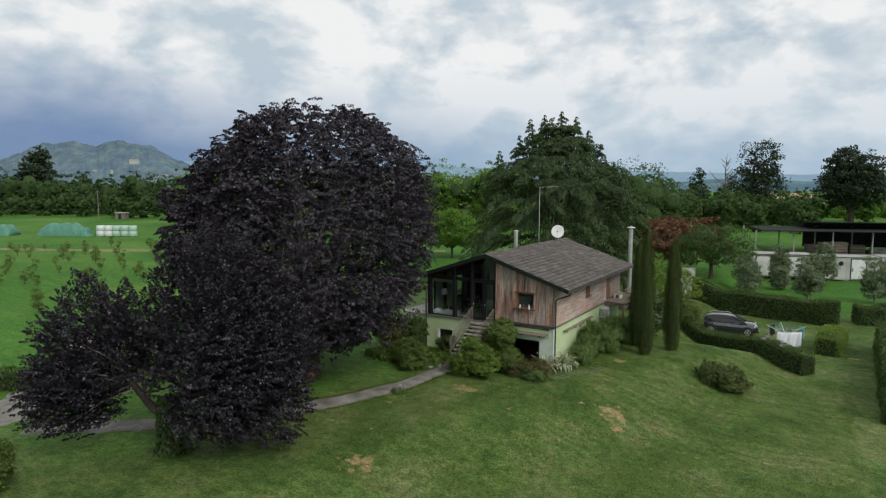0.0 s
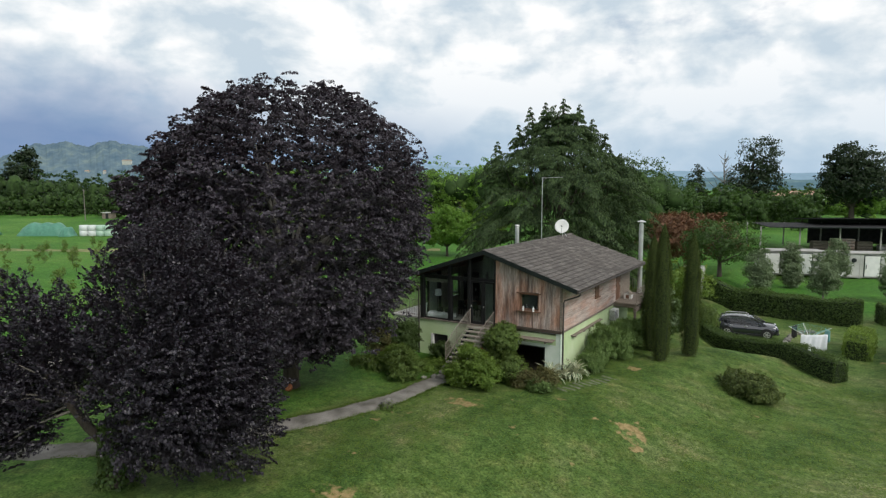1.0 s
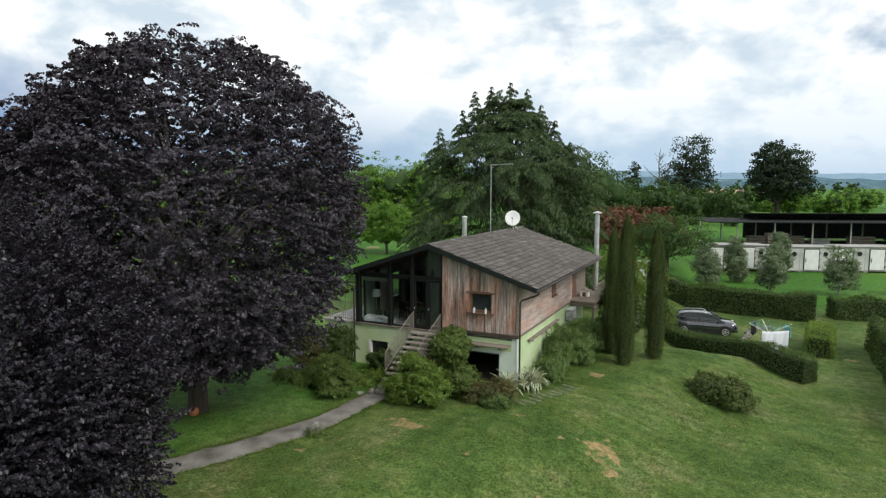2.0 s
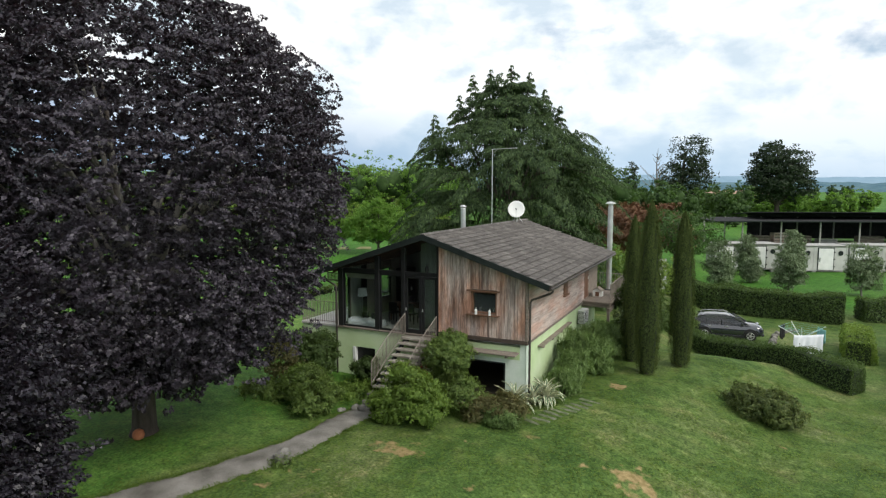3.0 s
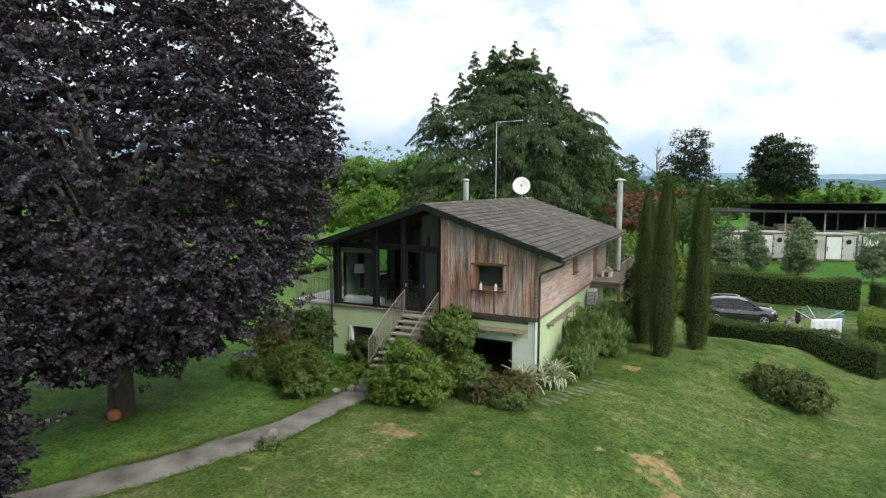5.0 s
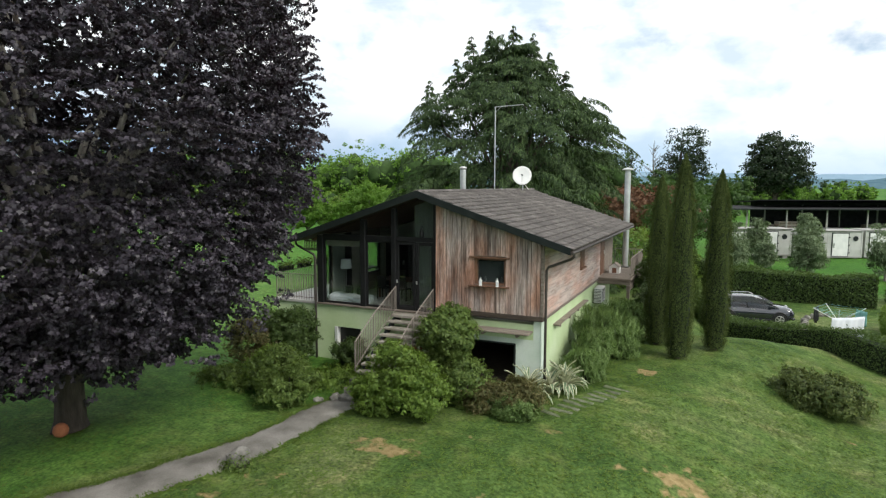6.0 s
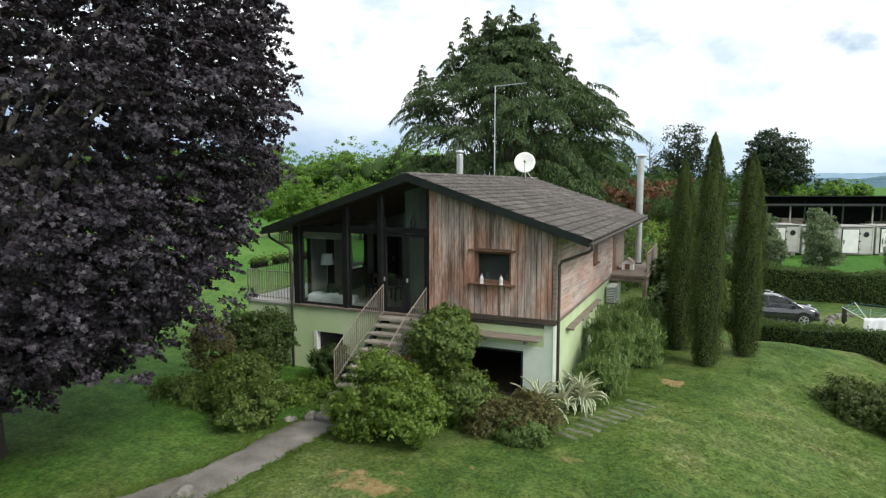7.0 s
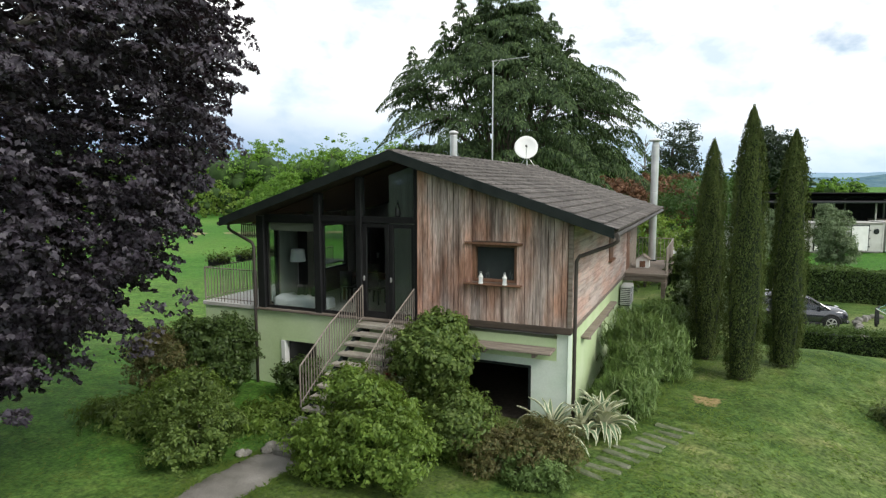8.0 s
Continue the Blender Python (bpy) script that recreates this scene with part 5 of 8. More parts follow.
def build_glazing():
    posts = [(-8.93, -8.68), (-6.98, -6.78), (-5.66, -5.5), (-3.97, -3.86)]
    for a, b in posts:
        zt = min(roof_z(a), roof_z(b)) - 0.2
        hpart("post", slab(a, b, YG - 0.12, YG + 0.1, FLOOR + 0.07, zt, 0.01), M_FRAME, label="dark timber post")
    hpart("head_beam", slab(-8.68, -3.97, YG - 0.06, YG + 0.06, 3.82, 3.98, 0.008), M_FRAME, label="dark head beam")
    for a, b, z0, z1 in ((-8.68, -6.98, FLOOR + 0.07, 3.82), (-6.78, -5.66, FLOOR + 0.07, 3.82)):
        bm = bmesh.new()
        for p, q, r, s in ((a, a + 0.06, z0, z1), (b - 0.06, b, z0, z1), (a + 0.06, b - 0.06, z0, z0 + 0.08), (a + 0.06, b - 0.06, z1 - 0.07, z1)):
            box(bm, p, q, YG - 0.035, YG + 0.035, r, s)
        win = hpart("large_window", bm, M_FRAME, label="full-height fixed window in a dark frame")
        hpart("pane", slab(a + 0.06, b - 0.06, YG - 0.006, YG + 0.006, z0 + 0.08, z1 - 0.07), M_GLASS, win, "clear glass pane").visible_shadow = False
    for a, b in ((-5.5, -4.72), (-4.70, -3.97)):
        z0, z1 = FLOOR + 0.08, 3.80
        bm = bmesh.new()
        for p, q, r, s in ((a, a + 0.11, z0, z1), (b - 0.11, b, z0, z1), (a + 0.11, b - 0.11, z0, z0 + 0.16), (a + 0.11, b - 0.11, z1 - 0.1, z1)):
            box(bm, p, q, YG - 0.04, YG + 0.03, r, s, 0.006)
        door = hpart("glass_door", bm, M_FRAME, label="glazed entrance door in a dark frame")
        hpart("pane", slab(a + 0.11, b - 0.11, YG - 0.008, YG + 0.004, z0 + 0.16, z1 - 0.1), M_GLASS, door, "clear glass pane").visible_shadow = False
        hpart("door_handle", slab(a + 0.03, a + 0.07, YG - 0.1, YG - 0.04, 2.3, 2.42, 0.008), M_STEEL, door)
    for a, b in ((-8.68, -6.98), (-6.78, -5.66), (-5.5, -3.97)):
        bm = bmesh.new()
        top = [(b, roof_z(b) - 0.24), (a, roof_z(a) - 0.24)]
        if a < RX < b:
            top.insert(1, (RX, roof_z(RX) - 0.24))
        pts = [(a, 3.98), (b, 3.98), *top]
        if min(z for _, z in top) < 4.0:
            pts = [(x, max(z, 3.985)) for x, z in pts]
        v = [bm.verts.new((x, y, z)) for y in (YG - 0.005, YG + 0.005) for x, z in pts]
        n = len(pts)
        bm.faces.new(v[:n])
        bm.faces.new(v[n:][::-1])
        for i in range(n):
            bm.faces.new((v[i], v[(i + 1) % n], v[n + (i + 1) % n], v[n + i]))
        hpart("gable_pane", bm, M_GLASS, label="dark glass under the gable").visible_shadow = False


build_glazing()


# roof
def build_roof():
    bm = bmesh.new()
    for side, xe in ((1, EAVE_R), (-1, EAVE_L)):
        a = [(RX, RZ - 0.03), (xe, roof_z(xe) - 0.03), (xe, roof_z(xe) - 0.17), (RX, RZ - 0.17)]
        v = [bm.verts.new((x, y, z)) for y in (Y_F + 0.03, Y_R) for x, z in a]
        for q in ((0, 1, 2, 3), (7, 6, 5, 4), (0, 4, 5, 1), (1, 5, 6, 2), (2, 6, 7, 3)):
            bm.faces.new([v[k] for k in q])
    roof = hpart("roof", bm, M_BEAM, label="low gabled roof of grey-brown tiles")
    for xe in (EAVE_R, EAVE_L):
        bm = bmesh.new()
        pts = [(RX, RZ + 0.045), (xe, roof_z(xe) + 0.04), (xe, roof_z(xe) - 0.19), (RX, RZ - 0.2)]
        v = [bm.verts.new((x, y, z)) for y in (Y_F, Y_F + 0.05) for x, z in pts]
        for q in ((0, 1, 2, 3), (7, 6, 5, 4), (0, 4, 5, 1), (1, 5, 6, 2), (2, 6, 7, 3), (3, 7, 4, 0)):
            bm.faces.new([v[k] for k in q])
        hpart("fascia", bm, M_DARK, roof, "dark green metal fascia")
        s = 1 if xe > 0 else -1
        bm = rod([(xe + s * 0.05, Y_F + 0.02, roof_z(xe) - 0.12), (xe + s * 0.05, Y_R, roof_z(xe) - 0.12)], 0.055, 8)
        hpart("gutter", bm, M_PIPE, roof, "brown metal gutter")
    for y in np.arange(0.9, 13.2, 1.25):
        for xa, xb in ((-0.05, EAVE_R - 0.06), (XL + 0.05, EAVE_L + 0.06)):
            m = bmesh.new()
            v = [m.verts.new((x, yy, roof_z(x) - dz)) for yy in (y, y + 0.1) for x, dz in ((xa, 0.175), (xb, 0.175), (xb, 0.27), (xa, 0.32))]
            for q in ((0, 1, 2, 3), (7, 6, 5, 4), (0, 4, 5, 1), (1, 5, 6, 2), (2, 6, 7, 3), (3, 7, 4, 0)):
                m.faces.new([v[k] for k in q])
            hpart("rafter", m, M_WINWOOD, roof)
    return roof


roof = build_roof()


def build_tiles():
    """Roof tiles in overlapping courses; those of the front right slope are pieces of their own, the others one mesh."""
    rng = random.Random(9)
    ang = math.atan(SLOPE)
    run, wide = 0.34, 0.30
    # a roll and a pan across, and the thick lower edge
    rows = [[(x, wide * k / 7, (0.024 * math.sin(math.pi * min(1, k / 3.4)) if k < 3.4 else 0.002 * (k - 5) ** 2) + up + drop) for k in range(8)] for x, up, drop in ((0, 0.012, 0), (run + 0.05, 0.046, 0), (run + 0.05, 0.046, -0.06))]
    proto = bpy.data.meshes.new("roof_tile")
    proto.from_pydata([p for row in rows for p in row], [], [(8 * r + k, 8 * r + k + 8, 8 * r + k + 9, 8 * r + k + 1) for r in range(2) for k in range(7)])
    proto.update()
    proto.materials.append(M_TILE)
    rest = []
    slope_len = (EAVE_R - RX) / math.cos(ang)
    rows = int(slope_len / run) + 1
    cols = int((Y_R - Y_F - 0.06) / wide)
    count = 0
    for side in (1, -1):
        for r in range(rows):
            d0 = slope_len - (r + 1) * run + 0.02
            if d0 < -0.2:
                continue
            for c in range(cols):
                y = Y_F + 0.04 + c * wide + (0.5 * wide if r % 2 else 0)
                if y + wide > Y_R + 0.05:
                    continue
                up = 0.014 + (0.004 if rng.random() < 0.04 else 0.0)
                x = RX + side * max(d0, 0.02) * math.cos(ang)
                m = Matrix.Translation((x, y + (0 if side > 0 else wide), roof_z(x) - 0.028)) @ Matrix.Rotation(0 if side > 0 else math.pi, 4, "Z") @ Matrix.Rotation(ang - 0.035, 4, "Y") @ Matrix.Translation((0, 0, up))
                if side > 0 and c < 20 and count < 300:
                    ob = new("tile", proto)
                    ob.parent = roof
                    ob.matrix_basis = H0 @ m
                    count += 1
                else:
                    rest.append(m)
    base = np.array([v.co[:] for v in proto.vertices])
    faces = np.array([p.vertices[:] for p in proto.polygons])
    vs = np.concatenate([(base @ np.array(m.to_3x3()).T) + np.array(m.translation) for m in rest])
    fs = np.concatenate([faces + i * len(base) for i in range(len(rest))])
    vs[:, 2] += 0.95
    ob = part_of("tiles", mesh_np("tiles", vs, fs), M_TILE2, roof)
    tagged(ob, "overlapping grey-brown roof tiles", kind="stuff")
    y = Y_F + 0.02
    while y < Y_R - 0.1:
        y1 = min(y + 0.4, Y_R)
        bm = bmesh.new()
        v = [bm.verts.new((RX + dx, yy, RZ + dz + (0.0 if yy == y else 0.022))) for yy in (y, y1 + 0.03) for dx, dz in ((-0.15, -0.01), (-0.08, 0.055), (0.08, 0.055), (0.15, -0.01))]
        for q in ((0, 1, 5, 4), (1, 2, 6, 5), (2, 3, 7, 6), (0, 3, 2, 1), (4, 5, 6, 7), (0, 4, 7, 3)):
            bm.faces.new([v[k] for k in q])
        hpart("ridge_tile", bm, M_TILE, roof)
        y = y1


def downpipe(x_top, y_top, x, y, z_top, z_bot, s):
    pts = [(x_top, y_top, z_top), (x_top, y_top, z_top - 0.12), (x_top - s * 0.1, y_top, z_top - 0.2), (x + s * 0.06, y, z_top - 0.5), (x, y, z_top - 0.62), (x, y, 1.4), (x, y - 0.0, z_bot)]
    hpart("downpipe", rod(pts, 0.045, 8), M_PIPE, label="brown metal downpipe", smooth=True)


downpipe(EAVE_R + 0.03, 0.02, 0.09, 0.06, roof_z(EAVE_R) - 0.15, -0.95, 1)
downpipe(EAVE_L - 0.03, 0.02, XL - 0.05, 0.0, roof_z(EAVE_L) - 0.15, -0.95, -1)
bm = bmesh.new()
for z in (3.3, 3.62):
    box(bm, XL - 0.86, XL - 0.01, 0.42, 0.46, z, z + 0.05)
screen = hpart("slatted_screen", bm, M_OLDWOOD, label="slatted wooden screen under the eave")
for k in range(11):
    hpart("slat", slab(XL - 0.85 + k * 0.078, XL - 0.81 + k * 0.078, 0.405, 0.418, 3.26, 3.68), M_OLDWOOD, screen)


# terrace
terrace = hpart("terrace", slab(-11.05, XL, 0.06, 7.0, FLOOR - 0.02, FLOOR + 0.09, 0.012), M_FLOOR, label="raised side terrace paved in pale tiles")


def railing(parent, a, b, height, gap=0.12, r=0.011, rail="handrail", ends=True):
    """A top and a bottom rail between two feet, and the uprights as pieces of their own."""
    a, b = Vector(a), Vector(b)
    n = max(2, int((b - a).length / gap))
    up = Vector((0, 0, height))
    hpart(rail, rod([a + up, b + up], 0.02, 6), M_RAIL, parent)
    hpart("bottom_rail", rod([a + Vector((0, 0, 0.1)), b + Vector((0, 0, 0.1))], 0.014, 6), M_RAIL, parent)
    for k in range(n + 1):
        if k == 0 and not ends:
            continue
        p = a.lerp(b, k / n)
        e = k in (0, n)
        hpart("baluster", rod([p, p + up], 0.02 if e else r, 6), M_RAIL, parent)


rail = hpart("terrace_railing", rod([(-11.0, 0.14, FLOOR + 0.09), (-11.0, 0.14, FLOOR + 1.12)], 0.025, 8), M_RAIL, label="thin brown metal railing")
railing(rail, (-11.0, 0.14, FLOOR + 0.09), (-9.05, 0.14, FLOOR + 0.09), 1.0, ends=False)
railing(rail, (-11.0, 0.14, FLOOR + 0.09), (-11.0, 6.9, FLOOR + 0.09), 1.0, ends=False)

# outer stairs: open treads, then stone blocks down to the path
RISERS, GO = 9, 0.295
top_y = -0.32
stairs = hpart("stairs", slab(-5.45, -4.0, top_y - 0.02, 0.11, FLOOR - 0.12, FLOOR - 0.02, 0.012), M_STEP, label="open outer stairs with worn stone treads")
rise = 0.178
for k in range(1, RISERS):
    y1 = top_y - (k - 1) * GO
    z1 = FLOOR - 0.02 - k * rise
    hpart("tread", slab(-5.45, -4.0, y1 - GO - 0.02, y1, z1 - 0.075, z1, 0.012), M_STEP, stairs)
yb, zb = top_y - (RISERS - 1) * GO, FLOOR - 0.02 - (RISERS - 1) * rise
for k in range(3):
    y1, z1 = yb - k * 0.32, zb - (k + 1) * 0.18
    hpart("stone_step", slab(-5.5, -4.1, y1 - 0.36, y1, -1.3, z1, 0.03), M_STONE, stairs, "rough stone step")
for x in (-5.35, -4.15):
    bm = bmesh.new()
    v = [bm.verts.new((xx, y, z)) for xx in (x - 0.04, x + 0.04) for y, z in ((0.1, FLOOR - 0.14), (top_y, FLOOR - 0.14), (yb, zb - 0.1), (yb, zb - 0.34), (top_y, FLOOR - 0.36), (0.1, FLOOR - 0.36))]
    bm.faces.new(v[:6])
    bm.faces.new(v[6:][::-1])
    for i in range(6):
        bm.faces.new((v[i], v[(i + 1) % 6], v[6 + (i + 1) % 6], v[6 + i]))
    hpart("stringer", bm, M_DARK, stairs)
for x in (-5.48, -3.97):
    mid = (x, top_y - 4.0 * GO, FLOOR - 0.02 - 4.0 * rise)
    railing(stairs, (x, 0.05, FLOOR - 0.02), mid, 0.95, 0.12)
    railing(stairs, mid, (x, yb, zb), 0.95, 0.12, ends=False)

# balcony at the side
balcony = hpart("balcony", slab(0.0, 1.5, 9.6, 14.1, 1.46, 1.56, 0.01), M_OLDWOOD, label="grey weathered timber balcony")
for y in (9.7, 10.9, 12.1, 13.2):
    hpart("joist", slab(-0.05, 1.45, y, y + 0.12, 1.26, 1.46, 0.01), M_OLDWOOD, balcony)
hpart("beam", slab(1.3, 1.46, 9.55, 14.1, 1.02, 1.26, 0.01), M_OLDWOOD, balcony)
railing(balcony, (1.45, 9.7, 1.56), (1.45, 14.05, 1.56), 0.95, 0.14)
railing(balcony, (0.06, 14.05, 1.56), (1.40, 14.05, 1.56), 0.95, 0.14)
hpart("support_post", slab(1.3, 1.44, 9.62, 9.76, -1.6, 1.02, 0.01), M_OLDWOOD, balcony)

# room behind the glass
hpart("inner_wall", slab(XL + 0.17, -0.22, 6.2, 6.3, FLOOR + 0.03, 3.9), M_INSIDE)
bm = bmesh.new()
v = [bm.verts.new((x, y, z)) for y in (6.2, 6.3) for x, z in ((XL + 0.17, 3.9), (-0.22, 3.9), (RX, roof_z(RX) - 0.3))]
for q in ((0, 1, 2), (5, 4, 3), (0, 3, 4, 1), (1, 4, 5, 2), (2, 5, 3, 0)):
    bm.faces.new([v[k] for k in q])
hpart("inner_gable", bm, M_INSIDE)
hpart("inner_wall", slab(-3.8, -3.7, 0.22, 6.2, FLOOR + 0.03, 3.9), M_INSIDE)
hpart("inner_ceiling", slab(-3.7, -0.21, 0.22, 6.2, 3.9, 3.95), M_INSIDE)

for xa, xb in ((XL + 0.17, RX), (RX, -3.75)):
    bm = bmesh.new()
    v = [bm.verts.new((x, y, roof_z(x) - dz)) for y in (0.36, 6.19) for x, dz in ((xa, 0.2), (xb, 0.2), (xb, 0.22), (xa, 0.22))]
    for q in ((0, 1, 2, 3), (7, 6, 5, 4), (0, 4, 5, 1), (1, 5, 6, 2), (2, 6, 7, 3), (3, 7, 4, 0)):
        bm.faces.new([v[k] for k in q])
    hpart("inner_ceiling", bm, M_WINWOOD, label="dark boarded ceiling")

for y0, y1, mm, label in ((0.86, 1.72, M_CURTAIN, "drawn grey-green curtain"), (1.72, 2.2, M_BLACK, "dark doorway"), (2.2, 3.14, M_PANEL, "beige panel"), (4.56, 6.19, M_PANEL, "beige panel")):
    hpart("inner_lining", slab(XL + 0.163, XL + 0.18, y0 + 0.003, y1 - 0.003, FLOOR + 0.04, 3.88), mm, label=label)
for y0, y1, z0, z1 in ((0.42, 0.84, FLOOR + 0.1, 3.72), (3.18, 4.54, 2.0, 3.5)):
    bm = bmesh.new()
    for a, b, c, d in ((y0, y0 + 0.05, z0, z1), (y1 - 0.05, y1, z0, z1), (y0 + 0.05, y1 - 0.05, z0, z0 + 0.05), (y0 + 0.05, y1 - 0.05, z1 - 0.05, z1)):
        box(bm, XL + 0.03, XL + 0.14, a, b, c, d)
    win = hpart("terrace_window", bm, M_FRAME, label="dark-framed window to the terrace")
    hpart("pane", slab(XL + 0.07, XL + 0.08, y0 + 0.05, y1 - 0.05, z0 + 0.05, z1 - 0.05), M_GLASS, win, "clear glass pane").visible_shadow = False
bm = bmesh.new()
v = [bm.verts.new((x, y, z)) for y in (1.3, 1.4) for x, z in ((-5.35, FLOOR + 0.04), (-3.82, FLOOR + 0.04), (-3.82, roof_z(-3.82) - 0.24), (RX, roof_z(RX) - 0.24), (-5.35, roof_z(-5.35) - 0.24))]
bm.faces.new(v[:5])
bm.faces.new(v[5:][::-1])
for i in range(5):
    bm.faces.new((v[i], v[(i + 1) % 5], v[5 + (i + 1) % 5], v[5 + i]))
hpart("inner_partition", bm, M_CURTAIN, label="grey-green curtain behind the door")


# ---- garden plants ----
def ahead(d, s):
    """A place d metres ahead and s metres to the right of where the flight begins."""
    return (13.15 - 0.533 * d + 0.846 * s, -33.06 + 0.846 * d + 0.533 * s)


build_shrub("tall_shrub", "tall dark green camellia beside the house wall", "shrub", (-9.6, -1.3), [(0.2, 0.1, 1.25, 1.1, 1.0, 1.0)], L_HEDGE, (0.13, 0.055), 300, 34, 0.13, seed=11, lumps=6)
build_shrub("russet_azalea", "tall loose azalea with reddish-brown tips", "shrub", (-10.4, -1.9), [(0, 0, 0.95, 1.0, 0.95, 0.95)], L_RUSSET, (0.11, 0.04), 230, 34, 0.14, seed=10, lumps=6)
build_shrub("azalea_bush", "loose bright green azalea bush by the path", "shrub", (-6.9, -4.25), [(0.2, -0.3, 0.6, 0.85, 0.9, 0.65), (-0.7, 0.4, 0.75, 0.95, 0.9, 0.75)], L_RHODO, (0.10, 0.04), 420, 34, 0.11, seed=12, lumps=7)
build_shrub("azalea_bush", "pale green azalea bush behind another one", "shrub", (-8.3, -3.3), [(0, 0, 0.7, 1.0, 0.9, 0.7)], L_RHODO2, (0.10, 0.04), 230, 34, 0.12, seed=13, lumps=6)
build_shrub("ground_cover", "low leafy ground cover at the bed's edge", "plant", (-9.6, -3.6), [(0, 0, 0.2, 1.5, 0.8, 0.28)], L_RHODO, (0.16, 0.05), 90, 26, 0.16, seed=9, stems=3)
build_shrub("ground_cover", "low leafy ground cover by the stairs", "plant", (-6.6, -2.1), [(0, 0, 0.2, 0.9, 1.0, 0.28)], L_RHODO2, (0.16, 0.05), 80, 26, 0.16, seed=8, stems=3)
build_shrub("low_shrub", "low dark shrub under the basement window", "shrub", (-6.9, -0.7), [(0, 0, 0.6, 0.75, 0.55, 0.6)], L_HEDGE, (0.12, 0.05), 110, 34, 0.11, seed=14, lumps=5)
build_shrub("round_bush", "rounded glossy green laurel bush beside the stairs", "shrub", (-2.75, -1.35), [(0, 0, 1.95, 0.88, 0.88, 0.86), (0, 0, 0.75, 0.5, 0.5, 0.75)], L_RHODO, (0.13, 0.06), 330, 34, 0.12, seed=15, rough=0.05)
build_shrub("rhododendron", "large bright green rhododendron on the lawn's edge", "shrub", (-3.1, -3.45), [(-0.3, 0.0, 1.0, 1.15, 1.1, 0.95), (0.55, -0.5, 0.75, 0.95, 0.9, 0.75), (-0.7, -0.5, 0.55, 0.9, 0.8, 0.6)], L_RHODO2, (0.115, 0.045), 620, 38, 0.12, seed=16, lumps=11, rough=0.24)
build_shrub("dark_shrub", "dark green shrub between larger bushes", "shrub", (-1.75, -2.3), [(0, 0, 0.8, 0.7, 0.7, 0.8)], L_RHODO, (0.12, 0.05), 180, 34, 0.12, seed=17, lumps=6)
build_shrub("russet_shrub", "russet and olive spreading shrub on the lawn", "shrub", (-0.4, -1.85), [(0.25, -0.1, 0.5, 0.8, 0.75, 0.52), (-0.6, -0.5, 0.42, 0.75, 0.7, 0.45)], L_RUSSET, (0.085, 0.028), 400, 36, 0.11, seed=18, lumps=10, rough=0.24)
build_shrub("grey_shrub", "low grey-green shrub below the russet one", "shrub", (-0.1, -2.6), [(0, 0, 0.3, 0.75, 0.5, 0.36)], L_ROSEMARY, (0.10, 0.03), 130, 30, 0.1, seed=19, lumps=4)
rose = build_shrub("rose_bush", "small red-flowered rose bush beside the stairs", "shrub", (-3.75, -1.75), [(0, 0, 0.85, 0.5, 0.45, 0.8)], L_RUSSET, (0.09, 0.04), 70, 24, 0.13, seed=20)
for k in range(7):
    a = k * 2.4
    part("bloom", lathe([(0.02, 0), (0.05, 0.02), (0.06, 0.05), (0.04, 0.07), (0.01, 0.075)], 8, (0.3 * math.cos(a), 0.3 * math.sin(a) - 0.15, 1.2 + 0.06 * (k % 4))), M_BLOOM, rose, "red bloom")
for k, (x, y, r, h) in enumerate(((1.0, 1.7, 0.75, 0.95), (1.15, 3.1, 0.85, 1.45), (1.0, 4.6, 0.9, 1.95), (1.7, 5.2, 0.8, 1.5), (1.3, 6.6, 0.95, 2.1), (1.55, 8.3, 0.9, 1.8))):
    build_shrub("rosemary_bush", "grey-green upright rosemary bush along the house wall", "shrub", (x, y), [(0, 0, h * 0.5, r, r, h * 0.52)], L_ROSEMARY, (0.36, 0.036), 170, 26, 0.12, lumps=10, rough=0.3, upright=True, seed=30 + k, group="rosemary along the wall", lean_up=1.6)
build_shrub("variegated_shrub", "tall dark shrub with pale variegated leaves", "shrub", (2.75, 10.6), [(0, 0, 1.8, 0.9, 0.9, 1.8)], L_OLIVE, (0.14, 0.07), 130, 26, 0.16, seed=40)
build_shrub("dark_laurel", "tall dark evergreen shrub behind the cypresses", "shrub", (2.6, 11.4), [(0, 0, 1.9, 1.2, 1.1, 1.9)], L_HEDGE, (0.16, 0.07), 260, 30, 0.17, seed=41)
build_shrub("mound_shrub", "low mounded juniper bush alone on the lawn", "shrub", (8.5, 5.0), [(0, 0, 0.42, 1.5, 1.15, 0.85)], L_JUNIPER, (0.13, 0.045), 460, 34, 0.12, seed=42, rough=0.16, lumps=16)
build_shrub("corner_bush", "clipped green bush at the lawn's edge", "shrub", (-12.3, -24.2), [(0, 0, 0.9, 1.0, 1.0, 0.95)], L_RHODO, (0.12, 0.05), 260, 30, 0.14, seed=43)
build_shrub("drive_shrub", "green shrub at the end of the drive hedge", "shrub", (4.2, 18.2), [(0, 0, 0.95, 0.9, 0.8, 1.0)], L_RHODO, (0.14, 0.06), 260, 30, 0.18, seed=44)
build_shrub("drive_shrub", "green shrub at the end of the drive hedge", "shrub", (2.7, 14.8), [(0, 0, 0.9, 1.1, 1.0, 1.0)], L_HEDGE, (0.14, 0.06), 240, 30, 0.18, seed=45)

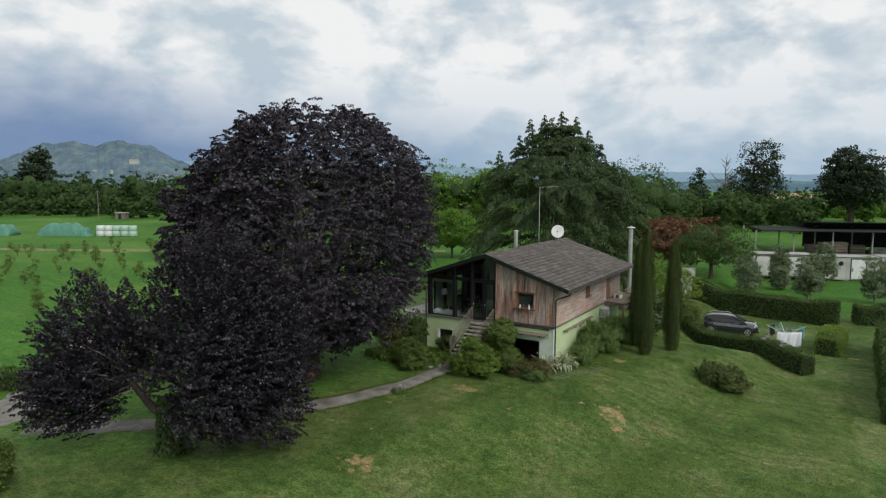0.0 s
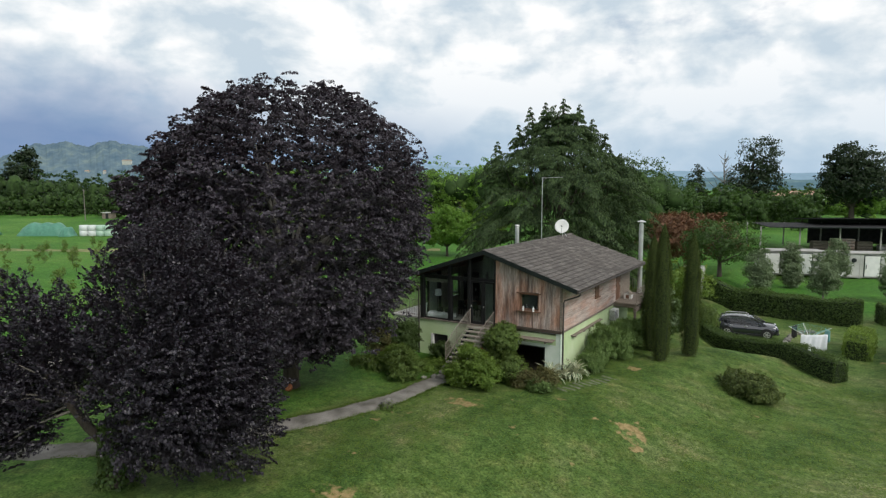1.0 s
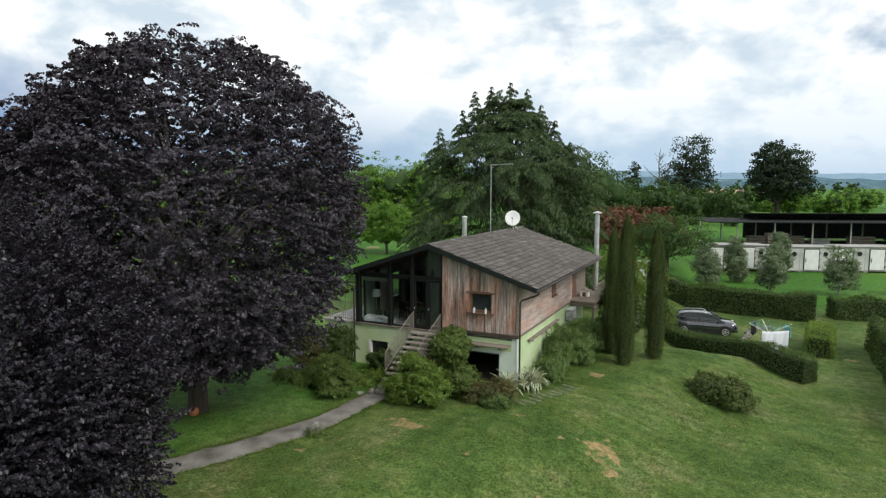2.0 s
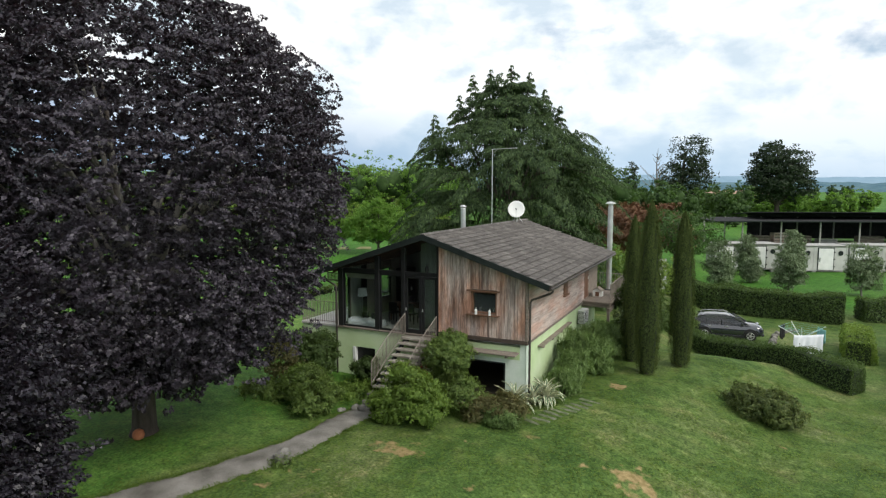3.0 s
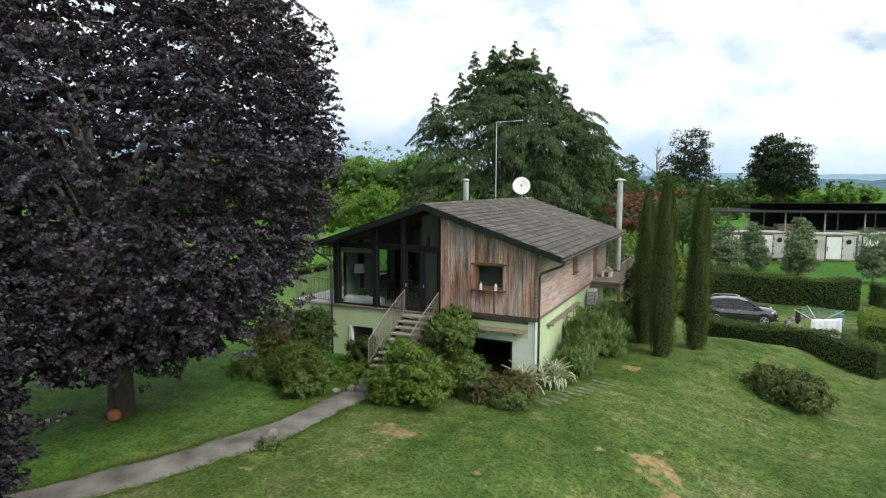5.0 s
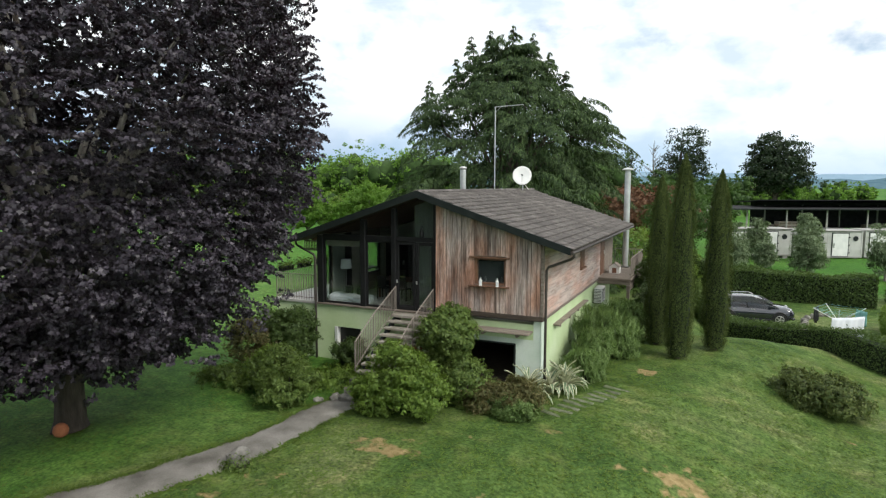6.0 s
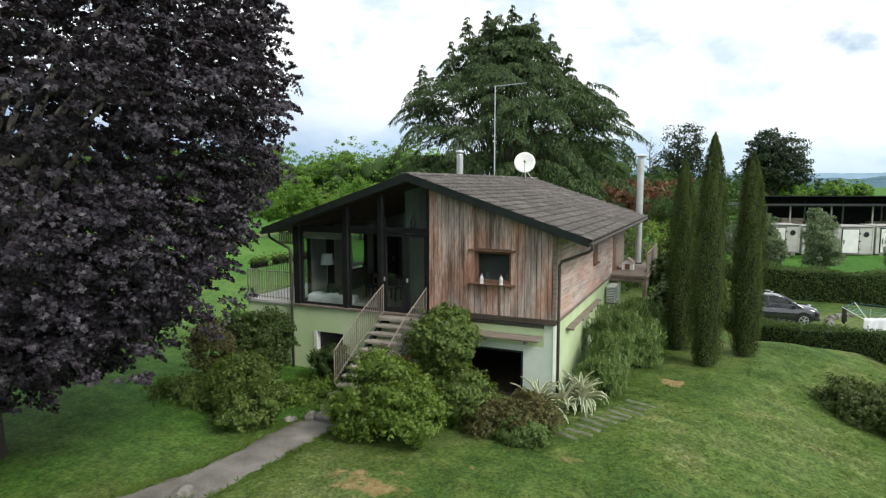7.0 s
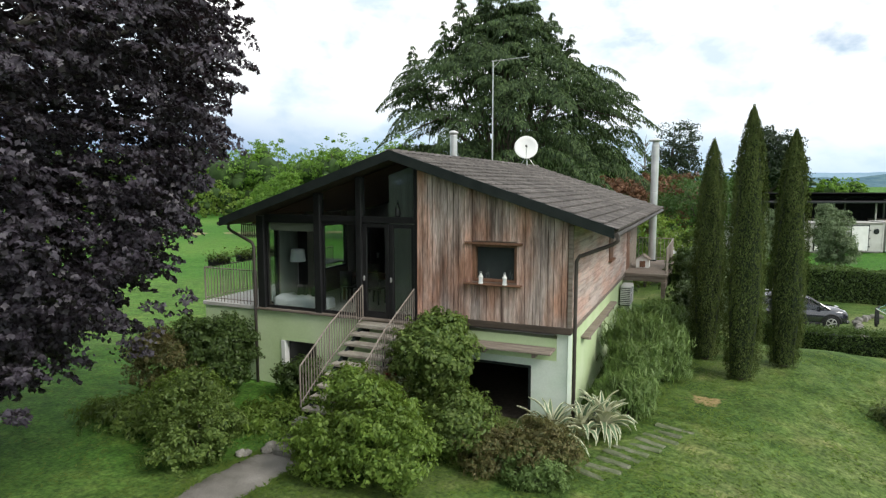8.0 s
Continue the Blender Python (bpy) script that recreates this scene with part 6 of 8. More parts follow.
build_hedge("drive_hedge", "low clipped evergreen hedge along the drive", [(4.6, 17.4), (7.6, 15.0), (10.4, 12.9), (12.75, 11.2)], 1.25, 0.95, L_HEDGE, (0.10, 0.05), 480, 1, rise=0.4)
build_hedge("back_hedge", "long clipped evergreen hedge behind the parked car", [(2.6, 30.2), (7.0, 29.9), (11.0, 29.3), (14.6, 28.9)], 1.5, 2.0, L_HEDGE, (0.15, 0.07), 300, 2)
build_hedge("far_hedge", "rounded evergreen hedge beside the garden gap", [(15.9, 30.6), (18.5, 31.6), (23, 33)], 1.6, 1.6, L_HEDGE, (0.15, 0.07), 280, 3, rag=0.1)
build_hedge("box_hedge", "clipped bright green box hedge on the lawn", [(13.7, 17.3), (14.0, 19.5), (14.3, 21.8)], 1.5, 1.3, L_RHODO2, (0.12, 0.06), 380, 4)
build_hedge("side_hedge", "tall clipped hedge along the garden's side", [(16.9, 4.0), (17.1, 11), (17.3, 17), (17.4, 21.0)], 1.2, 2.0, L_HEDGE, (0.14, 0.07), 240, 5)
build_hedge("field_hedge", "low dark hedge between drive and orchard", [(-30.5, -21.5), (-26.0, -17.4), (-22.0, -13.6), (-20.5, -12.0)], 1.3, 0.95, L_HEDGE, (0.15, 0.07), 260, 6)

WALNUT = [(0, 0, 5.0, 4.2, 4.2, 3.3), (2.0, 0.8, 3.6, 3.0, 3.0, 2.2), (-1.8, -0.6, 3.8, 3.2, 3.0, 2.4)]
for k, (x, y) in enumerate(((-38.9, 52.3), (-48.4, 51.1))):
    build_tree("walnut_tree", "bright green broadleaf tree on the meadow behind the house", "tree", (x, y), WALNUT, L_BRIGHT2, (0.25, 0.16), 700, 36, 0.24, lumps=8, rough=0.09, trunk=(0.2, 1.8), limbs=10, seed=51 + k, group="meadow trees")
build_tree("fruit_tree", "old spreading fruit tree with a dark trunk", "tree", (1.9, 45.0), [(0, 0, 4.4, 4.0, 4.0, 2.4), (-1.5, -0.6, 3.6, 2.6, 2.6, 1.8), (2.0, 1.0, 3.5, 2.4, 2.4, 1.7)], L_WOOD, (0.26, 0.13), 260, 26, 0.36, trunk=(0.24, 1.7), limbs=12, seed=53)
build_shrub("red_photinia", "large photinia with brick-red young leaves", "shrub", (-3.0, 51.1), [(0, 0, 4.3, 5.2, 5.0, 3.2), (3.2, 1.6, 4.0, 3.2, 3.0, 2.4)], L_RED, (0.34, 0.17), 520, 22, 0.36, seed=54, lumps=8)
build_shrub("green_thicket", "green thicket behind the chimney", "shrub", (-0.6, 24.5), [(0, 0, 2.2, 2.6, 2.4, 2.3), (2.2, 2.5, 1.7, 2.0, 2.0, 1.8)], L_RHODO2, (0.24, 0.11), 260, 26, 0.32, seed=55)
for k, (x, y, h, w) in enumerate(((6.1, 41.5, 3.9, 1.7), (12.0, 41.2, 4.1, 1.7), (17.9, 43.0, 4.3, 1.9), (8.6, 53.6, 4.0, 1.5), (13.4, 55.0, 4.2, 1.6), (24.2, 45.5, 4.2, 1.8), (9.0, 47.5, 2.2, 1.2))):
    build_tree("olive_tree", "young bushy silver-green olive tree on the grass", "tree", (x, y), [(0, 0, h * 0.72, w * 0.74, w * 0.74, h * 0.52), (0.12, 0.1, h * 0.46, w * 0.84, w * 0.84, h * 0.38)], L_OLIVE, (0.22, 0.075), 250, 38, 0.2, lumps=5, trunk=(0.09, 0.9), limbs=6, seed=60 + k, bark=M_BARK_GREY, group="olive trees", lean_up=1.0, droop=-1.8)


def build_agave(x, y, r, n, seed):
    """A variegated agave: a rosette of arching pointed leaves with a green middle and cream margins."""
    rng = random.Random(seed)
    top = thing("agave", "variegated agave with cream-edged arching leaves", "plant", (x, y, gz(x, y) - 0.03), group="agaves")
    for k in range(n):
        a, el = k * 2.39996, radians(86 - 50 * (k / n) + rng.uniform(-7, 7))
        ln, wd = r * rng.uniform(0.8, 1.2), 0.064
        pts = []
        p, e = Vector((0, 0, 0.05)), el
        for j in range(8):
            pts.append((p.copy(), wd * (0.8 + 0.5 * math.sin(min(1, j / 5) * 2.4)) * (1 - (j / 7.2) ** 3) + 0.004))
            p = p + Vector((math.cos(a) * math.cos(e), math.sin(a) * math.cos(e), math.sin(e))) * ln / 7
            e -= rng.uniform(0.1, 0.36) * (1.3 if k > n * 0.4 else 0.6) * (0.4 + j * 0.3)
        s = Vector((-math.sin(a), math.cos(a), 0))
        bm = bmesh.new()
        rows = [[bm.verts.new(q + s * u * w2 + Vector((0, 0, abs(u) * w2 * 0.5 - t2))) for u, t2 in ((-1, 0), (-0.6, 0), (0.6, 0), (1, 0), (0, 0.02))] for q, w2 in pts]
        for r1, r2 in zip(rows, rows[1:]):
            for i, j, mi in ((0, 1, 0), (1, 2, 1), (2, 3, 0), (3, 4, 0), (4, 0, 0)):
                f = bm.faces.new((r1[i], r1[j], r2[j], r2[i]))
                f.material_index = mi
        me = bpy.data.meshes.new("leaf")
        bm.to_mesh(me)
        bm.free()
        me.materials.append(L_AGAVE)
        me.materials.append(L_AGAVE_MID)
        part_of("leaf", me, None, top)


build_agave(-0.25, -0.7, 1.08, 34, 1)
build_agave(0.72, 0.3, 0.98, 46, 2)
build_agave(0.3, -0.1, 0.9, 22, 3)


def build_grass():
    """Tufts of uneven grass over the lawn near the house, too many to count."""
    rg = np.random.default_rng(77)
    n = 70000
    x, y = rg.uniform(-17, 15, n), rg.uniform(-16, 10, n)
    keep = (smooth_noise(np.stack([x, y, 0 * x], axis=1), 0.9, 2.0) + rg.normal(0, 0.5, n)) > -0.35
    keep &= ~((x > -11.1) & (x < 0.1) & (y > 0))
    line = np.array([p[:2] for p in curve_points([(-4.7, -2.9), (-5.3, -4.2), (-5.5, -6.4), (-6.05, -8.8), (-7.15, -10.9), (-8.9, -13.2), (-11.4, -15.9), (-14.2, -18.0)], 6)])
    d = np.min(np.hypot(x[:, None] - line[None, :, 0], y[:, None] - line[None, :, 1]), axis=1)
    keep &= d > 0.66
    keep &= (x > -6.5 + 0.33 * np.minimum(y + 4, 0)) | (rg.random(n) < 0.25)
    for cx, cy, r, sx, k in DRY:
        keep &= (np.hypot((x - cx) / sx, y - cy) > r * 0.75) | (rg.random(n) < 0.3)
    x, y = x[keep], y[keep]
    few = 2200                                                    # a taller fringe along the path
    i, u = rg.integers(0, len(line) - 1, few), rg.random(few)
    way = line[i + 1] - line[i]
    side = np.where(rg.random(few) < 0.5, -1, 1) * (0.55 + 0.22 * rg.random(few)) / np.maximum(np.hypot(*way.T), 0.01)
    x = np.concatenate([x, line[i, 0] + u * way[:, 0] - side * way[:, 1]])
    y = np.concatenate([y, line[i, 1] + u * way[:, 1] + side * way[:, 0]])
    n = len(x)
    z = ground_at(x, y)
    vs = []
    h = rg.uniform(0.015, 0.035, n)
    h[-few:] = rg.uniform(0.02, 0.06, few)
    for b in range(2):
        a = rg.uniform(0, 6.28, n)
        w = rg.uniform(0.012, 0.03, n)
        ox, oy = rg.normal(0, 0.035, n), rg.normal(0, 0.035, n)
        lean = rg.uniform(0.09, 0.15, n)
        p0 = np.stack([x + ox - w * np.sin(a), y + oy + w * np.cos(a), z - 0.004], axis=1)
        p1 = np.stack([x + ox + w * np.sin(a), y + oy - w * np.cos(a), z - 0.004], axis=1)
        p2 = np.stack([x + ox + lean * np.cos(a), y + oy + lean * np.sin(a), z + h], axis=1)
        vs.append(np.stack([p0, p1, p2], axis=1).reshape(-1, 3))
    v = np.concatenate(vs)
    me = mesh_np("grass", v, np.arange(len(v)).reshape(-1, 3))
    me.normals_split_custom_set_from_vertices([(0, 0, 1)] * len(v))
    ob = part_of("grass", me, L_GRASS)
    tagged(ob, "short uneven green grass blades on the lawn", "grass", kind="stuff")


build_grass()

# ---- far country ----
bm = bmesh.new()
bmesh.ops.create_icosphere(bm, subdivisions=2, radius=1.0)
BALL_V, BALL_F = np.array([v.co[:] for v in bm.verts]), np.array([[v.index for v in f.verts] for f in bm.faces])
bm.free()
# darker green for the balls that paint shade inside the far crowns
L_CROWN_SHADE = surface("crown_inner_shade", [(0.020, 0.042, 0.010), (0.05, 0.095, 0.022)], 0.8, 0.95, bump=0.8, fine=3)


def build_wood(name, label, places, material, leaf, clumps, per, seed, dark=None):
    """A stretch of woodland: many crowns of leaf clumps over trunks, too many to count."""
    rng = np.random.default_rng(seed)
    vs, fs, n = [], [], 0
    bm, cores = bmesh.new(), []
    for x, y, h, w in places:
        z = gz(x, y)
        k = rng.uniform(0.5, 0.62)
        lobes = [(x, y, z + h * k, w, w, h * 0.46), (x, y, z + h * 0.18, w * 0.95, w * 0.95, h * 0.2)]
        for _ in range(3):
            a = rng.uniform(0, 6.28)
            lobes.append((x + w * 0.55 * math.cos(a), y + w * 0.55 * math.sin(a), z + h * rng.uniform(0.3, 0.72), w * 0.6, w * 0.6, h * 0.24))
        p, f, _c = crown_points(rng, lobes, clumps, per, 0.075 * w + 0.1, shell=(0.62, 1.0), seed=x, rough=0.10, inside=0.05)
        # added balls, coloured like the shaded inside, stop sight through each crown
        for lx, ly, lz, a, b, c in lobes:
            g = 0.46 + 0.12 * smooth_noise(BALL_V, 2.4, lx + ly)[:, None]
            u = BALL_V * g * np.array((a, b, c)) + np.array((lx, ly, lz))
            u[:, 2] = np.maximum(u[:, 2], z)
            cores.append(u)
        p[:, 2] = np.maximum(p[:, 2], z + 0.1)
        v, q = leaves(rng, p, f, leaf[0], leaf[1], 0.2)
        vs.append(v)
        fs.append(q + n)
        n += len(v)
        tube(bm, [(x, y, z - 0.3), (x, y, z + h * 0.4), (x + 0.3, y, z + h * 0.8)], [0.03 * h, 0.02 * h, 0.004 * h], 5)
    top = thing(name, label, "woodland", (0, 0, 0), kind="stuff")
    ob = part_of("foliage", mesh_np("foliage", np.concatenate(vs), np.concatenate(fs)), material, top)
    tagged(ob, kind="stuff")
    tagged(part("trunks", bm, M_BARK, top), kind="stuff")
    tagged(part_of("inner_foliage", mesh_np("inner_foliage", np.concatenate(cores), np.concatenate([BALL_F + len(BALL_V) * i for i in range(len(cores))])), L_CROWN_SHADE, top), kind="stuff")
    return top


def scatter(seed, n, d0, d1, t0, t1, h0, h1):
    """n trees between d0 and d1 metres ahead, between the bearings t0 and t1 (metres aside for each metre ahead)."""
    rng = random.Random(seed)
    out = []
    for k in range(n):
        d = rng.uniform(d0, d1)
        t = t0 + (t1 - t0) * (k + rng.random()) / n
        h = rng.uniform(h0, h1)
        out.append((*ahead(d, t * d), h, h * rng.uniform(0.28, 0.4)))
    return out


build_wood("left_wood", "long green belt of woodland beyond the fields", scatter(1, 64, 250, 330, -0.82, -0.34, 12, 20), L_DARKWOOD, (1.0, 0.64), 46, 15, 71)
build_wood("left_wood_edge", "low green scrub along the wood's edge", scatter(2, 40, 218, 252, -0.82, -0.34, 5, 11), L_WOOD, (0.8, 0.5), 46, 14, 72)
build_wood("middle_wood", "bright green wood behind the house", scatter(3, 52, 165, 215, -0.42, 0.14, 14.0, 19.5), L_BRIGHT2, (0.62, 0.40), 100, 18, 73)
build_wood("middle_scrub", "green scrub in front of the wood", scatter(4, 30, 150, 166, -0.40, 0.12, 4, 7.5), L_RHODO2, (0.5, 0.32), 60, 14, 74)
build_wood("right_wood", "tall green trees behind the cedar", scatter(5, 11, 100, 125, 0.22, 0.355, 13, 16.5), L_WOOD, (0.34, 0.22), 170, 28, 75)
build_wood("right_wood_edge", "mixed green trees behind the meadow", scatter(6, 34, 150, 200, 0.30, 0.60, 7, 12), L_WOOD, (0.66, 0.42), 100, 15, 76)
build_wood("far_right_wood", "low bright trees beyond the barn", scatter(7, 30, 190, 270, 0.54, 0.86, 5, 10), L_BRIGHT2, (0.76, 0.48), 90, 15, 77)
build_wood("horizon_wood", "distant tree line", scatter(8, 70, 420, 700, -0.8, 0.85, 9, 15), L_DISTANT, (2.4, 1.6), 22, 10, 78)

x, y = ahead(212, 212 * 0.505)
build_tree("half_bare_tree", "tall poplar, half bare, above the wood", "tree", (x, y), [(2.5, 1.5, 20, 6.5, 6.5, 8), (4.0, 2.2, 13, 6, 6, 7), (-3.0, -2.0, 12, 5, 5, 6), (0, 0, 7, 7, 7, 6)], L_DARKTREE, (0.75, 0.45), 420, 22, 0.9, trunk=(0.6, 9), limbs=22, seed=81)
rng = random.Random(5)
t = thing("bare_tree", "leafless grey tree beside the tall poplar", "tree", (x - 7.5, y - 4.5, gz(x, y)))
bm = rod([(0, 0, -0.3), (0.2, 0, 9), (-0.4, 0.2, 17), (0, 0, 23)], [0.5, 0.35, 0.16, 0.04], 7)
part("trunk", bm, M_BARK_GREY, t)
for k in range(26):
    z0, a = rng.uniform(8, 20), rng.uniform(0, 6.28)
    ln = (24 - z0) * rng.uniform(0.3, 0.55)
    e = Vector((math.cos(a) * ln, math.sin(a) * ln, z0 + ln * 0.9))
    part("limb", tube(bmesh.new(), [(0, 0, z0), (e.x * 0.5, e.y * 0.5, z0 + ln * 0.35), e], [0.14, 0.09, 0.03], 5), M_BARK_GREY, t)
x, y = ahead(195, 195 * 0.672)
build_tree("dark_oak", "big dark round-crowned oak on the horizon", "tree", (x, y), [(0, 0, 14.5, 9, 9, 9), (-2, -1, 19.5, 5.5, 5.5, 4.5), (3, 2, 11, 7.5, 7.5, 6.5), (-4, -2, 11, 6.5, 6.5, 6)], L_DARKTREE, (0.75, 0.45), 620, 26, 0.8, trunk=(0.8, 4), limbs=12, seed=82)
x, y = ahead(200, 200 * 0.42)
build_tree("far_conifer", "dark spruce among the broadleaf trees", "tree", (x, y), [(0, 0, 6, 4, 4, 6), (0, 0, 12, 2.4, 2.4, 5), (0, 0, 15.5, 1.2, 1.2, 3)], L_DARKTREE, (0.9, 0.4), 130, 14, 0.6, trunk=(0.3, 3), limbs=4, seed=83)
x, y = ahead(285, 285 * -0.667)
build_tree("lone_tall_tree", "tall dark tree above the far wood", "tree", (x, y), [(0, 0, 19, 7.5, 7.5, 8), (2, 1, 25, 4, 4, 4), (-2, -1, 13, 7, 7, 6)], L_DARKTREE, (1.3, 0.8), 260, 14, 1.0, trunk=(0.7, 8), limbs=8, seed=84)


def build_hill(name, label, d, t0, t1, profile, depth, material, seed):
    """A far ridge: a rising sheet whose crest follows profile (share across, height)."""
    n, m = 360, 10
    rng = np.random.default_rng(seed)
    us = np.linspace(0, 1, n)
    crest = np.interp(us, [p[0] for p in profile], [p[1] for p in profile])
    for f2, a in ((3, 0.02), (7, 0.018), (17, 0.009), (41, 0.006), (83, 0.004), (131, 0.003)):
        crest = crest + a * max(crest) * np.sin(us * 6.28 * f2 + rng.uniform(0, 6)) * np.minimum(1, crest / max(crest) * 2)
    v = []
    for j in range(m):
        q = j / (m - 1)
        for i, u in enumerate(us):
            dd = d + depth * q
            t = t0 + (t1 - t0) * u
            x2, y2 = ahead(dd, t * dd)
            v.append((x2, y2, -4 + (crest[i] + 4) * math.sin(q * math.pi / 2) * (1 + 0.03 * math.sin(i * 0.35 + j * 1.3) * (q < 0.8))))
    idx = np.arange(n * m).reshape(m, n)
    f = np.stack([idx[:-1, :-1], idx[:-1, 1:], idx[1:, 1:], idx[1:, :-1]], axis=-1).reshape(-1, 4)
    me = mesh_np(name, np.array(v), f)
    me.shade_smooth()
    tagged(part_of(name, me, material), label, "hill", kind="structure")


build_hill("backdrop_hill", "wooded twin-topped hill tinted with blue haze", 2300, -0.80, -0.38, [(0, 70), (0.13, 95), (0.24, 150), (0.36, 205), (0.46, 214), (0.55, 190), (0.66, 215), (0.78, 190), (0.88, 120), (1, 60)], 500, M_HILL, 1)
build_hill("backdrop_ridge", "distant ridge tinted with blue haze on the horizon", 3300, -1.3, 1.6, [(0, 160), (0.12, 150), (0.25, 170), (0.42, 150), (0.5, 120), (0.62, 95), (0.72, 80), (0.8, 105), (0.9, 95), (1, 80)], 600, M_RIDGE, 2)

build_hill("backdrop_belt", "wooded plain tinted with blue haze on the horizon", 1500, 0.0, 1.7, [(k / 40, 30 + 9 * math.sin(k * 1.7) * math.sin(k * 0.61) + 4 * math.sin(k * 4.1)) for k in range(41)], 250, M_BELT, 3)


# ---- things on and by the house ----
def placed(name, label, category, at, rz=0.0, group=""):
    return thing(name, label, category, at, rz, group)


t = placed("satellite_dish", "round white satellite dish on the roof ridge", "dish", (-4.25, 11.25, RZ + 0.04))
m = Matrix.Translation((0, -0.12, 0.66)) @ Vector((0.30, -1.0, 0.42)).to_track_quat("Z", "Y").to_matrix().to_4x4()
bm = bmesh.new()
rings = [[bm.verts.new((r * math.cos(a), r * math.sin(a) * 1.06, z)) for a in (2 * math.pi * k / 28 for k in range(28))] for r, z in ((0.02, 0.0), (0.2, 0.018), (0.36, 0.055), (0.475, 0.1), (0.485, 0.092), (0.36, 0.04), (0.2, 0.004), (0.02, -0.012))]
for a, b in zip(rings, rings[1:]):
    for k in range(28):
        bm.faces.new((a[k], a[(k + 1) % 28], b[(k + 1) % 28], b[k]))
bm.faces.new(rings[0])
bm.faces.new(rings[-1])
bmesh.ops.transform(bm, matrix=m, verts=bm.verts)
part("reflector", bm, M_WHITE, t, smooth=True)
lnb = m @ Vector((0, -0.12, 0.5))
part("feed_arm", rod([m @ Vector((0, -0.48, 0.08)), lnb], 0.014, 6), M_STEEL, t)
part("receiver_head", rod([lnb - Vector((0.02, 0, 0)), lnb + Vector((0.0, 0.08, -0.05))], [0.04, 0.03], 10), M_BLACK, t)
part("mount", rod([(0, 0.02, -0.05), (0, 0.02, 0.5), (0, -0.08, 0.64)], 0.03, 8), M_STEEL, t)
for s in (-1, 1):
    part("strut", rod([(0, 0.02, 0.35), (0.3 * s, 0.1, -0.04)], 0.014, 6), M_STEEL, t)

t = placed("antenna_mast", "thin grey aerial mast with a level arm", "antenna", (-5.4, 10.2, roof_z(-5.4) - 0.02))
part("mast", rod([(0, 0, 0), (0, 0, 4.48)], [0.03, 0.022], 8), M_STEEL, t)
arm = part("arm", rod([(-0.05, 0, 4.46), (1.5, -0.1, 4.5)], 0.016, 6), M_STEEL, t)
for k in range(7):
    part("element", rod([(0.2 + k * 0.2, -0.03 - 0.25 + 0.012 * k, 4.48), (0.2 + k * 0.2, 0.25 - 0.012 * k, 4.48)], 0.005, 5), M_STEEL, arm)
part("brace", rod([(0.0, 0, 4.2), (0.32, -0.02, 4.46)], 0.01, 5), M_STEEL, t)

t = placed("roof_flue", "short pale metal flue pipe on the roof", "flue", (-5.47, 6.25, roof_z(-5.47) - 0.05))
part("pipe", lathe([(0.13, 0), (0.13, 1.28), (0.12, 1.3)], 16), M_STEEL, t, smooth=False)
part("cap", lathe([(0.09, 1.3), (0.15, 1.34), (0.17, 1.38), (0.15, 1.42), (0.05, 1.46)], 16), M_STEEL, t)
part("collar", lathe([(0.19, 0.0), (0.19, 0.12), (0.14, 0.18)], 16), M_DARK, t)

t = placed("steel_chimney", "tall shiny steel chimney standing on the balcony", "chimney", (0.62, 13.8, 1.56))
for k in range(5):
    part("section", lathe([(0.15, k * 0.98), (0.16, k * 0.98 + 0.02), (0.155, k * 0.98 + 0.05), (0.155, k * 0.98 + 0.95), (0.15, k * 0.98 + 0.98)], 18), M_STEEL, t)
part("cowl", lathe([(0.13, 4.9), (0.13, 5.0), (0.12, 5.06), (0.30, 5.06), (0.31, 5.09), (0.22, 5.15), (0.04, 5.2)], 18), M_STEEL, t)
part("stove_foot", slab(-0.2, 0.2, -0.2, 0.2, 0, 0.05, 0.01), M_DARK, t)

t = placed("air_conditioner", "white outdoor air-conditioning unit on the wall", "air conditioner", (-0.08, 8.75, 0.5))
part("case", slab(0.06, 0.42, 0, 0.95, 0, 0.68, 0.02), M_WHITE, t)
grille = part("grille", slab(0.424, 0.434, 0.08, 0.66, 0.08, 0.6, 0.004), M_BLACK, t, "dark fan opening")
for k in range(9):
    part("slat", slab(0.434, 0.442, 0.08, 0.66, 0.09 + k * 0.058, 0.115 + k * 0.058), M_WHITE, grille)
front = part("end_grille", slab(0.08, 0.4, -0.012, -0.002, 0.06, 0.62), M_BLACK, t)
for k in range(8):
    part("slat", slab(0.08, 0.4, -0.02, -0.012, 0.08 + k * 0.068, 0.118 + k * 0.068), M_WHITE, front)
for y in (0.12, 0.8):
    part("bracket", slab(0.0, 0.4, y, y + 0.04, -0.05, 0.0), M_DARK, t)


